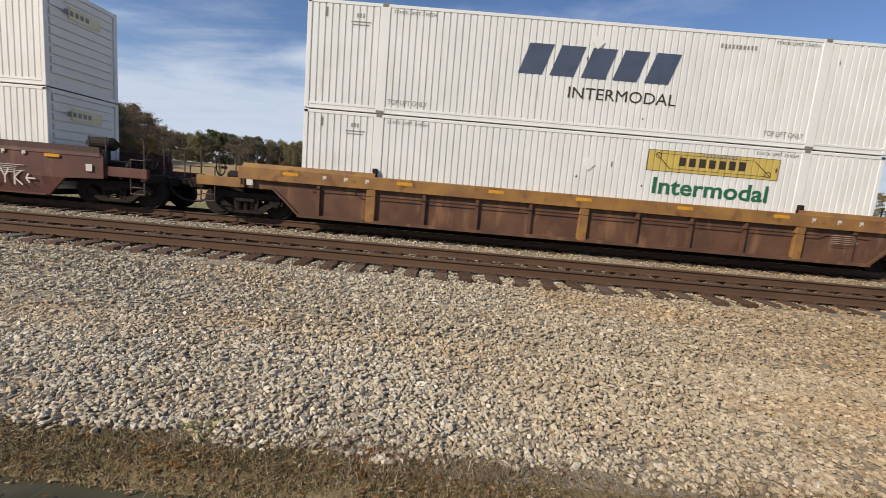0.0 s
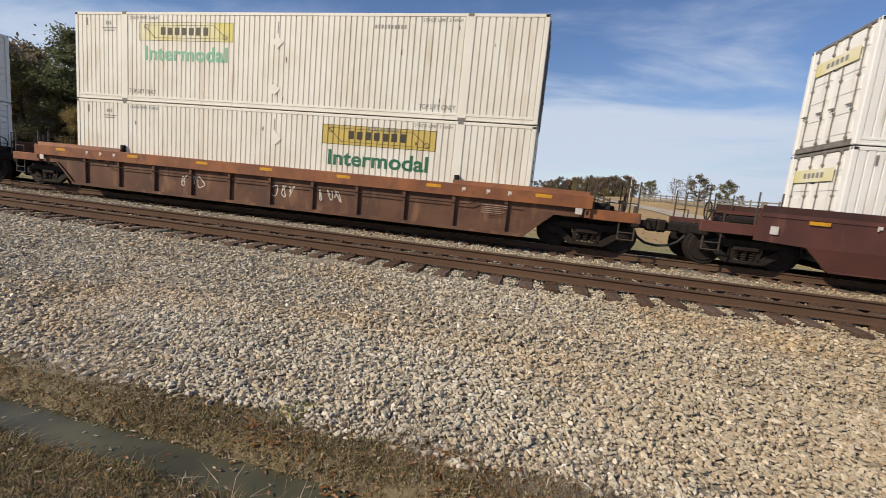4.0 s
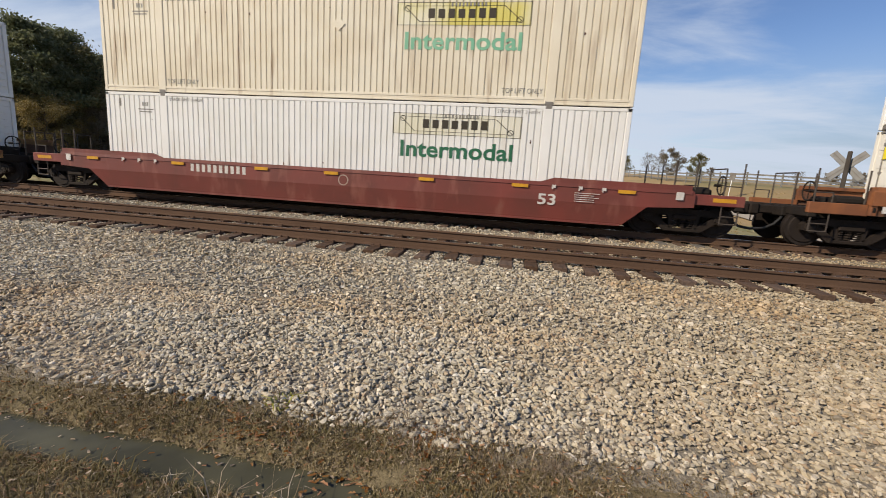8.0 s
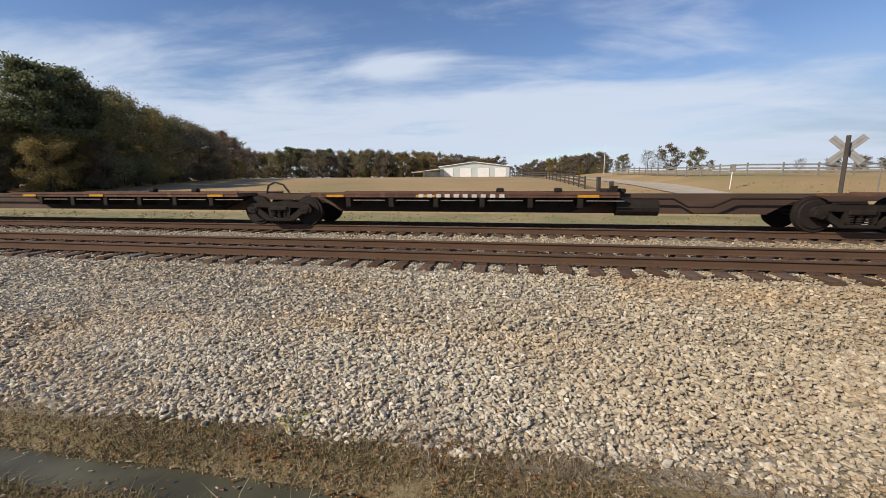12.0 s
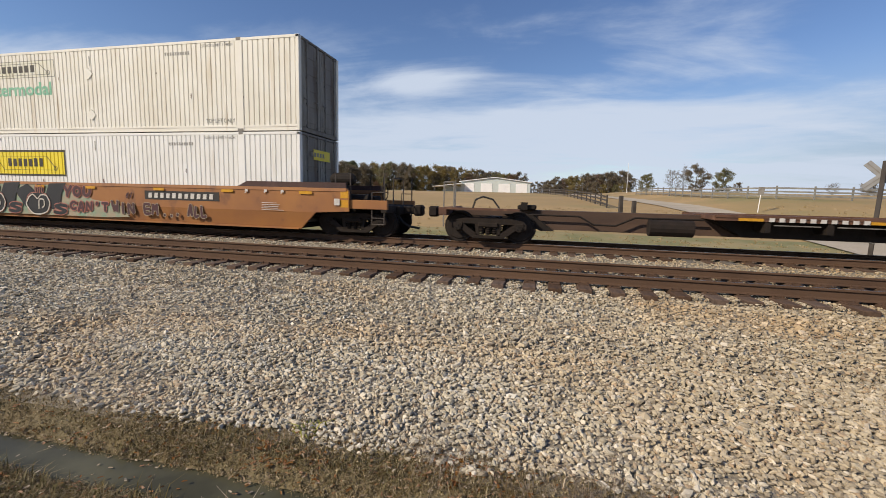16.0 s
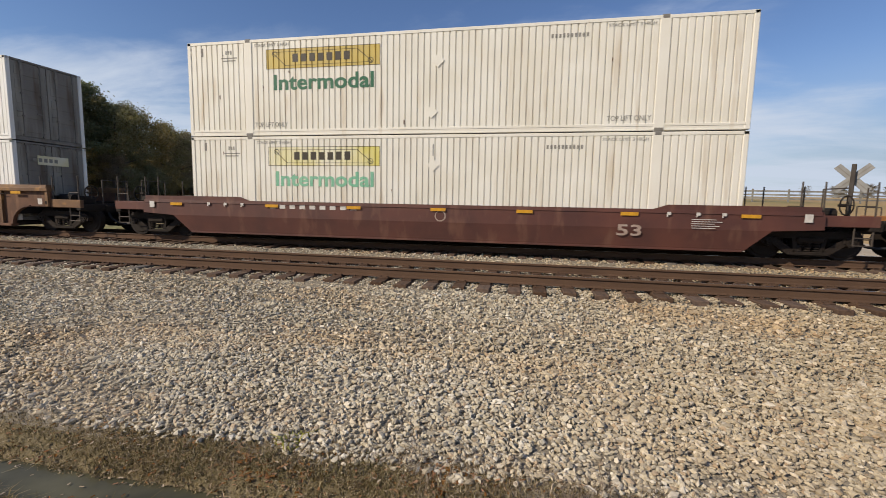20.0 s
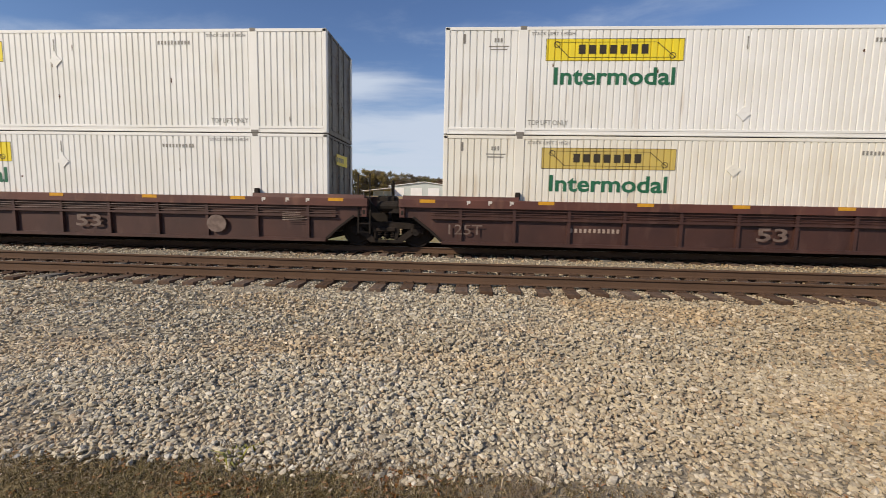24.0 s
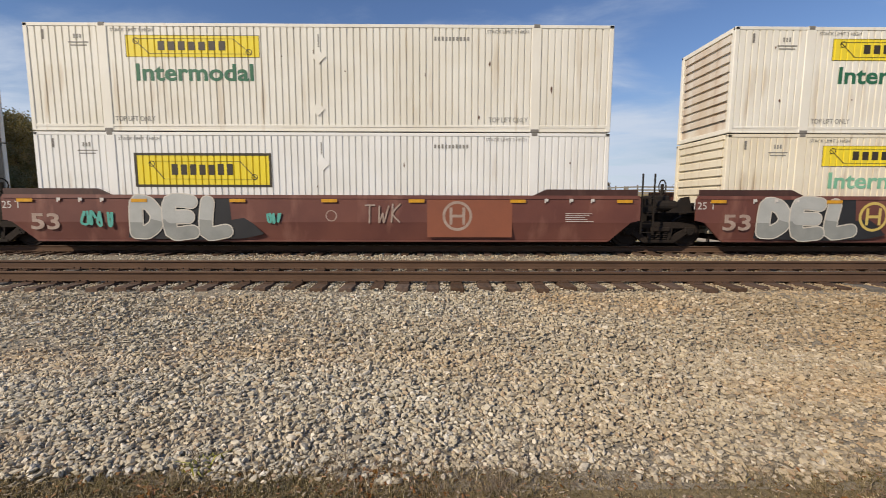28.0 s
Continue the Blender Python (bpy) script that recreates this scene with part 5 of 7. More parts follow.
def scrawl(car, x0, x1, z0, z1, n, colour, seed, y=-1.53, r=0.022):
    """Thin hand-drawn paint strokes."""
    rng = random.Random(seed)
    w = (x1 - x0) / n
    for i in range(n):
        ctrl = [(x0 + (i + 0.1 + 0.9 * rng.random()) * w, z0 + (z1 - z0) * (0.5 + 0.5 * math.sin(k * 1.9 + rng.uniform(-0.5, 0.5)))) for k in range(5)]
        pts = []
        for k in range(4):                # a smooth line through the turning points
            p0, p1, p2, p3 = (ctrl[max(0, min(4, k + d))] for d in (-1, 0, 1, 2))
            for f in (0.0, 0.25, 0.5, 0.75):
                pts.append(tuple(0.5 * (2 * q1 + (q2 - q0) * f + (2 * q0 - 5 * q1 + 4 * q2 - q3) * f * f + (3 * q1 - q0 - 3 * q2 + q3) * f ** 3) for q0, q1, q2, q3 in zip(p0, p1, p2, p3)))
        pts.append(ctrl[4])
        vs = []
        for k, (a, b) in enumerate(pts):
            (c, d), (e, f) = pts[max(k - 1, 0)], pts[min(k + 1, len(pts) - 1)]
            ln = math.hypot(e - c, f - d) or 1
            ox, oz = -(f - d) / ln * r, (e - c) / ln * r
            yy = y - 0.004 - 0.0003 * k
            vs += [(a - ox, yy, b - oz), (a + ox, yy, b + oz)]
        part("graffiti", Geo().add(vs, [(2 * k, 2 * k + 2, 2 * k + 3, 2 * k + 1) for k in range(len(pts) - 1)]), colour, car, "thin spray-painted stroke")


def ring_mark(cx, cz, r, y, k=0.82, n=24):
    """A flat painted ring in one piece."""
    g = Geo()
    vs = []
    for rr in (r, r * k):
        for yy in (y - 0.004, y - 0.001):
            vs += [(cx + rr * math.cos(a * 2 * math.pi / n), yy, cz + rr * math.sin(a * 2 * math.pi / n)) for a in range(n)]
    fs = []
    for i in range(n):
        j = (i + 1) % n
        fs += [(i, j, 2 * n + j, 2 * n + i), (n + i, 3 * n + i, 3 * n + j, n + j), (i, n + i, n + j, j), (2 * n + i, 2 * n + j, 3 * n + j, 3 * n + i)]
    return g.add(vs, fs)


def stencil(car, text, x, z, h, w, material, y=-1.50, bold=0.0, label=""):
    part("lettering", letters(text, h, w, material, bold), material, car, label, m=pose(x, y - 0.004, z))


CARS, LOADS = [], []
# left edge of each load along the train at the start, then what the unit is
S = {}
s = -4.42
for i, gap in enumerate([0, 23.5, 19.5, 19.5, 23.5, 23.5, 23.5, 23.5, 23.5, 23.5, 111.76, 19.5, 19.5, 23.5, 23.5, 23.5, 19.5, 19.5, 23.5, 23.5, 19.5, 19.5]):
    s -= gap
    S[i] = s
JOINT_LEFT, JOINT_RIGHT = {1, 2, 10, 11, 15, 16, 19, 20}, {2, 3, 11, 12, 16, 17, 20, 21}
BODY = {0: ("a", rust_steel, yellow_steel, rust_steel), 1: ("s", brown_steel), 2: ("s", brown_steel), 3: ("s", brown_steel), 4: ("a", rust_steel, rusty_orange, rust_steel), 5: ("a", rust_steel, rusty_orange, rust_steel),
        6: ("a", rust_steel, rusty_orange, rust_steel), 7: ("s", red_steel), 8: ("b", rust_steel, yellow_steel, umber_steel), 9: ("b", rust_steel, rust_steel, rust_steel), 10: ("s", orange_steel), 11: ("s", orange_steel),
        12: ("s", orange_steel), 13: ("s", brown_steel), 14: ("b", rust_steel, umber_steel, umber_steel), 15: ("c", dark_brown_steel, brown_steel, dark_brown_steel), 16: ("c", dark_brown_steel, brown_steel, dark_brown_steel),
        17: ("c", dark_brown_steel, brown_steel, dark_brown_steel), 18: ("b", rust_steel, umber_steel, umber_steel), 19: ("s", maroon_steel), 20: ("s", maroon_steel), 21: ("s", maroon_steel)}
WORD = {"s": "smooth-sided", "a": "ribbed", "b": "closely ribbed", "c": "ribbed"}
HUE = {"rusty_brown_steel": "rusty brown", "maroon_brown_paint": "maroon brown", "faded_maroon_paint": "faded maroon", "oxide_red_paint": "oxide red", "faded_orange_paint": "faded orange", "dark_brown_paint": "dark brown"}


def well_car(i):
    style, body = BODY[i][0], BODY[i][1]
    left, right = "joint" if i in JOINT_LEFT else "single", "joint" if i in JOINT_RIGHT else "single"
    painted = i in (1, 2, 3, 6, 9, 10, 11, 12, 18, 19, 20)
    car = thing("well_car", HUE[body.name] + " " + WORD[style] + " well car on the rails" + (" with spray-painted graffiti" if painted else ""), "railcar", "cars of the train")
    if style == "s":
        smooth_body(car, body, left, right, 1.24 if i in (7, 13) else 1.50)
    else:
        ribbed_body(car, BODY[i][1], BODY[i][2], BODY[i][3], left, right, style)
    well_floor(car, left, right)
    single_end(car, BODY[i][2] if style != "s" else body, -1) if left == "single" else joint_end(car, -1, True)
    single_end(car, BODY[i][2] if style != "s" else body, 1, i in (1, 10, 19)) if right == "single" else joint_end(car, 1, False)
    marks(car, -1.536 if style == "s" else -1.55, i, 0.24 if i in (7, 13) else 0.0)
    CARS.append((car, S[i]))
    return car


PA = {0: (paint_cool, "r", "navy", None, paint_cool, "r", "gold", green_ink), 1: (paint_white, "r", "yellow", green_ink, paint_white, "r", "yellow", green_ink), 2: (paint_cool, "r", "big", green_ink, paint_white, "r", "yellow", green_ink),
      3: (paint_white, "r", "yellow", green_ink, paint_white, "r", "yellow", green_ink), 4: (paint_cream, "l", "pale", green_faded, paint_cream, "r", "gold", green_ink), 5: (paint_white, "r", "yellow", green_ink, paint_white, "r", "yellow", green_ink),
      6: (paint_white, "r", "yellow", green_ink, paint_cream, "r", "yellow", green_ink), 7: (paint_aged, "r", "pale", green_faded, paint_white, "r", "blank", green_ink), 8: (paint_white, "r", "yellow", green_ink, paint_white, "r", "yellow", green_ink),
      9: (paint_cream, "r", "yellow", green_ink, paint_white, "r", "yellow", green_ink), 10: (paint_cream, "l", "blank", green_faded, paint_white, "l", "big", None), 11: (paint_cream, "l", "yellow", green_ink, paint_white, "r", "big", None),
      12: (paint_white, "l", "gold", green_ink, paint_white, "r", "yellow", green_ink), 13: (paint_cream, "l", "gold", green_ink, paint_cream, "l", "pale", green_faded), 14: (paint_white, "l", "yellow", green_ink, paint_white, "l", "blank", green_faded),
      15: (paint_aged, "l", "", None, paint_white, "r", "pale", green_faded), 16: (paint_white, "l", "yellow", green_ink, paint_cream, "l", "gold", green_ink), 17: (paint_white, "l", "yellow", green_ink, paint_white, "l", "yellow", green_ink),
      18: (paint_cream, "l", "gold", green_ink, paint_white, "l", "yellow", green_ink), 19: (paint_cream, "l", "yellow", green_ink, paint_aged, "l", "yellow", green_faded), 20: (paint_cream, "l", "yellow", green_ink, paint_white, "l", "big", None),
      21: (paint_white, "l", "yellow", green_ink, paint_white, "l", "yellow", green_ink)}

FLEET = {}
for i in S:
    FLEET[i] = well_car(i)
    u, l = PA[i][:4], PA[i][4:]
    for z, spec, k in ((0.358, l, 2 * i), (0.358 + CH + 0.004, u, 2 * i + 1)):
        LOADS.append((container(*spec, k), S[i], z))

# ---- paint on the cars ----
for k, (word, x, x2) in enumerate((("YENT", 1.2, 3.95), ("YENS", 4.4, 6.8), ("YEMS", 7.2, 9.65), ("YCN", 10.05, 12.3))):
    tag_word(FLEET[1], word, x, x2, 0.30, 1.50, spray_taupe, spray_white, 11 + k, rim=0.032, fat=0.125, lap=1.3)
    if k < 3:
        tag_word(FLEET[1], "#", x2 - 0.28, x2 + 0.16, 0.34, 0.68, None, spray_white, 15 + k, y=-1.536, lap=1.0)
tag_word(FLEET[1], "@", 12.3, 14.35, 0.74, 1.50, spray_taupe, spray_white, 12, rim=0.038, fat=0.42, jitter=0.3)
tag_word(FLEET[1], "@", 12.7, 13.9, 0.34, 0.80, spray_taupe, spray_white, 18, rim=0.038, fat=0.36, jitter=0.3)
tag_word(FLEET[1], "@", 13.95, 14.4, 0.34, 0.70, spray_taupe, spray_white, 19, rim=0.034, fat=0.30, jitter=0.2, lap=0.9)
part("stencil_line", bars(9.6, 12.3, 0.92, 1.08, -1.556, 9, random.Random(2)), white_mark, FLEET[1], "worn white number bars")
stencil(FLEET[1], "53", 0.0, 0.68, 0.40, 0.78, white_mark, bold=0.02)
tag_word(FLEET[1], "CYK<", 14.5, 16.0, 0.42, 0.86, None, spray_white, 13, lap=0.8)
cloud(FLEET[2], 1.1, 10.5, 0.24, 1.49, spray_black, 26, "black spray-painted background")
tag_word(FLEET[2], "SECULE", 1.2, 8.9, 0.26, 1.48, spray_black, spray_white, 21, rim=0.05, fat=0.10, lap=1.3)
tag_word(FLEET[2], "E", 8.7, 10.5, 0.26, 1.40, spray_black, spray_white, 25, rim=0.062, fat=0.09, lap=1.1)
tag_word(FLEET[2], "U", 10.55, 12.6, 0.26, 1.48, spray_black, spray_white, 22, rim=0.07, fat=0.15, jitter=0.3)
tag_word(FLEET[2], "I", 14.3, 15.5, 0.30, 1.48, spray_black, spray_white, 28, rim=0.07, fat=0.12, lap=1.0)
cloud(FLEET[2], 12.6, 14.3, 0.92, 1.40, fresh_red, 27, "red spray-painted patch")
tag_word(FLEET[2], "JUPITER", 11.9, 14.7, 0.28, 0.74, spray_black, spray_white, 23, y=-1.538, rim=0.038, fat=0.075, lap=1.1)
scrawl(FLEET[2], 0.9, 10.2, 0.28, 0.66, 14, spray_white, 24, y=-1.541, r=0.034)
scrawl(FLEET[2], 1.6, 10.4, 1.10, 1.46, 8, spray_white, 29, y=-1.541, r=0.026)
for x, z in ((0.95, 0.42), (9.75, 0.44)):
    part("graffiti_loop", ring_mark(x, z, 0.13, -1.545, 0.62), spray_white, FLEET[2], "small white sprayed ring")
stencil(FLEET[2], "53", 0.0, 0.70, 0.36, 0.70, pale_mark, bold=0.02)
tag_word(FLEET[3], "NATOS", 2.1, 6.3, 0.36, 1.44, brown_steel, spray_white, 31, rim=0.028, fat=0.115, lap=1.2)
scrawl(FLEET[3], 1.3, 1.75, 0.95, 1.30, 3, spray_white, 32)
stencil(FLEET[3], "I", 13.95, 0.46, 0.20, 0.05, white_mark)
stencil(FLEET[3], "BUTTS", 14.55, 0.46, 0.20, 0.80, white_mark)
stencil(FLEET[3], "B", 7.55, 0.82, 0.24, 0.17, white_mark)
part("stencil_line", bars(3.4, 6.2, 0.92, 1.12, -1.556, 10, random.Random(5)), white_mark, FLEET[3], "worn white number bars")
for k in (3, 7, 13, 19, 20):
    g = ring_mark(8.3, 0.92, 0.16, -1.50)
    part("round_mark", g, pale_mark, FLEET[k], "faded round stencil")
for k, x in ((4, 4.6), (4, 8.0), (4, 9.6)):
    scrawl(FLEET[k], x, x + 1.0, 0.55, 0.95, 3, spray_white, k * 7 + int(x), y=-1.43, r=0.014)
tag_word(FLEET[6], "GEMIS", 8.1, 11.3, 0.32, 1.06, rust_steel, spray_white, 61, y=-1.50, rim=0.032, fat=0.09)
part("stencil_line", bars(3.2, 5.2, 0.88, 1.12, -1.503, 10, random.Random(7)), white_mark, FLEET[7], "white number bars")
stencil(FLEET[7], "53", 13.95, 0.62, 0.30, 0.48, white_mark, bold=0.02)
part("stencil_line", bars(5.2, 6.2, 0.86, 0.98, -1.433, 9, random.Random(8)), pale_mark, FLEET[8], "worn number bars")
for k, x in ((9, 1.5), (9, 8.35), (9, 9.3), (9, 10.2), (9, 12.3)):
    scrawl(FLEET[k], x, x + 0.75, 0.80, 1.20, 3, spray_white, int(x * 10), y=-1.43, r=0.012)
    scrawl(FLEET[k], x + 0.1, x + 0.7, 0.45, 0.75, 2, spray_white, int(x * 10) + 1, y=-1.43, r=0.014)
part("graffiti_cloud", Geo().slab([(2.2, 1.46), (2.0, 1.0), (2.3, 0.7), (2.1, 0.36), (3.5, 0.30), (8.6, 0.30), (9.6, 0.34), (9.2, 0.75), (8.0, 0.92), (7.0, 1.46)], -1.5025, -1.50), spray_mint, FLEET[10], "mint spray-painted background")
for x in (2.7, 4.9):
    wing = [(x + 0.9, 0.95), (x + 1.15, 1.44), (x + 1.95, 1.47), (x + 1.72, 1.1), (x + 1.62, 0.72), (x + 1.30, 0.50), (x + 0.9, 0.60)]
    part("graffiti", Geo().slab(wing, -1.524, -1.5215), spray_black, FLEET[10], "black sprayed wedge")
    part("graffiti", Geo().slab([(x - 0.55, 1.16), (x + 0.1, 1.42), (x + 0.5, 1.12), (x + 0.2, 0.80), (x - 0.05, 0.55)], -1.524, -1.5215), spray_black, FLEET[10], "black sprayed wedge")
    tag_word(FLEET[10], "@", x - 0.22, x + 1.38, 0.26, 1.16, spray_black, spray_pink, 101, y=-1.526, rim=0.03, fat=0.42, jitter=0.2)
    tag_word(FLEET[10], "@", x + 0.36, x + 1.0, 1.02, 1.48, spray_black, spray_pink, 102, y=-1.530, rim=0.025, fat=0.34, jitter=0.2)
    heart = Geo()
    ribbon(heart, smooth_line([(x + u, v) for u, v in ((0.18, 0.94), (0.02, 0.66), (0.28, 0.36), (0.62, 0.31), (1.0, 0.42), (1.16, 0.72), (1.02, 1.0), (0.76, 1.02), (0.58, 0.88), (0.38, 1.04), (0.18, 0.94))]), 0.022, -1.548)
    part("graffiti_line", heart, spray_white, FLEET[10], "thin white heart-shaped line")
    part("graffiti_line", ribbon(Geo(), smooth_line([(x + u, v) for u, v in ((0.62, 0.52), (0.66, 0.84), (0.86, 0.86), (0.90, 0.66), (0.80, 0.56))]), 0.022, -1.548), spray_white, FLEET[10], "thin white loop")
    for u in (0.52, 0.70):
        part("graffiti_line", ribbon(Geo(), smooth_line([(x + u, 1.10), (x + u + 0.04, 1.32), (x + u + 0.12, 1.34), (x + u + 0.10, 1.14)]), 0.016, -1.549), spray_pink, FLEET[10], "thin salmon loop")
    tag_word(FLEET[10], "S", x + 1.30, x + 1.98, 0.28, 0.76, spray_black, spray_pink, 103, rim=0.03, fat=0.12, y=-1.530)
tag_word(FLEET[10], "YOU", 6.7, 8.0, 0.96, 1.44, plum_spray, spray_pink, 104, rim=0.03, fat=0.12)
tag_word(FLEET[10], "CAN'T", 6.95, 8.75, 0.44, 0.86, plum_spray, spray_pink, 105, rim=0.03, fat=0.11)
tag_word(FLEET[10], "WIN EM", 8.85, 10.9, 0.44, 0.90, plum_spray, pale_spray, 106, rim=0.02, fat=0.10, lap=1.1)
scrawl(FLEET[10], 9.5, 9.8, 0.95, 1.2, 2, plum_spray, 107)
tag_word(FLEET[10], "... ALL", 11.0, 12.8, 0.40, 0.84, plum_spray, pale_spray, 108, rim=0.02, fat=0.10, lap=1.1)
part("number_panel", Geo().box(10.3, 13.3, -1.504, -1.501, 0.98, 1.28), black_mark, FLEET[10], "black number panel")
part("stencil_line", bars(10.45, 13.15, 1.04, 1.22, -1.505, 11, random.Random(9), slant=0.15), white_mark, FLEET[10], "white number bars")
stencil(FLEET[10], "53", 0.17, 0.42, 0.38, 0.72, black_mark, bold=0.02)
for k, (x, x2, z, z2) in enumerate(((1.9, 4.4, 0.9, 1.5), (4.2, 5.6, 0.3, 1.0), (6.3, 8.4, 0.28, 1.48), (9.6, 11.35, 0.5, 1.5))):
    cloud(FLEET[11], x, x2, z, z2, spray_mint, 115 + 7 * k, "mint spray-painted background")
cloud(FLEET[11], 2.3, 10.9, 0.24, 0.98, spray_taupe, 116, "dark spray-painted shadow", y=-1.5235)
for word, x, x2, k in (("AZS", 2.1, 4.55, 111), ("OS", 4.95, 6.6, 112), ("FASZ", 7.1, 11.0, 113)):
    tag_word(FLEET[11], word, x, x2, 0.26, 1.48, spray_cream, dark_mint, k, y=-1.525, rim=0.045, fat=0.12, lap=1.16, jitter=1.5)
stencil(FLEET[11], "53", 0.17, 0.42, 0.38, 0.72, black_mark, bold=0.02)
scrawl(FLEET[11], 12.6, 13.9, 0.4, 1.3, 4, spray_taupe, 114)
part("graffiti_cloud", Geo().slab([(0.7, 0.32), (7.9, 0.30), (8.1, 1.40), (7.4, 1.47), (0.9, 1.47)], -1.5025, -1.50), spray_grey, FLEET[12], "grey spray-painted background")
tag_word(FLEET[12], "PROFXUNIQU", 0.7, 7.9, 0.30, 1.46, spray_violet, spray_white, 121, rim=0.026, fat=0.115, lap=1.25)
part("number_panel", Geo().box(3.1, 6.4, -1.550, -1.545, 0.82, 1.16), black_mark, FLEET[12], "black number panel")
part("stencil_line", bars(3.25, 6.25, 0.90, 1.10, -1.552, 11, random.Random(10), slant=0.15), white_mark, FLEET[12], "white number bars")
tag_word(FLEET[12], "BANKO", 8.82, 12.72, 0.24, 1.48, spray_black, spray_white, 122, y=-1.505, rim=0.03, fat=0.19, lap=1.2)
tag_word(FLEET[12], "BANKO", 8.9, 12.8, 0.32, 1.46, spray_white, spray_black, 122, y=-1.524, rim=0.05, fat=0.115, lap=1.16)
part("stencil_line", bars(2.9, 5.9, 1.02, 1.20, -1.503, 9, random.Random(12)), white_mark, FLEET[13], "white number bars")
stencil(FLEET[13], "53", 13.1, 0.52, 0.30, 0.62, pale_mark, bold=0.02)
for k in (15, 16, 17):
    stencil(FLEET[k], "53", 8.55, 0.46, 0.36, 0.80, ghost_mark, y=-1.52, bold=0.02)
    stencil(FLEET[k], "125T", 0.2, 0.46, 0.28, 0.95, ghost_mark, y=-1.52)
    ring = [(12.9 + 0.30 * math.cos(a * 0.5236), 0.62 + 0.26 * math.sin(a * 0.5236)) for a in range(12)]
    part("round_mark", Geo().slab(ring, -1.522, -1.519), ghost_mark, FLEET[k], "faded round company mark")
    part("stencil_line", bars(3.6, 5.0, 0.58, 0.70, -1.433, 11, random.Random(k)), pale_mark, FLEET[k], "faded number bars")
for x, k in ((1.7, 1), (10.4, 2)):
    scrawl(FLEET[18], x, x + 0.7, 0.65, 1.15, 4, spray_white, 180 + k, y=-1.43, r=0.014)
for x in (5.6, 6.6):
    scrawl(FLEET[18], x, x + 0.8, 0.45, 1.15, 4, pale_mark, 185 + int(x), y=-1.43, r=0.014)
for k in (19, 20, 21):
    x = 0.85 if k == 19 else 2.65
    edge = part("graffiti", Geo().slab([(x - 0.05, 0.30), (x + 0.9, 0.26), (x + 2.2, 0.24), (x + 3.2, 0.28), (x + 3.75, 0.40), (x + 3.45, 0.70), (x + 3.2, 0.86), (x + 2.85, 0.80), (x + 2.8, 1.44), (x + 0.1, 1.46)], -1.503, -1.50), spray_black, FLEET[k], "black sprayed shadow")
    tag_word(FLEET[k], "DEL", x, x + 2.9, 0.26, 1.48, spray_silver, spray_white, 190 + k, y=-1.522, rim=0.032, fat=0.145, lap=1.12, jitter=0.5, split=(0.78, spray_grey))
    stencil(FLEET[k], "53", -0.1, 0.52, 0.46, 0.80, pale_mark, bold=0.02)
    stencil(FLEET[k], "125 T", -0.95, 1.12, 0.20, 0.62, white_mark)
    cx = 4.2 if k == 19 else 11.85
    g = ring_mark(cx, 0.92, 0.42, -1.50)
    g.box(cx - 0.22, cx - 0.14, -1.504, -1.501, 0.68, 1.16).box(cx + 0.14, cx + 0.22, -1.504, -1.501, 0.68, 1.16).box(cx - 0.14, cx + 0.14, -1.504, -1.501, 0.88, 0.96)
    part("round_mark", g, sign_gold if k == 19 else pale_mark, FLEET[k], "faded round company mark")
part("stencil_line", bars(10.3, 12.3, 0.80, 1.00, -1.503, 10, random.Random(15)), white_mark, FLEET[19], "white number bars")
stencil(FLEET[19], "B", 9.55, 0.80, 0.22, 0.16, white_mark)
tag_word(FLEET[20], "TWK", 9.2, 10.3, 0.70, 1.24, None, pale_mark, 205, lap=0.8)
for k in (20, 21):
    scrawl(FLEET[k], 1.3, 2.2, 0.62, 1.05, 4, spray_teal, 206 + k, r=0.035)
scrawl(FLEET[20], 6.5, 6.9, 0.72, 1.0, 3, spray_teal, 208, r=0.03)
part("repainted_patch", Geo().box(11.0, 13.4, -1.5028, -1.50, 0.32, 1.38), fresh_red, FLEET[20], "lighter repainted square")


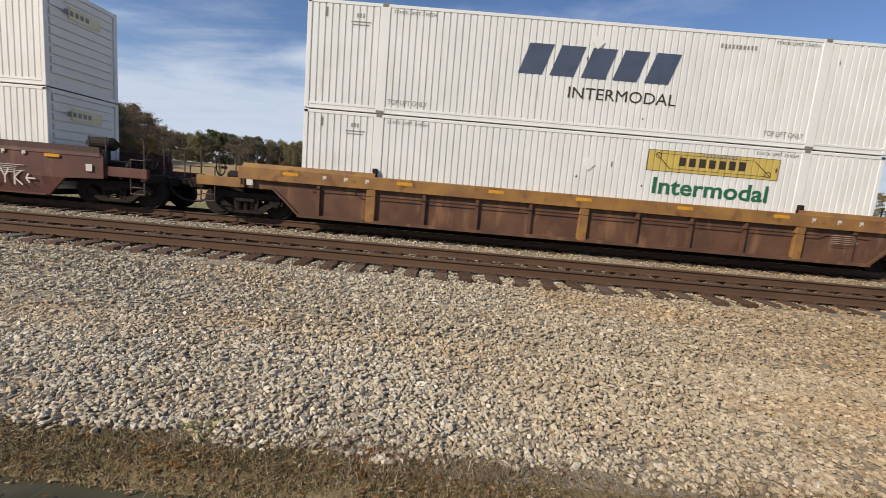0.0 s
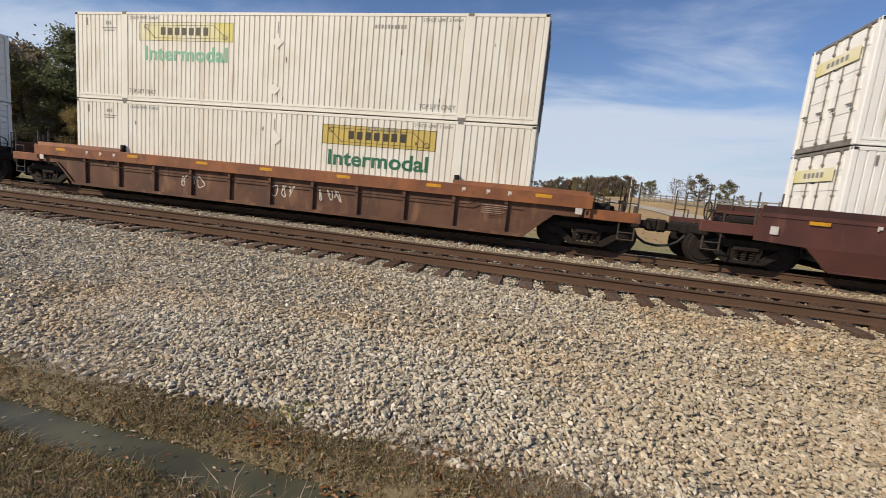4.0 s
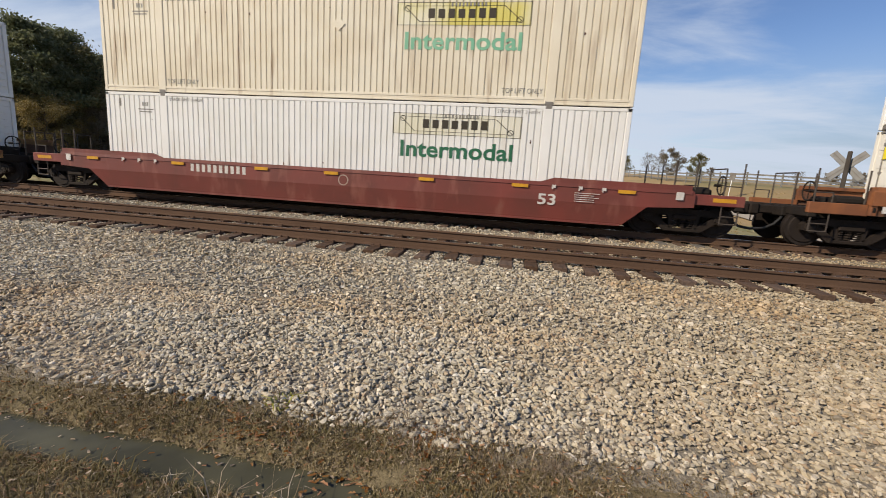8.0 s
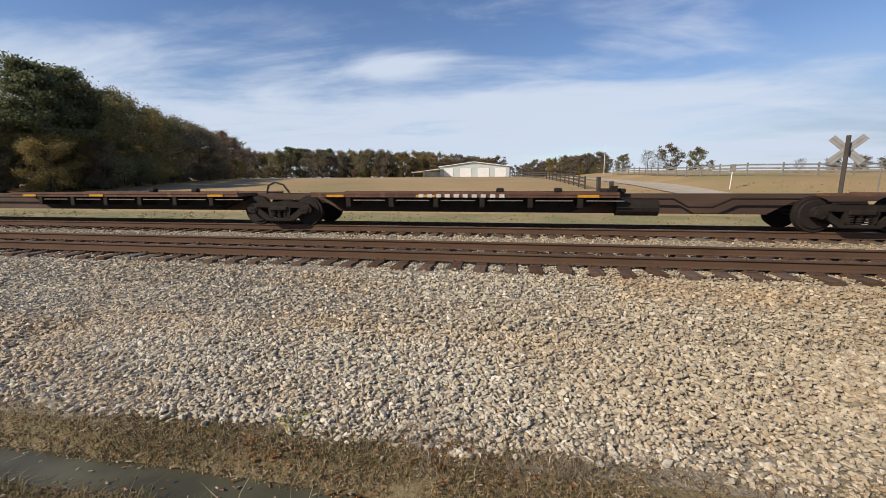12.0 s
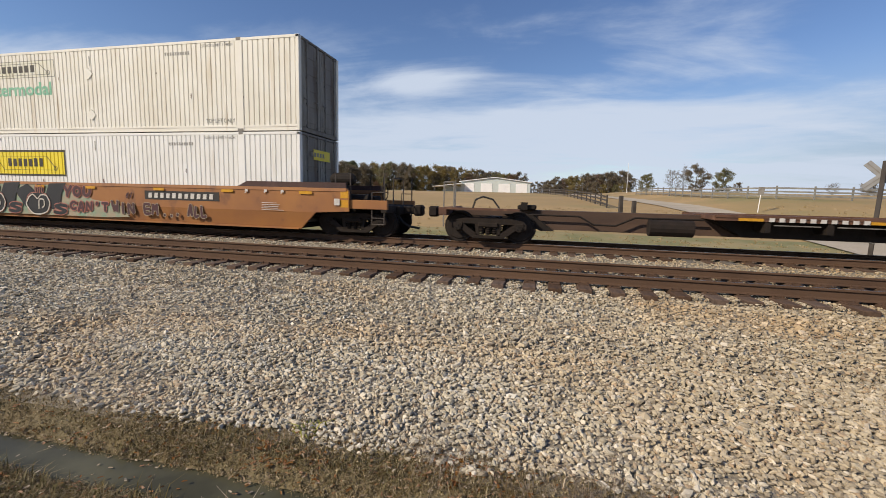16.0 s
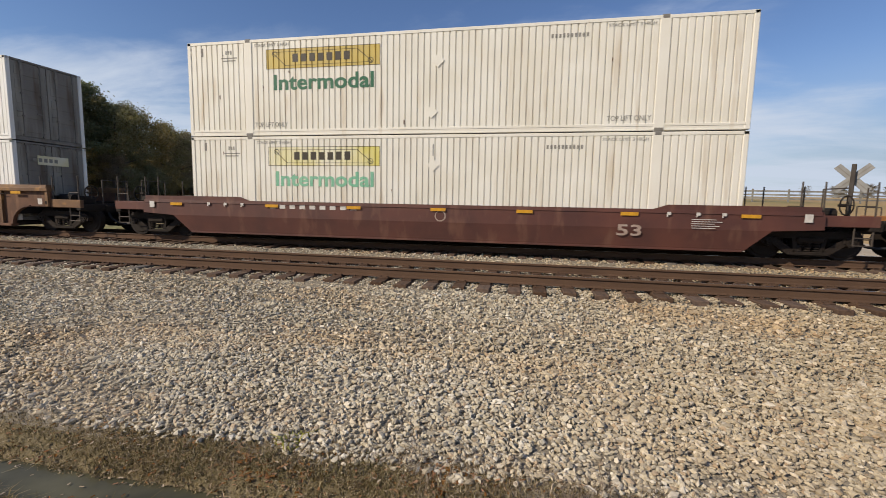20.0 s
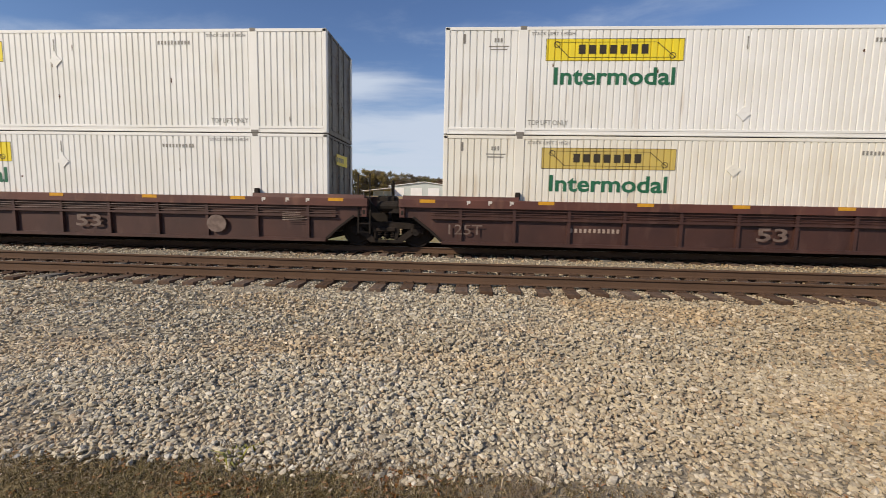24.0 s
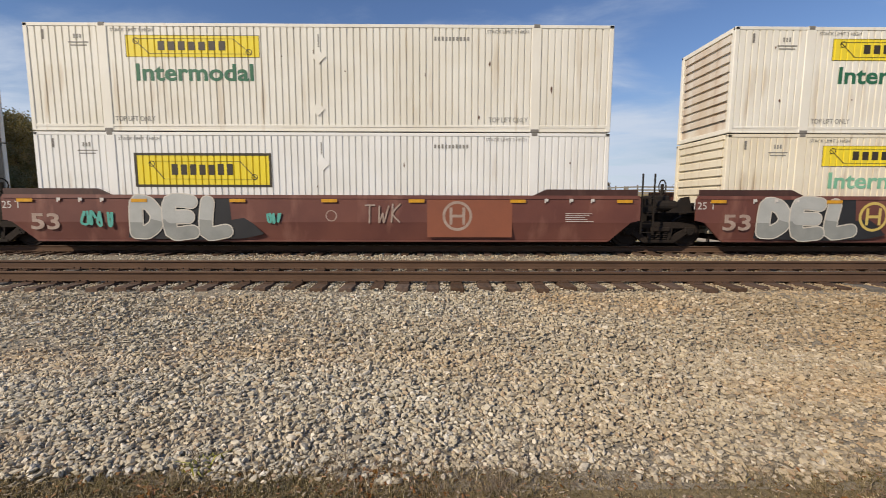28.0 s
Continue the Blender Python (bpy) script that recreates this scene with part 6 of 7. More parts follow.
# ---- empty spine car ----
def spine_unit(x_truck, span, deck_right, end_left, end_right, text):
    """One platform of the empty spine car, from its left truck at 0 to its right truck at span."""
    car = thing("spine_car", "empty rusty spine car platform with yellow edge marks", "railcar", "cars of the train")
    d0, d1 = (span - 10.2, span - 1.25) if deck_right else (1.25, 10.2)
    e0, e1 = (1.4 if end_left else 0.6), (1.4 if end_right else 0.6)
    part("spine", Geo().slab([(-e0, 0.99), (-e0, 0.80), (1.15, 0.78), (1.8, 0.42), (span - 1.8, 0.42), (span - 1.15, 0.78), (span + e1, 0.80), (span + e1, 0.99)], -0.34, 0.34), dusty_steel, car, "dusty brown centre beam")
    pair(("deck", d0, d1), "deck", lambda: Geo().bar([(-1.32, 0.90), (-0.3, 0.92), (-0.3, 1.02), (-1.32, 1.02)], d0, d1), rust_steel, car, "worn flat deck")
    pair(("edge", d0, d1), "deck_edge", lambda: Geo().bar([(-1.34, 0.98), (-1.28, 0.98), (-1.28, 1.045), (-1.34, 1.045)], d0, d1), rust_steel, car, "worn rusty deck edge")
    part("tub", Geo().slab([(d0 + 0.1, 0.90), (d0 + 0.9, 0.46), (d1 - 1.2, 0.46), (d1 - 0.1, 0.90)], -0.75, 0.75), dark_steel, car, "black underframe")
    for x in np.arange(d0 + 1.2, d1 - 0.8, 1.35):
        part("bracket", once("bracket", lambda: Geo().slab([(-0.07, 0.62), (0.07, 0.62), (0.07, 0.92), (-0.07, 0.92)], -1.30, -0.74).mesh("bracket", dark_steel)), dark_steel, car, m=pose(float(x), 0, 0))
        part("side_rail", once("side_rail", lambda: Geo().box(0.15, 1.15, -1.29, -1.27, 0.80, 0.825).mesh("side_rail", grime_steel)), grime_steel, car, "thin grey side rail", m=pose(float(x), 0, 0))
    lo, hi = (1.0, d0) if deck_right else (d1, span - 1.0)
    part("pipe", Geo().tube([(lo, -0.55, 0.86), (lo + 1.6, -0.55, 0.85), (lo + 2.0, -0.55, 0.62), (lo + 2.6, -0.55, 0.62), (lo + 3.1, -0.55, 0.86), (hi, -0.55, 0.86)], 0.03, 6), dark_steel, car, "bent brake pipe")
    part("hose", Geo().tube([(-0.5, -0.9, 1.0), (-0.42, -0.9, 1.26), (-0.2, -0.9, 1.36), (0.1, -0.9, 1.28), (0.3, -0.9, 1.02)], 0.03, 6), rubber, car, "black rubber hose looped over the truck")
    part("gusset", Geo().slab([(lo - 0.6, 0.86), (lo + 0.5, 0.40), (lo + 0.9, 0.40), (lo + 0.25, 0.86)], -0.72, 0.72), dark_steel, car)
    part("hitch", Geo().box(lo - 0.2, lo + 0.35, -0.5, 0.5, 1.0, 1.14, 0.03).box(lo - 0.1, lo + 0.1, -0.6, -0.5, 1.0, 1.22), dark_steel, car, "folded trailer hitch")
    for x in (d0 + 0.8, d0 + 3.6, d1 - 0.8):
        part("reflector", once("spine_refl", lambda: Geo().box(-0.28, 0.28, -1.345, -1.341, 0.905, 0.975).mesh("reflector", reflector)), reflector, car, m=pose(x, 0, 0))
    for x in (d1 - 3.2, d1 - 1.6):
        part("stop_block", once("stop", lambda: Geo().box(-0.11, 0.11, -1.3, -1.1, 1.04, 1.17, 0.03).mesh("stop_block", dark_steel)), dark_steel, car, m=pose(x, 0, 0))
    if text:
        part("stencil_line", bars(d0 + (3.4 if not deck_right else 1.2), d0 + (6.0 if not deck_right else 3.4), 0.90, 1.0, -1.345, 10, random.Random(4)), white_mark, car, "white number bars")
        x = d1 + 0.55 if not deck_right else d0 - 0.9
        part("air_tank", Geo().cyl((x - 0.55, -0.85, 0.62), (x + 0.55, -0.85, 0.62), 0.23, 14), truck_steel, car, "grey air tank")
    truck(car, 0.0)
    if end_right:
        truck(car, span)
    for flag, x, sg in ((end_left, 0.0, -1), (end_right, span, 1)):
        if flag:
            part("end_sill", Geo().box(x + sg * 1.2, x + sg * 1.45, -1.3, 1.3, 0.78, 1.02, 0.02).box(x - sg * 0.9, x + sg * 1.3, -1.3, -0.8, 0.96, 1.02), rust_steel, car)
            part("coupler", Geo().box(x + sg * 1.4, x + sg * 1.9, -0.13, 0.13, 0.74, 0.98, 0.03).box(x + sg * 1.75, x + sg * 2.05, -0.2, 0.2, 0.68, 1.02, 0.05), truck_steel, car)
            part("handrail", Geo().tube([(x + sg * 1.3, -1.28, 0.45), (x + sg * 1.3, -1.28, 1.75), (x + sg * 1.0, -1.28, 1.75), (x + sg * 1.0, -1.28, 1.0)], 0.02, 6).tube([(x + sg * 1.3, 0.4, 1.0), (x + sg * 1.3, 0.4, 1.9)], 0.02, 6), grime_steel, car, "thin steel handrail")
    CARS.append((car, x_truck))
    return car


SA = -213.71
spine_unit(SA - 16.05, 16.05, False, False, True, True)
for k in (1, 2, 3):
    spine_unit(SA - 16.05 - 17.25 * k, 17.25, True, False, False, False)
spine_unit(SA - 32.10 - 51.75, 16.05, True, True, False, True)


# ---- end panels of the orange cars, and of the maroon ones ----
for k in (10, 11, 12):
    if k != 12:
        panel = part("end_panel", Geo().box(-0.88, -0.30, -1.506, -1.501, 0.78, 1.47), black_mark, FLEET[k], "black end panel")
        part("lettering", letters("125 T", 0.17, 0.50, white_mark), white_mark, panel, "white stencilled weight mark", m=pose(-0.86, -1.508, 1.24))
    part("safety_patch", Geo().slab([(-0.38, 1.12), (-0.12, 1.12), (0.22, 1.12), (0.22, 1.44), (-0.12, 1.44), (-0.12, 1.20), (-0.38, 1.20)] if k != 12 else [(-1.5, 1.14), (-1.1, 1.14), (-1.1, 1.44), (-1.5, 1.44)], -1.512, -1.508), reflector, FLEET[k], "amber safety patch")
    b = 0.88 if k != 10 else 1.75
    for z in (1.20, 0.92):
        part("safety_patch", Geo().box(CL + b - 0.28, CL + b - 0.02, -1.506, -1.502, z, z + 0.22), reflector, FLEET[k], "amber safety patch")


# ---- field, lane, fences, farm building ----
bark = mat("grey_brown_bark", (0.085, 0.065, 0.05), 0.95, second=(0.05, 0.04, 0.03), scale=2, stretch=(3, 3, 0.4), bump=0.5, bump_scale=12)
# leaf colours are lightened so that they carry the haze over distant trees
leaf_pine = mat("hazy_pine_needles", (0.155, 0.180, 0.092), 0.8, second=(0.19, 0.195, 0.10), scale=0.5, island=0.3, bump=0.0, spec=0.2)
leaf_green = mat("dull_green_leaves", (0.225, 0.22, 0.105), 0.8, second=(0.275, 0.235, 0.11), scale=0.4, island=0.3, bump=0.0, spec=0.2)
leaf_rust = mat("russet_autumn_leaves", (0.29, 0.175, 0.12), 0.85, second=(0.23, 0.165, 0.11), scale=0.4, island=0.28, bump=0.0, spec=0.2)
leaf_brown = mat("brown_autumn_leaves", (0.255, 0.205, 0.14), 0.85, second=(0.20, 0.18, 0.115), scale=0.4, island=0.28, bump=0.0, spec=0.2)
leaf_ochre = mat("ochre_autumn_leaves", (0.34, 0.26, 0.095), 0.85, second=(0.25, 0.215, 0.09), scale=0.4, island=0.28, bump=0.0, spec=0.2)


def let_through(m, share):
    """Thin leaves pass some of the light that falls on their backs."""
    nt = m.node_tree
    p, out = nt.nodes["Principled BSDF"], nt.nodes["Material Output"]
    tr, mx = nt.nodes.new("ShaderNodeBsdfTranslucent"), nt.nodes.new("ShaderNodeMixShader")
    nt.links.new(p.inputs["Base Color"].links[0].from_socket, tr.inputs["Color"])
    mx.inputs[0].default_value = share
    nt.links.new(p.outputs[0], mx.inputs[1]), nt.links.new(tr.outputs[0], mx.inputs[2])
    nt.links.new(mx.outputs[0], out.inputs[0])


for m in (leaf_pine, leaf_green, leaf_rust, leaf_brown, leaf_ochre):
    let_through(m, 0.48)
fence_wood = mat("dark_fence_boards", (0.050, 0.042, 0.036), 0.9, second=(0.09, 0.08, 0.07), scale=2, bump=0.3)
grey_wood = mat("silvered_fence_boards", (0.24, 0.235, 0.21), 0.9, second=(0.11, 0.105, 0.10), scale=2, bump=0.3)
lane_mat = mat("pale_gravel_lane", (0.46, 0.40, 0.31), 0.95, second=(0.36, 0.31, 0.23), scale=0.6, fine=14, fine_amount=0.3, bump=0.5, bump_scale=20)
siding = mat("pale_green_metal_siding", (0.52, 0.57, 0.55), 0.5, second=(0.46, 0.51, 0.49), scale=0.5, bump=0.05)
white_metal = mat("white_sheet_metal", (0.80, 0.80, 0.79), 0.45, second=(0.74, 0.74, 0.73), scale=0.6, bump=0.03)
sign_grey = mat("grey_sign_board", (0.27, 0.27, 0.265), 0.7, second=(0.19, 0.19, 0.185), scale=4, bump=0.1)


def strip(name, line, width, material, label, category, lift):
    g = Geo()
    pts = []
    for (xa, ya), (xb, yb) in zip(line, line[1:]):
        n = max(2, int(math.hypot(xb - xa, yb - ya) / 2.0))
        pts += [(xa + (xb - xa) * k / n, ya + (yb - ya) * k / n) for k in range(n)]
    pts.append(line[-1])
    vs = []
    for i, (x, y) in enumerate(pts):
        a, b = pts[max(i - 1, 0)], pts[min(i + 1, len(pts) - 1)]
        ln = math.hypot(b[0] - a[0], b[1] - a[1])
        nx, ny = -(b[1] - a[1]) / ln, (b[0] - a[0]) / ln
        for k in (-1, -0.33, 0.33, 1):
            px, py = x + nx * width / 2 * k, y + ny * width / 2 * k
            vs.append((px, py, ground_z(px, py) + lift))
    fs = [(4 * i + k, 4 * i + 4 + k, 4 * i + 5 + k, 4 * i + 1 + k) for i in range(len(pts) - 1) for k in range(3)]
    g.add(vs, fs)
    tagged(new(name, g.mesh(name, material)), label, category, kind="structure")


strip("road", [(15.4, 16.6), (15.4, 24), (15.2, 36), (15.0, 52), (13.5, 72), (9.5, 95), (3.0, 118), (-6, 136)], 4.0, lane_mat, "pale gravel lane that leads from the crossing to the farm", "road", 0.07)


def fence(name, line, gap, height, material, label, rails=(0.35, 0.75, 1.12)):
    top = thing(name, label, "fence")
    pts, left = [], 0.0
    for (xa, ya), (xb, yb) in zip(line, line[1:]):
        ln = math.hypot(xb - xa, yb - ya)
        d = left
        while d < ln:
            pts.append((xa + (xb - xa) * d / ln, ya + (yb - ya) * d / ln))
            d += gap
        left = d - ln
    post = Geo().box(-0.07, 0.07, -0.07, 0.07, -0.3, height, 0.012).mesh("post", material)
    rng = random.Random(len(pts))
    for x, y in pts:
        part("post", post, material, top, m=pose(x, y, ground_z(x, y), rng.uniform(-2, 2), rng.uniform(-2, 2), rng.uniform(-10, 10)))
    for (xa, ya), (xb, yb) in zip(pts, pts[1:]):
        za, zb = ground_z(xa, ya), ground_z(xb, yb)
        for h in rails:
            a, b = Vector((xa, ya - 0.08, za + h)), Vector((xb, yb - 0.08, zb + h))
            q = (b - a).normalized()
            side = Vector((-q.y, q.x, 0)) * 0.02
            up = Vector((0, 0, 0.085))
            vs = [p + i * side + j * up for p in (a, b) for i in (-1, 1) for j in (-1, 1)]
            part("rail", Geo().add(vs, [(0, 1, 3, 2), (4, 6, 7, 5), (0, 4, 5, 1), (2, 3, 7, 6), (0, 2, 6, 4), (1, 5, 7, 3)]), material, top)
    return top


fence("board_fence", [(-3.0, 132), (1.5, 104), (4.6, 78), (6.0, 60), (6.6, 46)], 3.6, 1.35, fence_wood, "dark wooden three-board fence along the lane")
fence("board_fence", [(18.5, 92), (19.6, 80), (20.0, 68), (20.8, 58), (22.5, 52), (27.0, 49.5), (33.0, 49), (42.0, 50), (56, 54), (75, 60)], 3.0, 1.35, grey_wood, "silvered wooden three-board fence on the grassy rise")
for k, (x, y) in enumerate(((6.2, 36.0), (7.1, 35.6))):
    ob = new("gate_post", Geo().box(-0.14, 0.14, -0.14, 0.14, -0.3, 1.65 - 0.35 * k, 0.02).mesh("gate_post", fence_wood))
    ob.matrix_basis = pose(x, y, ground_z(x, y), 1, -1.5, 12)
    tagged(ob, "thick dark wooden gate post beside the lane", "post", "gate posts")


def barn():
    x0, x1, y0, y1 = -28.2, -3.9, 149.0, 165.0
    z = ground_z(-16, 149) - 0.2
    top = thing("farm_building", "pale green metal farm building with white doors and roof", "building", m=pose(0, 0, z))
    xm = (x0 + x1) / 2
    g = Geo().slab([(x0, 0), (x1, 0), (x1, 3.7), (xm, 5.1), (x0, 3.7)], y0, y0 + 0.2)
    part("wall", g, siding, top)
    part("wall", Geo().box(x0, x0 + 0.2, y0 + 0.2, y1, 0, 3.7), siding, top)
    part("wall", Geo().box(x1 - 0.2, x1, y0 + 0.2, y1, 0, 3.7), siding, top)
    part("wall", Geo().slab([(x0 + 0.2, 0), (x1 - 0.2, 0), (x1 - 0.2, 3.6), (xm, 5.0), (x0 + 0.2, 3.6)], y1 - 0.2, y1), siding, top)
    for a, b in ((x0 - 0.6, xm), (xm, x1 + 0.6)):
        za, zb = (3.62, 5.22) if b == xm else (5.22, 3.62)
        part("roof", Geo().slab([(a, za), (b, zb), (b, zb + 0.22), (a, za + 0.22)], y0 - 0.5, y1 + 0.4), white_metal, top, "white sheet metal roof")
    for a, b in ((x0 + 1.4, x0 + 4.8), (x0 + 7.2, x0 + 11.2), (x0 + 13.4, x0 + 17.4), (x0 + 19.4, x0 + 23.2)):
        prof = []
        for k in range(6):
            prof += [(y0 - 0.08, 0.08 + k * 0.52), (y0 - 0.10, 0.12 + k * 0.52), (y0 - 0.10, 0.56 + k * 0.52)]
        d = Geo().bar(prof + [(y0 - 0.002, 3.18), (y0 - 0.002, 0.08)], a, b)
        part("roller_door", d, white_metal, top, "closed white roller door")
    lean = part("lean_to_roof", Geo().slab([(x0 - 9.5, 1.7), (x0 + 1.0, 2.9), (x0 + 1.0, 3.05), (x0 - 9.5, 1.85)], y0 - 3.5, y0 + 4), white_metal, top, "white lean-to roof")
    part("lean_to_wall", Geo().box(x0 - 6.5, x0 - 0.1, y0 + 1.0, y0 + 3.5, 0, 2.0), siding, top)
    for x in (x0 - 9.0, x0 - 5.0, x0 - 2.0):
        part("lean_to_post", Geo().box(x, x + 0.18, y0 - 3.2, y0 - 3.0, 0, 1.9), grey_wood, top)


barn()


def crossbuck():
    x, y = 10.85, 16.9
    top = thing("crossing_sign", "grey crossbuck sign on a dark wooden post", "sign", m=pose(x, y, ground_z(x, y), 0, 0.8, -33))
    part("post", Geo().box(-0.065, 0.065, -0.065, 0.065, -0.3, 3.72, 0.02), fence_wood, top, "dark wooden post")
    for a in (-45, 45):
        b = part("board", Geo().box(-0.61, 0.61, 0.07 if a < 0 else 0.10, 0.095 if a < 0 else 0.125, -0.115, 0.115, 0.006), sign_grey, top, "grey crossing board", m=pose(0, 0, 3.24, 0, a, 0))
        part("board_edge", Geo().box(-0.59, 0.59, 0.066 if a < 0 else 0.096, 0.0695 if a < 0 else 0.0995, -0.012, 0.012), grime_steel, b)
    part("marker", Geo().box(-0.08, 0.08, -0.085, -0.067, 1.0, 1.16, 0.01), sign_grey, top, "small pale marker plate")


crossbuck()


def road_sign():
    x, y = 18.3, 41.8
    top = thing("road_sign", "small grey-backed sign on a thin pale post by the lane", "sign", m=pose(x, y, ground_z(x, y), 0, 3, -20))
    part("post", Geo().box(-0.03, 0.03, -0.03, 0.03, -0.2, 2.15), white_metal, top)
    part("plate", Geo().box(-0.22, 0.22, -0.05, -0.035, 1.55, 2.2, 0.01), grime_steel, top, "grey back of the sign plate")


road_sign()


def flagpole():
    x, y = 20.5, 113.0
    top = thing("flagpole", "thin white flagpole in the farm yard", "pole", m=pose(x, y, ground_z(x, y)))
    part("pole", Geo().cyl((0, 0, -0.2), (0, 0, 7.0), 0.07, 8, 0.04), white_metal, top)
    part("finial", Geo().cyl((0, 0, 7.0), (0, 0, 7.2), 0.09, 8, 0.02), white_metal, top)


flagpole()


# ---- trees ----
def tree_mesh(kind, h, w, seed, far=False):
    """Trunk with limbs, and a crown of many small leaf clumps. kind: pine, broad or bare."""
    rng = random.Random(seed)
    trunk, tips = Geo(), []
    base = {"pine": 0.42, "broad": 0.03 if far else 0.06, "bare": 0.22}[kind]
    lean = rng.uniform(-0.03, 0.03)
    steps = 7
    axis = [Vector((lean * h * k / steps + rng.uniform(-0.12, 0.12), rng.uniform(-0.12, 0.12), h * 0.94 * k / steps)) for k in range(steps + 1)]
    axis[0] = Vector((0, 0, -0.4))
    r0 = 0.022 * h
    for k in range(steps):
        trunk.cyl(axis[k], axis[k + 1], r0 * (1 - k / (steps + 0.6)), 5 if far else 8, r0 * (1 - (k + 1) / (steps + 0.6)))
    limbs = 21 if kind != "bare" else 24
    for i in range(limbs):
        u = base + (0.97 - base) * (i + rng.random()) / limbs
        k = min(int(u * steps / 0.94), steps - 1)
        p = axis[k].lerp(axis[k + 1], min(1.0, max(0.0, u * steps / 0.94 - k)))
        env = (1 - u) ** 0.6 * 1.15 if kind == "pine" else max(0.25, math.sin(math.pi * min(0.97, u * 0.86 + 0.10))) ** 0.7
        ln = w * 0.5 * env * rng.uniform(0.7, 1.15) + 0.3
        a = i * 2.4 + rng.uniform(-0.5, 0.5)
        rise = rng.uniform(0.05, 0.35) if kind == "pine" else rng.uniform(0.1, 0.3 + 0.6 * u)
        q = p + Vector((math.cos(a), math.sin(a), rise)) * ln
        mid = p.lerp(q, 0.5) + Vector((0, 0, -0.06 * ln))
        trunk.cyl(p, mid, 0.010 * h * (1 - u * 0.7), 3 if far else 5, 0.006 * h * (1 - u * 0.7))
        trunk.cyl(mid, q, 0.006 * h * (1 - u * 0.7), 3 if far else 5, 0.002 * h)
        tips += [mid.lerp(q, f) for f in (0.15, 0.6, 1.0)]
        for _ in range(2 if kind != "bare" else 5):
            e = mid.lerp(q, rng.random()) + Vector((rng.uniform(-1, 1), rng.uniform(-1, 1), rng.uniform(-0.2, 1))) * ln * 0.38
            trunk.cyl(mid.lerp(q, 0.5), e, 0.003 * h, 3, 0.001 * h)
            tips.append(e)
    tips.append(axis[-1])
    nrm = np.random.default_rng(seed)
    tips = np.array([tuple(t) for t in tips])
    per = {"pine": 170, "broad": 190, "bare": 12}[kind]
    spread = {"pine": 0.040 * h, "broad": 0.047 * h, "bare": 0.04 * h}[kind]
    if far:
        per = {"pine": 44, "broad": 52, "bare": 4}[kind]
    c = np.repeat(tips, per, 0) + nrm.normal(0, 1, (len(tips) * per, 3)) * np.array([spread, spread, spread * (0.5 if kind == "pine" else 0.75)])
    c = c[c[:, 2] > h * (0.015 if kind != "pine" else 0.25)]
    size = h * (0.020 if far else 0.0105)
    d1 = nrm.normal(0, 1, c.shape)
    d1 /= np.linalg.norm(d1, axis=1)[:, None]
    d2 = np.cross(d1, nrm.normal(0, 1, c.shape))
    d2 /= np.linalg.norm(d2, axis=1)[:, None]
    s = size * nrm.uniform(0.6, 1.4, (len(c), 1))
    v = np.stack([c - d1 * s, c + d2 * s * 0.55, c + d1 * s, c - d2 * s * 0.55], 1).reshape(-1, 3)
    f = np.arange(len(v)).reshape(-1, 4)
    crown = bpy.data.meshes.new("crown")
    crown.from_pydata(v.tolist(), [], f.tolist())
    return trunk.mesh("trunk", bark), crown


TREE_KINDS = {}
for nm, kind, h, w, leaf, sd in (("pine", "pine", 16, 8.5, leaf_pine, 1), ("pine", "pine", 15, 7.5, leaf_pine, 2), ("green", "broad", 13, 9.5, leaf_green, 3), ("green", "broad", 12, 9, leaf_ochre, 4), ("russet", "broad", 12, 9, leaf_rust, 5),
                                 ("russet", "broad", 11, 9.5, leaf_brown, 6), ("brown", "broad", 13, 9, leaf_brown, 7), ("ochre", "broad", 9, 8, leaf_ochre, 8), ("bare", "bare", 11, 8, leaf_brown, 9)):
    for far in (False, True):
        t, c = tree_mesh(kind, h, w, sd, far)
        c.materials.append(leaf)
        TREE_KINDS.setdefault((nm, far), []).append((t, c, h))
TREE_LABEL = {"pine": "tall dark green pine tree", "green": "broad tree with dull green and ochre leaves", "russet": "broad tree with russet autumn leaves", "brown": "broad tree with brown autumn leaves", "ochre": "low tree with ochre autumn leaves", "bare": "nearly bare tree with thin brown twigs"}


def tree(kind, x, y, height, rng, group, far=True):
    t, c, h = rng.choice(TREE_KINDS[kind, far])
    k = height / h
    top = thing("tree", TREE_LABEL[kind], "tree", group)
    top.matrix_basis = pose(x, y, ground_z(x, y) - 0.1, 0, 0, rng.uniform(0, 360)) @ Matrix.Diagonal((k * rng.uniform(0.9, 1.15), k * rng.uniform(0.9, 1.15), k, 1))
    part("trunk", t, bark, top)
    part("crown", c, None, top)


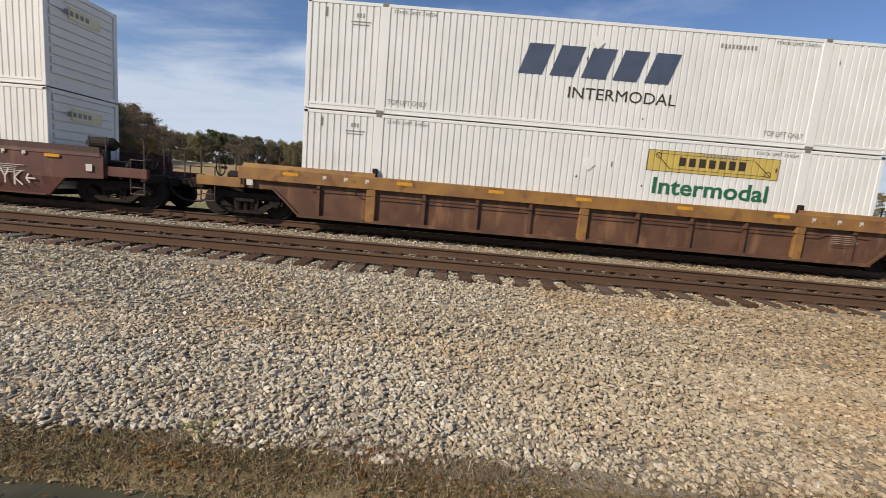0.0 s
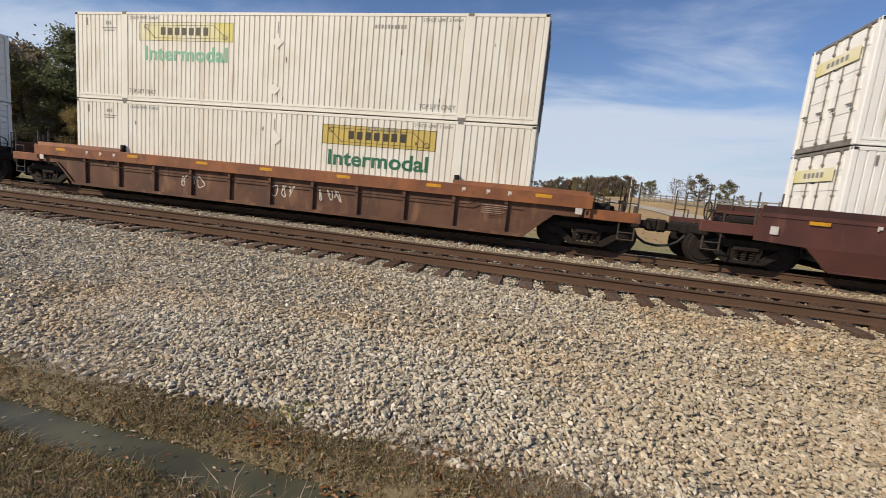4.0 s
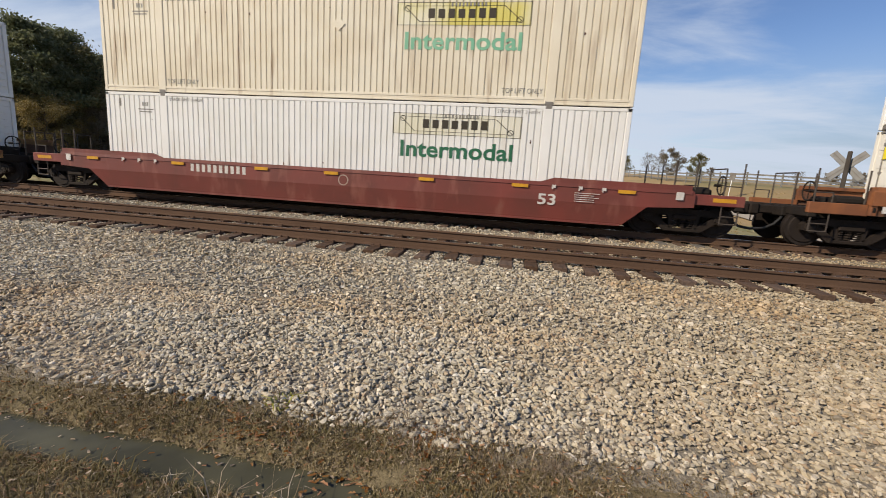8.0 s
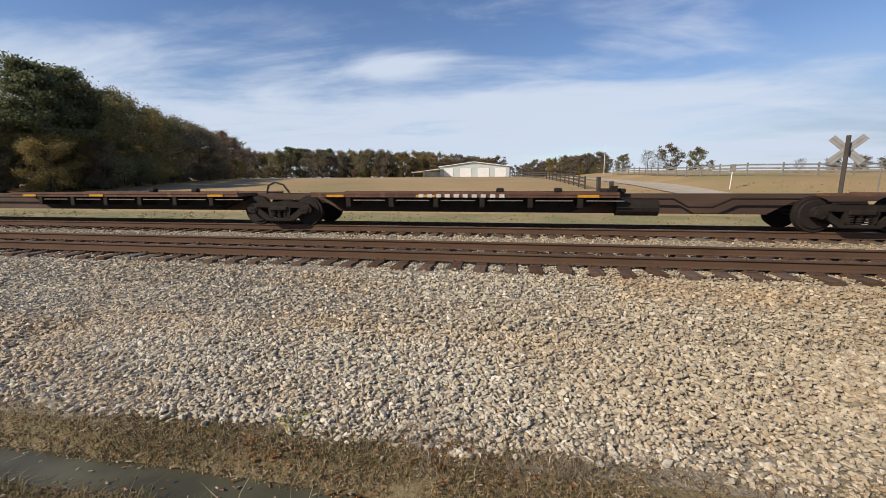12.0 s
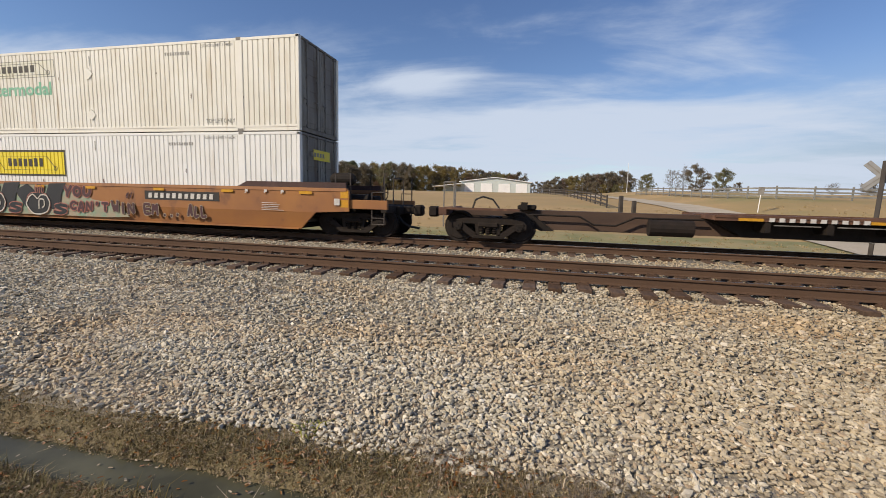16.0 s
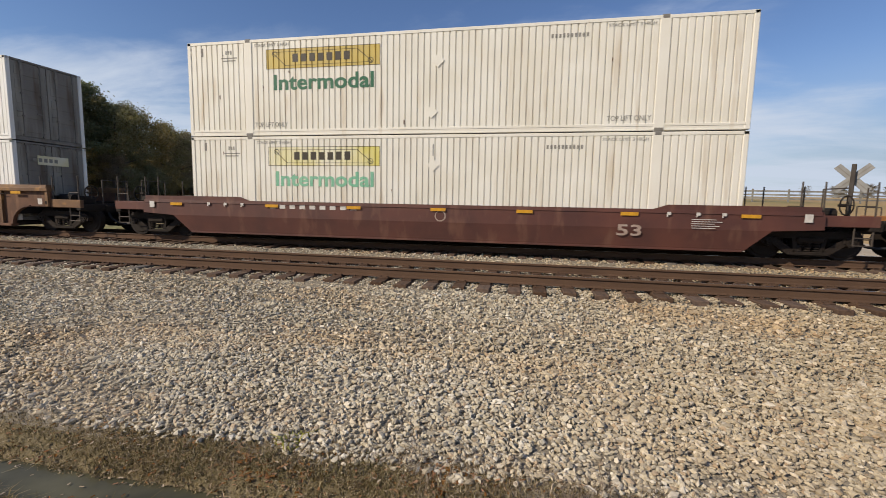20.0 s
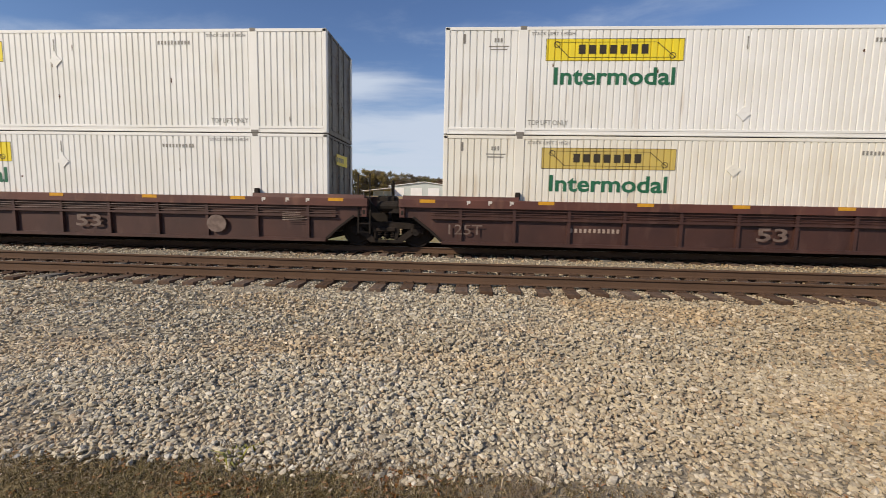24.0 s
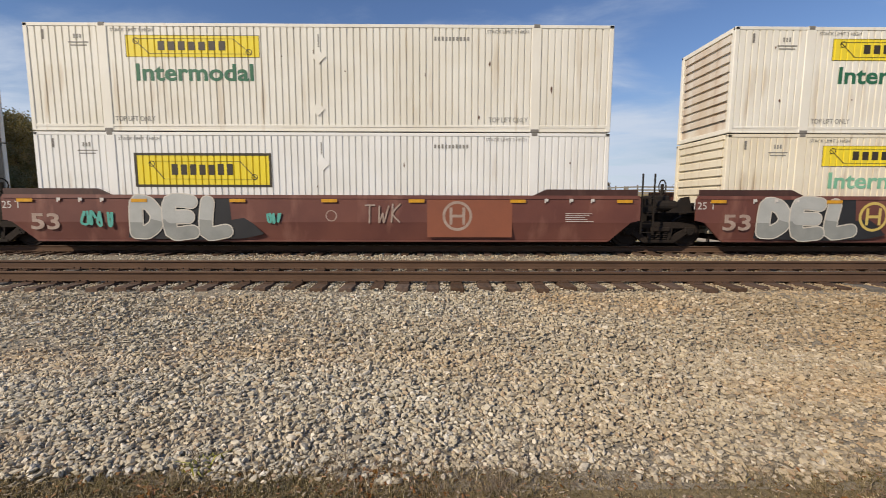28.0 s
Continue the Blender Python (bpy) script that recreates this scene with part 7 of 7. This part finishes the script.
def woods():
    rng = random.Random(77)
    # the wood's edge runs away from the track, and sinks towards its far end
    edge = [(-62, 33, 9.5, "green"), (-60, 38, 10.8, "green"), (-54, 40.5, 14.8, "pine"), (-56, 45, 15.0, "pine"), (-53, 47, 12.2, "green"), (-58, 51, 13.4, "pine"), (-58, 56, 11.4, "green"), (-60, 61, 11.3, "green"), (-62, 67, 11.2, "brown"),
            (-66, 72, 11.4, "green"), (-65, 78, 10.6, "russet"), (-69, 83, 11.2, "green"), (-71, 90, 10.5, "russet"), (-74, 98, 10.2, "brown"), (-78, 106, 9.8, "russet"), (-83, 118, 8.4, "brown")]
    for x, y, h, kind in edge:
        tree(kind, x, y, h, rng, "trees of the wood", y > 85)
    for x, y, h, kind in edge:
        for _ in range(2):
            tree(rng.choice(("green", "brown", "russet", "pine")), x - rng.uniform(5, 22), y + rng.uniform(-6, 5), h * rng.uniform(0.75, 0.92), rng, "trees of the wood")
    for x, y, h, kind in edge:
        tree(rng.choice(("ochre", "brown", "green")), x + rng.uniform(0.5, 3), y - rng.uniform(0, 3.5), h * rng.uniform(0.3, 0.55), rng, "trees of the wood", y > 85)
    for x, y, h, kind in edge:
        for k in (0, 1):
            tree(rng.choice(("brown", "green", "russet")), x - rng.uniform(-1, 4), y + 2.5 + rng.uniform(-2.5, 2.5), h * rng.uniform(0.28, 0.42), rng, "trees of the wood")
    # far side of the field
    for k in range(52):
        a = -34.5 + 31.5 * k / 51 + rng.uniform(-0.5, 0.5)
        d = 196 + rng.uniform(-8, 14)
        kind = "pine" if 6 < k < 16 and k % 2 else rng.choice(("russet", "brown", "green", "green", "brown"))
        h = {"pine": 13.5}.get(kind, rng.uniform(9.2, 12.0)) * (1.0 - 0.16 * step(-20, -4, a))
        tree(kind, d * math.sin(radians(a)), d * math.cos(radians(a)), h, rng, "trees beyond the field")
    for k in range(44):               # undergrowth below the far trees
        a = -34.5 + 44.5 * k / 43 + rng.uniform(-0.4, 0.4)
        d = 190 + rng.uniform(-4, 4)
        tree(rng.choice(("brown", "russet", "green")), d * math.sin(radians(a)), d * math.cos(radians(a)), rng.uniform(3.4, 5.0), rng, "trees beyond the field")
    for k in range(20):
        a = 0.4 + 9.8 * k / 19 + rng.uniform(-0.3, 0.3)
        d = 205 + rng.uniform(-10, 15)
        tree("green" if k in (7, 8, 9) else rng.choice(("russet", "brown")), d * math.sin(radians(a)), d * math.cos(radians(a)), 6.4 + 3.2 * k / 19 + rng.uniform(-0.6, 0.6), rng, "trees beyond the field")
    for a, d, h, kind in ((12.4, 150, 5.6, "green"), (15.2, 130, 5.6, "bare"), (16.3, 128, 4.8, "bare"), (17.6, 131, 6.6, "russet"), (20.2, 131, 5.8, "green"), (21.6, 150, 3.2, "brown"), (29.4, 190, 4.5, "bare"), (32.0, 240, 7, "brown"), (34.0, 240, 7, "brown"),
                          (36.0, 240, 8, "russet"), (38.5, 230, 8, "brown"), (41, 230, 9, "russet"), (44, 220, 9, "green"), (47, 220, 9, "brown")):
        tree(kind, d * math.sin(radians(a)), d * math.cos(radians(a)), h, rng, "trees beyond the field")


woods()


# ---- grass, leaves and litter ----
dry_grass = mat("dry_tan_grass", (0.24, 0.165, 0.08), 0.9, second=(0.15, 0.10, 0.05), scale=2, island=0.6, bump=0.0, spec=0.2)
olive_grass = mat("olive_green_grass", (0.215, 0.17, 0.072), 0.9, second=(0.25, 0.175, 0.08), scale=2, island=0.65, bump=0.0, spec=0.2)
meadow_straw = mat("bleached_meadow_straw", (0.40, 0.29, 0.14), 0.9, second=(0.29, 0.23, 0.11), scale=2, island=0.3, bump=0.0, spec=0.2)
pale_litter = mat("bleached_fallen_leaves", (0.46, 0.38, 0.27), 0.85, second=(0.34, 0.24, 0.14), scale=9, island=0.4, bump=0.0, spec=0.2)
litter = mat("fallen_oak_leaves", (0.26, 0.105, 0.035), 0.85, second=(0.34, 0.20, 0.08), scale=9, island=0.5, bump=0.0, spec=0.2)
twig_mat = mat("dead_grey_stalks", (0.26, 0.20, 0.13), 0.9, second=(0.18, 0.12, 0.08), scale=6, island=0.3, bump=0.0)
bank_green = mat("yellowish_bank_grass", (0.185, 0.145, 0.06), 0.85, second=(0.13, 0.115, 0.045), scale=3, island=0.5, bump=0.0, spec=0.2)
moss = mat("dark_mossy_weed", (0.235, 0.185, 0.095), 0.9, second=(0.30, 0.23, 0.12), scale=5, amount=0.8, island=0.6, bump=0.0, spec=0.2)
weed = mat("yellow_green_weed", (0.30, 0.29, 0.03), 0.8, scale=8, island=0.3, bump=0.0)


def blades(name, label, areas, material, seed, curl=0.5, broad=0.004):
    """Grass blades as bent tapering ribbons. areas: x0, x1, y0, y1, count, height."""
    rng = np.random.default_rng(seed)
    vs, fs, n0 = [], [], 0
    for x0, x1, y0, y1, count, hgt in areas:
        # tufts rather than an even spread
        tufts = np.column_stack([rng.uniform(x0, x1, max(4, count // 14)), rng.uniform(y0, y1, max(4, count // 14))])
        c = tufts[rng.integers(0, len(tufts), count)] + rng.normal(0, 0.05, (count, 2))
        c[:, 1] = np.clip(c[:, 1], y0 - 0.05, y1 + 0.05)
        z = np.array([ground_z(a, b) for a, b in c]) - 0.01
        h = hgt * rng.lognormal(0, 0.45, count)
        a = rng.uniform(0, 6.283, count)
        dx, dy = np.cos(a), np.sin(a)
        lean = rng.uniform(0.1, curl * 2, count)
        wd = broad * rng.uniform(0.6, 1.5, count)
        b0 = np.column_stack([c, z])
        side = np.column_stack([-dy * wd, dx * wd, 0 * wd])
        p1 = b0 + np.column_stack([dx * h * lean * 0.25, dy * h * lean * 0.25, h * 0.6])
        p2 = b0 + np.column_stack([dx * h * lean, dy * h * lean, h * (1 - 0.3 * lean)])
        v = np.stack([b0 - side, b0 + side, p1 + side * 0.8, p1 - side * 0.8, p2], 1)
        vs.append(v.reshape(-1, 3))
        k = (n0 + 5 * np.arange(count))[:, None]
        fs += (k + np.array([0, 1, 2, 3])).tolist() + (k + np.array([3, 2, 4])).tolist()
        n0 += 5 * count
    me = bpy.data.meshes.new(name)
    me.from_pydata(np.concatenate(vs).tolist(), [], fs)
    me.materials.append(material)
    return tagged(new(name, me), label, "grass", kind="stuff")


BANK = [(-6.0, -0.6, 2.30, 2.70, 22000, 0.019), (-6.0, -0.6, 2.30, 2.68, 7000, 0.034), (-1.0, 4.2, 2.05, 2.72, 20000, 0.019), (-1.0, 4.2, 2.05, 2.70, 7000, 0.034), (-4.5, -0.5, 1.40, 1.98, 13000, 0.024), (-10.0, -6.0, 2.34, 2.95, 4000, 0.03)]
blades("olive_grass", "short olive green grass on the ditch banks", BANK, olive_grass, 8, 1.1, 0.0028)
blades("dry_grass", "dry tan grass tufts on the ditch banks", [(-7.0, 4.5, 2.28, 2.80, 17000, 0.024), (-4.5, -0.6, 1.40, 1.95, 7000, 0.032), (-0.7, 4.2, 2.05, 2.6, 6000, 0.026), (-2.2, 0.2, 2.45, 2.85, 1200, 0.045)], dry_grass, 9, 1.3, 0.0020)
blades("pale_stalks", "bleached dead stalks standing at the end of the ditch water", [(-1.62, -1.05, 1.80, 1.96, 34, 0.15), (-2.6, -1.6, 1.80, 1.95, 30, 0.07), (-0.7, 0.3, 2.55, 2.80, 40, 0.11)], pale_litter, 13, 0.7, 0.0026)
blades("bank_grass", "yellowish green grass tufts on the near ditch bank", [(-4.4, -1.0, 1.42, 1.98, 5200, 0.045), (-2.3, -0.6, 2.36, 2.62, 1600, 0.035), (-0.8, 0.8, 1.7, 2.25, 3000, 0.035)], bank_green, 14, 0.8, 0.0030)
blades("dead_stalks", "thin dead stalks and twigs beside the ditch", [(-0.9, 0.6, 2.45, 2.88, 340, 0.10), (-5.5, -2.5, 2.5, 2.88, 140, 0.10), (-1.5, -1.0, 1.80, 1.95, 7, 0.14), (0.6, 3.2, 2.4, 2.8, 200, 0.09)], twig_mat, 10, 1.5, 0.0016)
blades("weed", "small yellow-green weed growing in the ballast", [(-1.70, -1.60, 2.74, 2.82, 46, 0.05)], weed, 11, 0.9, 0.008)
blades("meadow_grass", "dry grass beyond the tracks", [(-36, 26, 19.5, 24, 20000, 0.05), (-50, 40, 24, 44, 26000, 0.07)], meadow_straw, 12, 0.6, 0.012)


def low_weeds(name, label, areas, material, seed):
    """Low lumps of small-leaved weed, each a dome of many tiny leaves. areas: x0, x1, y0, y1, lumps, radius."""
    rng = np.random.default_rng(seed)
    out = []
    for x0, x1, y0, y1, n, rad in areas:
        c = np.column_stack([rng.uniform(x0, x1, n), rng.uniform(y0, y1, n)])
        z = np.array([ground_z(a, b) for a, b in c])
        r = rad * rng.lognormal(0, 0.35, n)
        per = 46
        d = rng.normal(0, 1, (n, per, 3))
        d /= np.linalg.norm(d, axis=2)[..., None]
        d[..., 2] = np.abs(d[..., 2]) * 0.75
        p = np.column_stack([c, z])[:, None, :] + d * (r[:, None] * rng.uniform(0.55, 1.05, (n, per)))[..., None]
        u = rng.normal(0, 1, (n, per, 3))
        u /= np.linalg.norm(u, axis=2)[..., None]
        w = np.cross(u, d + 0.01)
        k = rng.uniform(0.004, 0.010, (n, per, 1))
        out.append(np.stack([p - u * k, p + w * k * 0.6, p + u * k, p - w * k * 0.6], 2).reshape(-1, 3))
    v = np.concatenate(out)
    me = bpy.data.meshes.new(name)
    me.from_pydata(v.tolist(), [], np.arange(len(v)).reshape(-1, 4).tolist())
    me.materials.append(material)
    return tagged(new(name, me), label, "weeds", kind="stuff")


low_weeds("bank_weeds", "low dark weeds and moss on the ditch banks", [(-6.5, -0.5, 2.27, 2.66, 620, 0.036), (-0.9, 4.2, 2.06, 2.66, 560, 0.034), (-4.4, -0.6, 1.45, 1.95, 300, 0.030), (-3.2, 3.0, 2.60, 2.74, 130, 0.026), (-0.8, 1.0, 1.7, 2.2, 160, 0.032)], moss, 31)


def fallen_leaves(name, label, spots, material, seed, small=0.009, large=0.022):
    rng = np.random.default_rng(seed)
    g = Geo()
    for x0, x1, y0, y1, n in spots:
        for _ in range(n):
            x, y = rng.uniform(x0, x1), rng.uniform(y0, y1)
            z = max(ground_z(x, y), -0.70) + rng.uniform(0.004, 0.03)
            r, a = rng.uniform(small, large), rng.uniform(0, 6.28)
            ca, sa = math.cos(a) * r, math.sin(a) * r
            cup = rng.uniform(-0.3, 0.6) * r
            rim = [(x + u * ca - v * sa, y + u * sa + v * ca, z + cup * abs(v) * 1.6 + 0.2 * cup * u) for u, v in ((-1.1, 0), (-0.45, 0.42), (0.05, 0.25), (0.5, 0.5), (1, 0.05), (0.45, -0.45), (0.0, -0.28), (-0.5, -0.4))]
            g.add([(x, y, z)] + rim, [(0, k, k % 8 + 1) for k in range(1, 9)])
    me = bpy.data.meshes.new(name)
    me.from_pydata(g.v, [], g.f)
    me.materials.append(material)
    tagged(new(name, me), label, "leaves", kind="stuff")


SPOTS = [(-4.5, 3.2, 2.30, 2.72, 620), (-4.0, -0.8, 1.5, 1.86, 130), (-0.9, 0.3, 2.05, 2.5, 110), (-3.8, -1.0, 1.88, 2.30, 34), (-1.0, 0.0, 2.5, 2.8, 45), (-1.75, -1.35, 2.36, 2.56, 90), (-0.55, -0.25, 2.55, 2.75, 40)]
fallen_leaves("fallen_leaves", "orange and brown fallen leaves on the ditch bank", SPOTS, litter, 21)
fallen_leaves("pale_leaves", "bleached fallen leaves along the water's edge", [(-4.6, -0.8, 2.26, 2.36, 90), (-3.8, -1.0, 1.95, 2.3, 26), (-4.0, -0.8, 1.6, 1.95, 60), (-4.0, 3.0, 2.35, 2.68, 260)], pale_litter, 22)


fallen_leaves("broad_leaves", "broad curled orange oak leaves round the end of the water", [(-1.15, -0.75, 2.08, 2.36, 26), (-0.75, -0.35, 2.45, 2.72, 34), (-3.7, -3.3, 2.25, 2.42, 7), (-2.0, -1.5, 2.38, 2.58, 36), (-3.2, -1.2, 1.86, 1.98, 22)], litter, 23, 0.014, 0.032)


# ---- what moves ----
# how far the train has come, in metres, at each second
RUN = [(0, 0.0), (1, 17.74), (2, 36.87), (3, 55.35), (4, 73.84), (4.5, 83.08), (6.5, 120.32), (7, 129.5), (8, 147.47), (9, 166.80), (10, 185.33), (11, 203.33), (12, 222.2), (12.5, 231.66), (14.5, 269.03), (15, 278.47), (16, 296.08),
       (17, 315.65), (18, 333.79), (19, 353.30), (20, 371.50), (21, 391.0), (21.5, 400.44), (23.5, 438.41), (24, 447.88), (25, 466.28), (26, 485.93), (27, 504.28), (28, 523.33)]


def run_at(t):
    return float(np.interp(t, [r[0] for r in RUN], [r[1] for r in RUN]))


def motions():
    for car, x in CARS:
        walk(car, [(t, pose(x + d, TRACK_TRAIN, 0)) for t, d in RUN])
    for load, x, z in LOADS:
        walk(load, [(t, pose(x + d, TRACK_TRAIN - CW / 2, z)) for t, d in RUN])
    at = {car.name: x for car, x in CARS}
    for wheel, local in SPINNING:
        x0 = at[wheel.parent.name] + local
        inside = [k / FPS for k in range(int(28 * FPS) + 1) if -42 < x0 + run_at(k / FPS) < 32]
        ts = sorted({0.0, *inside, 28.0})
        first = run_at(inside[0]) if inside else 0.0
        last = run_at(inside[-1]) if inside else 0.0
        rows = []
        for t in ts:
            a = math.degrees((min(max(run_at(t), first), last) - first) / WHEEL)
            rows.append((t, Matrix.Translation((local, 0, WHEEL)) @ Matrix.Rotation(radians(a % 360), 4, "Y")))
        walk(wheel, rows)


motions()
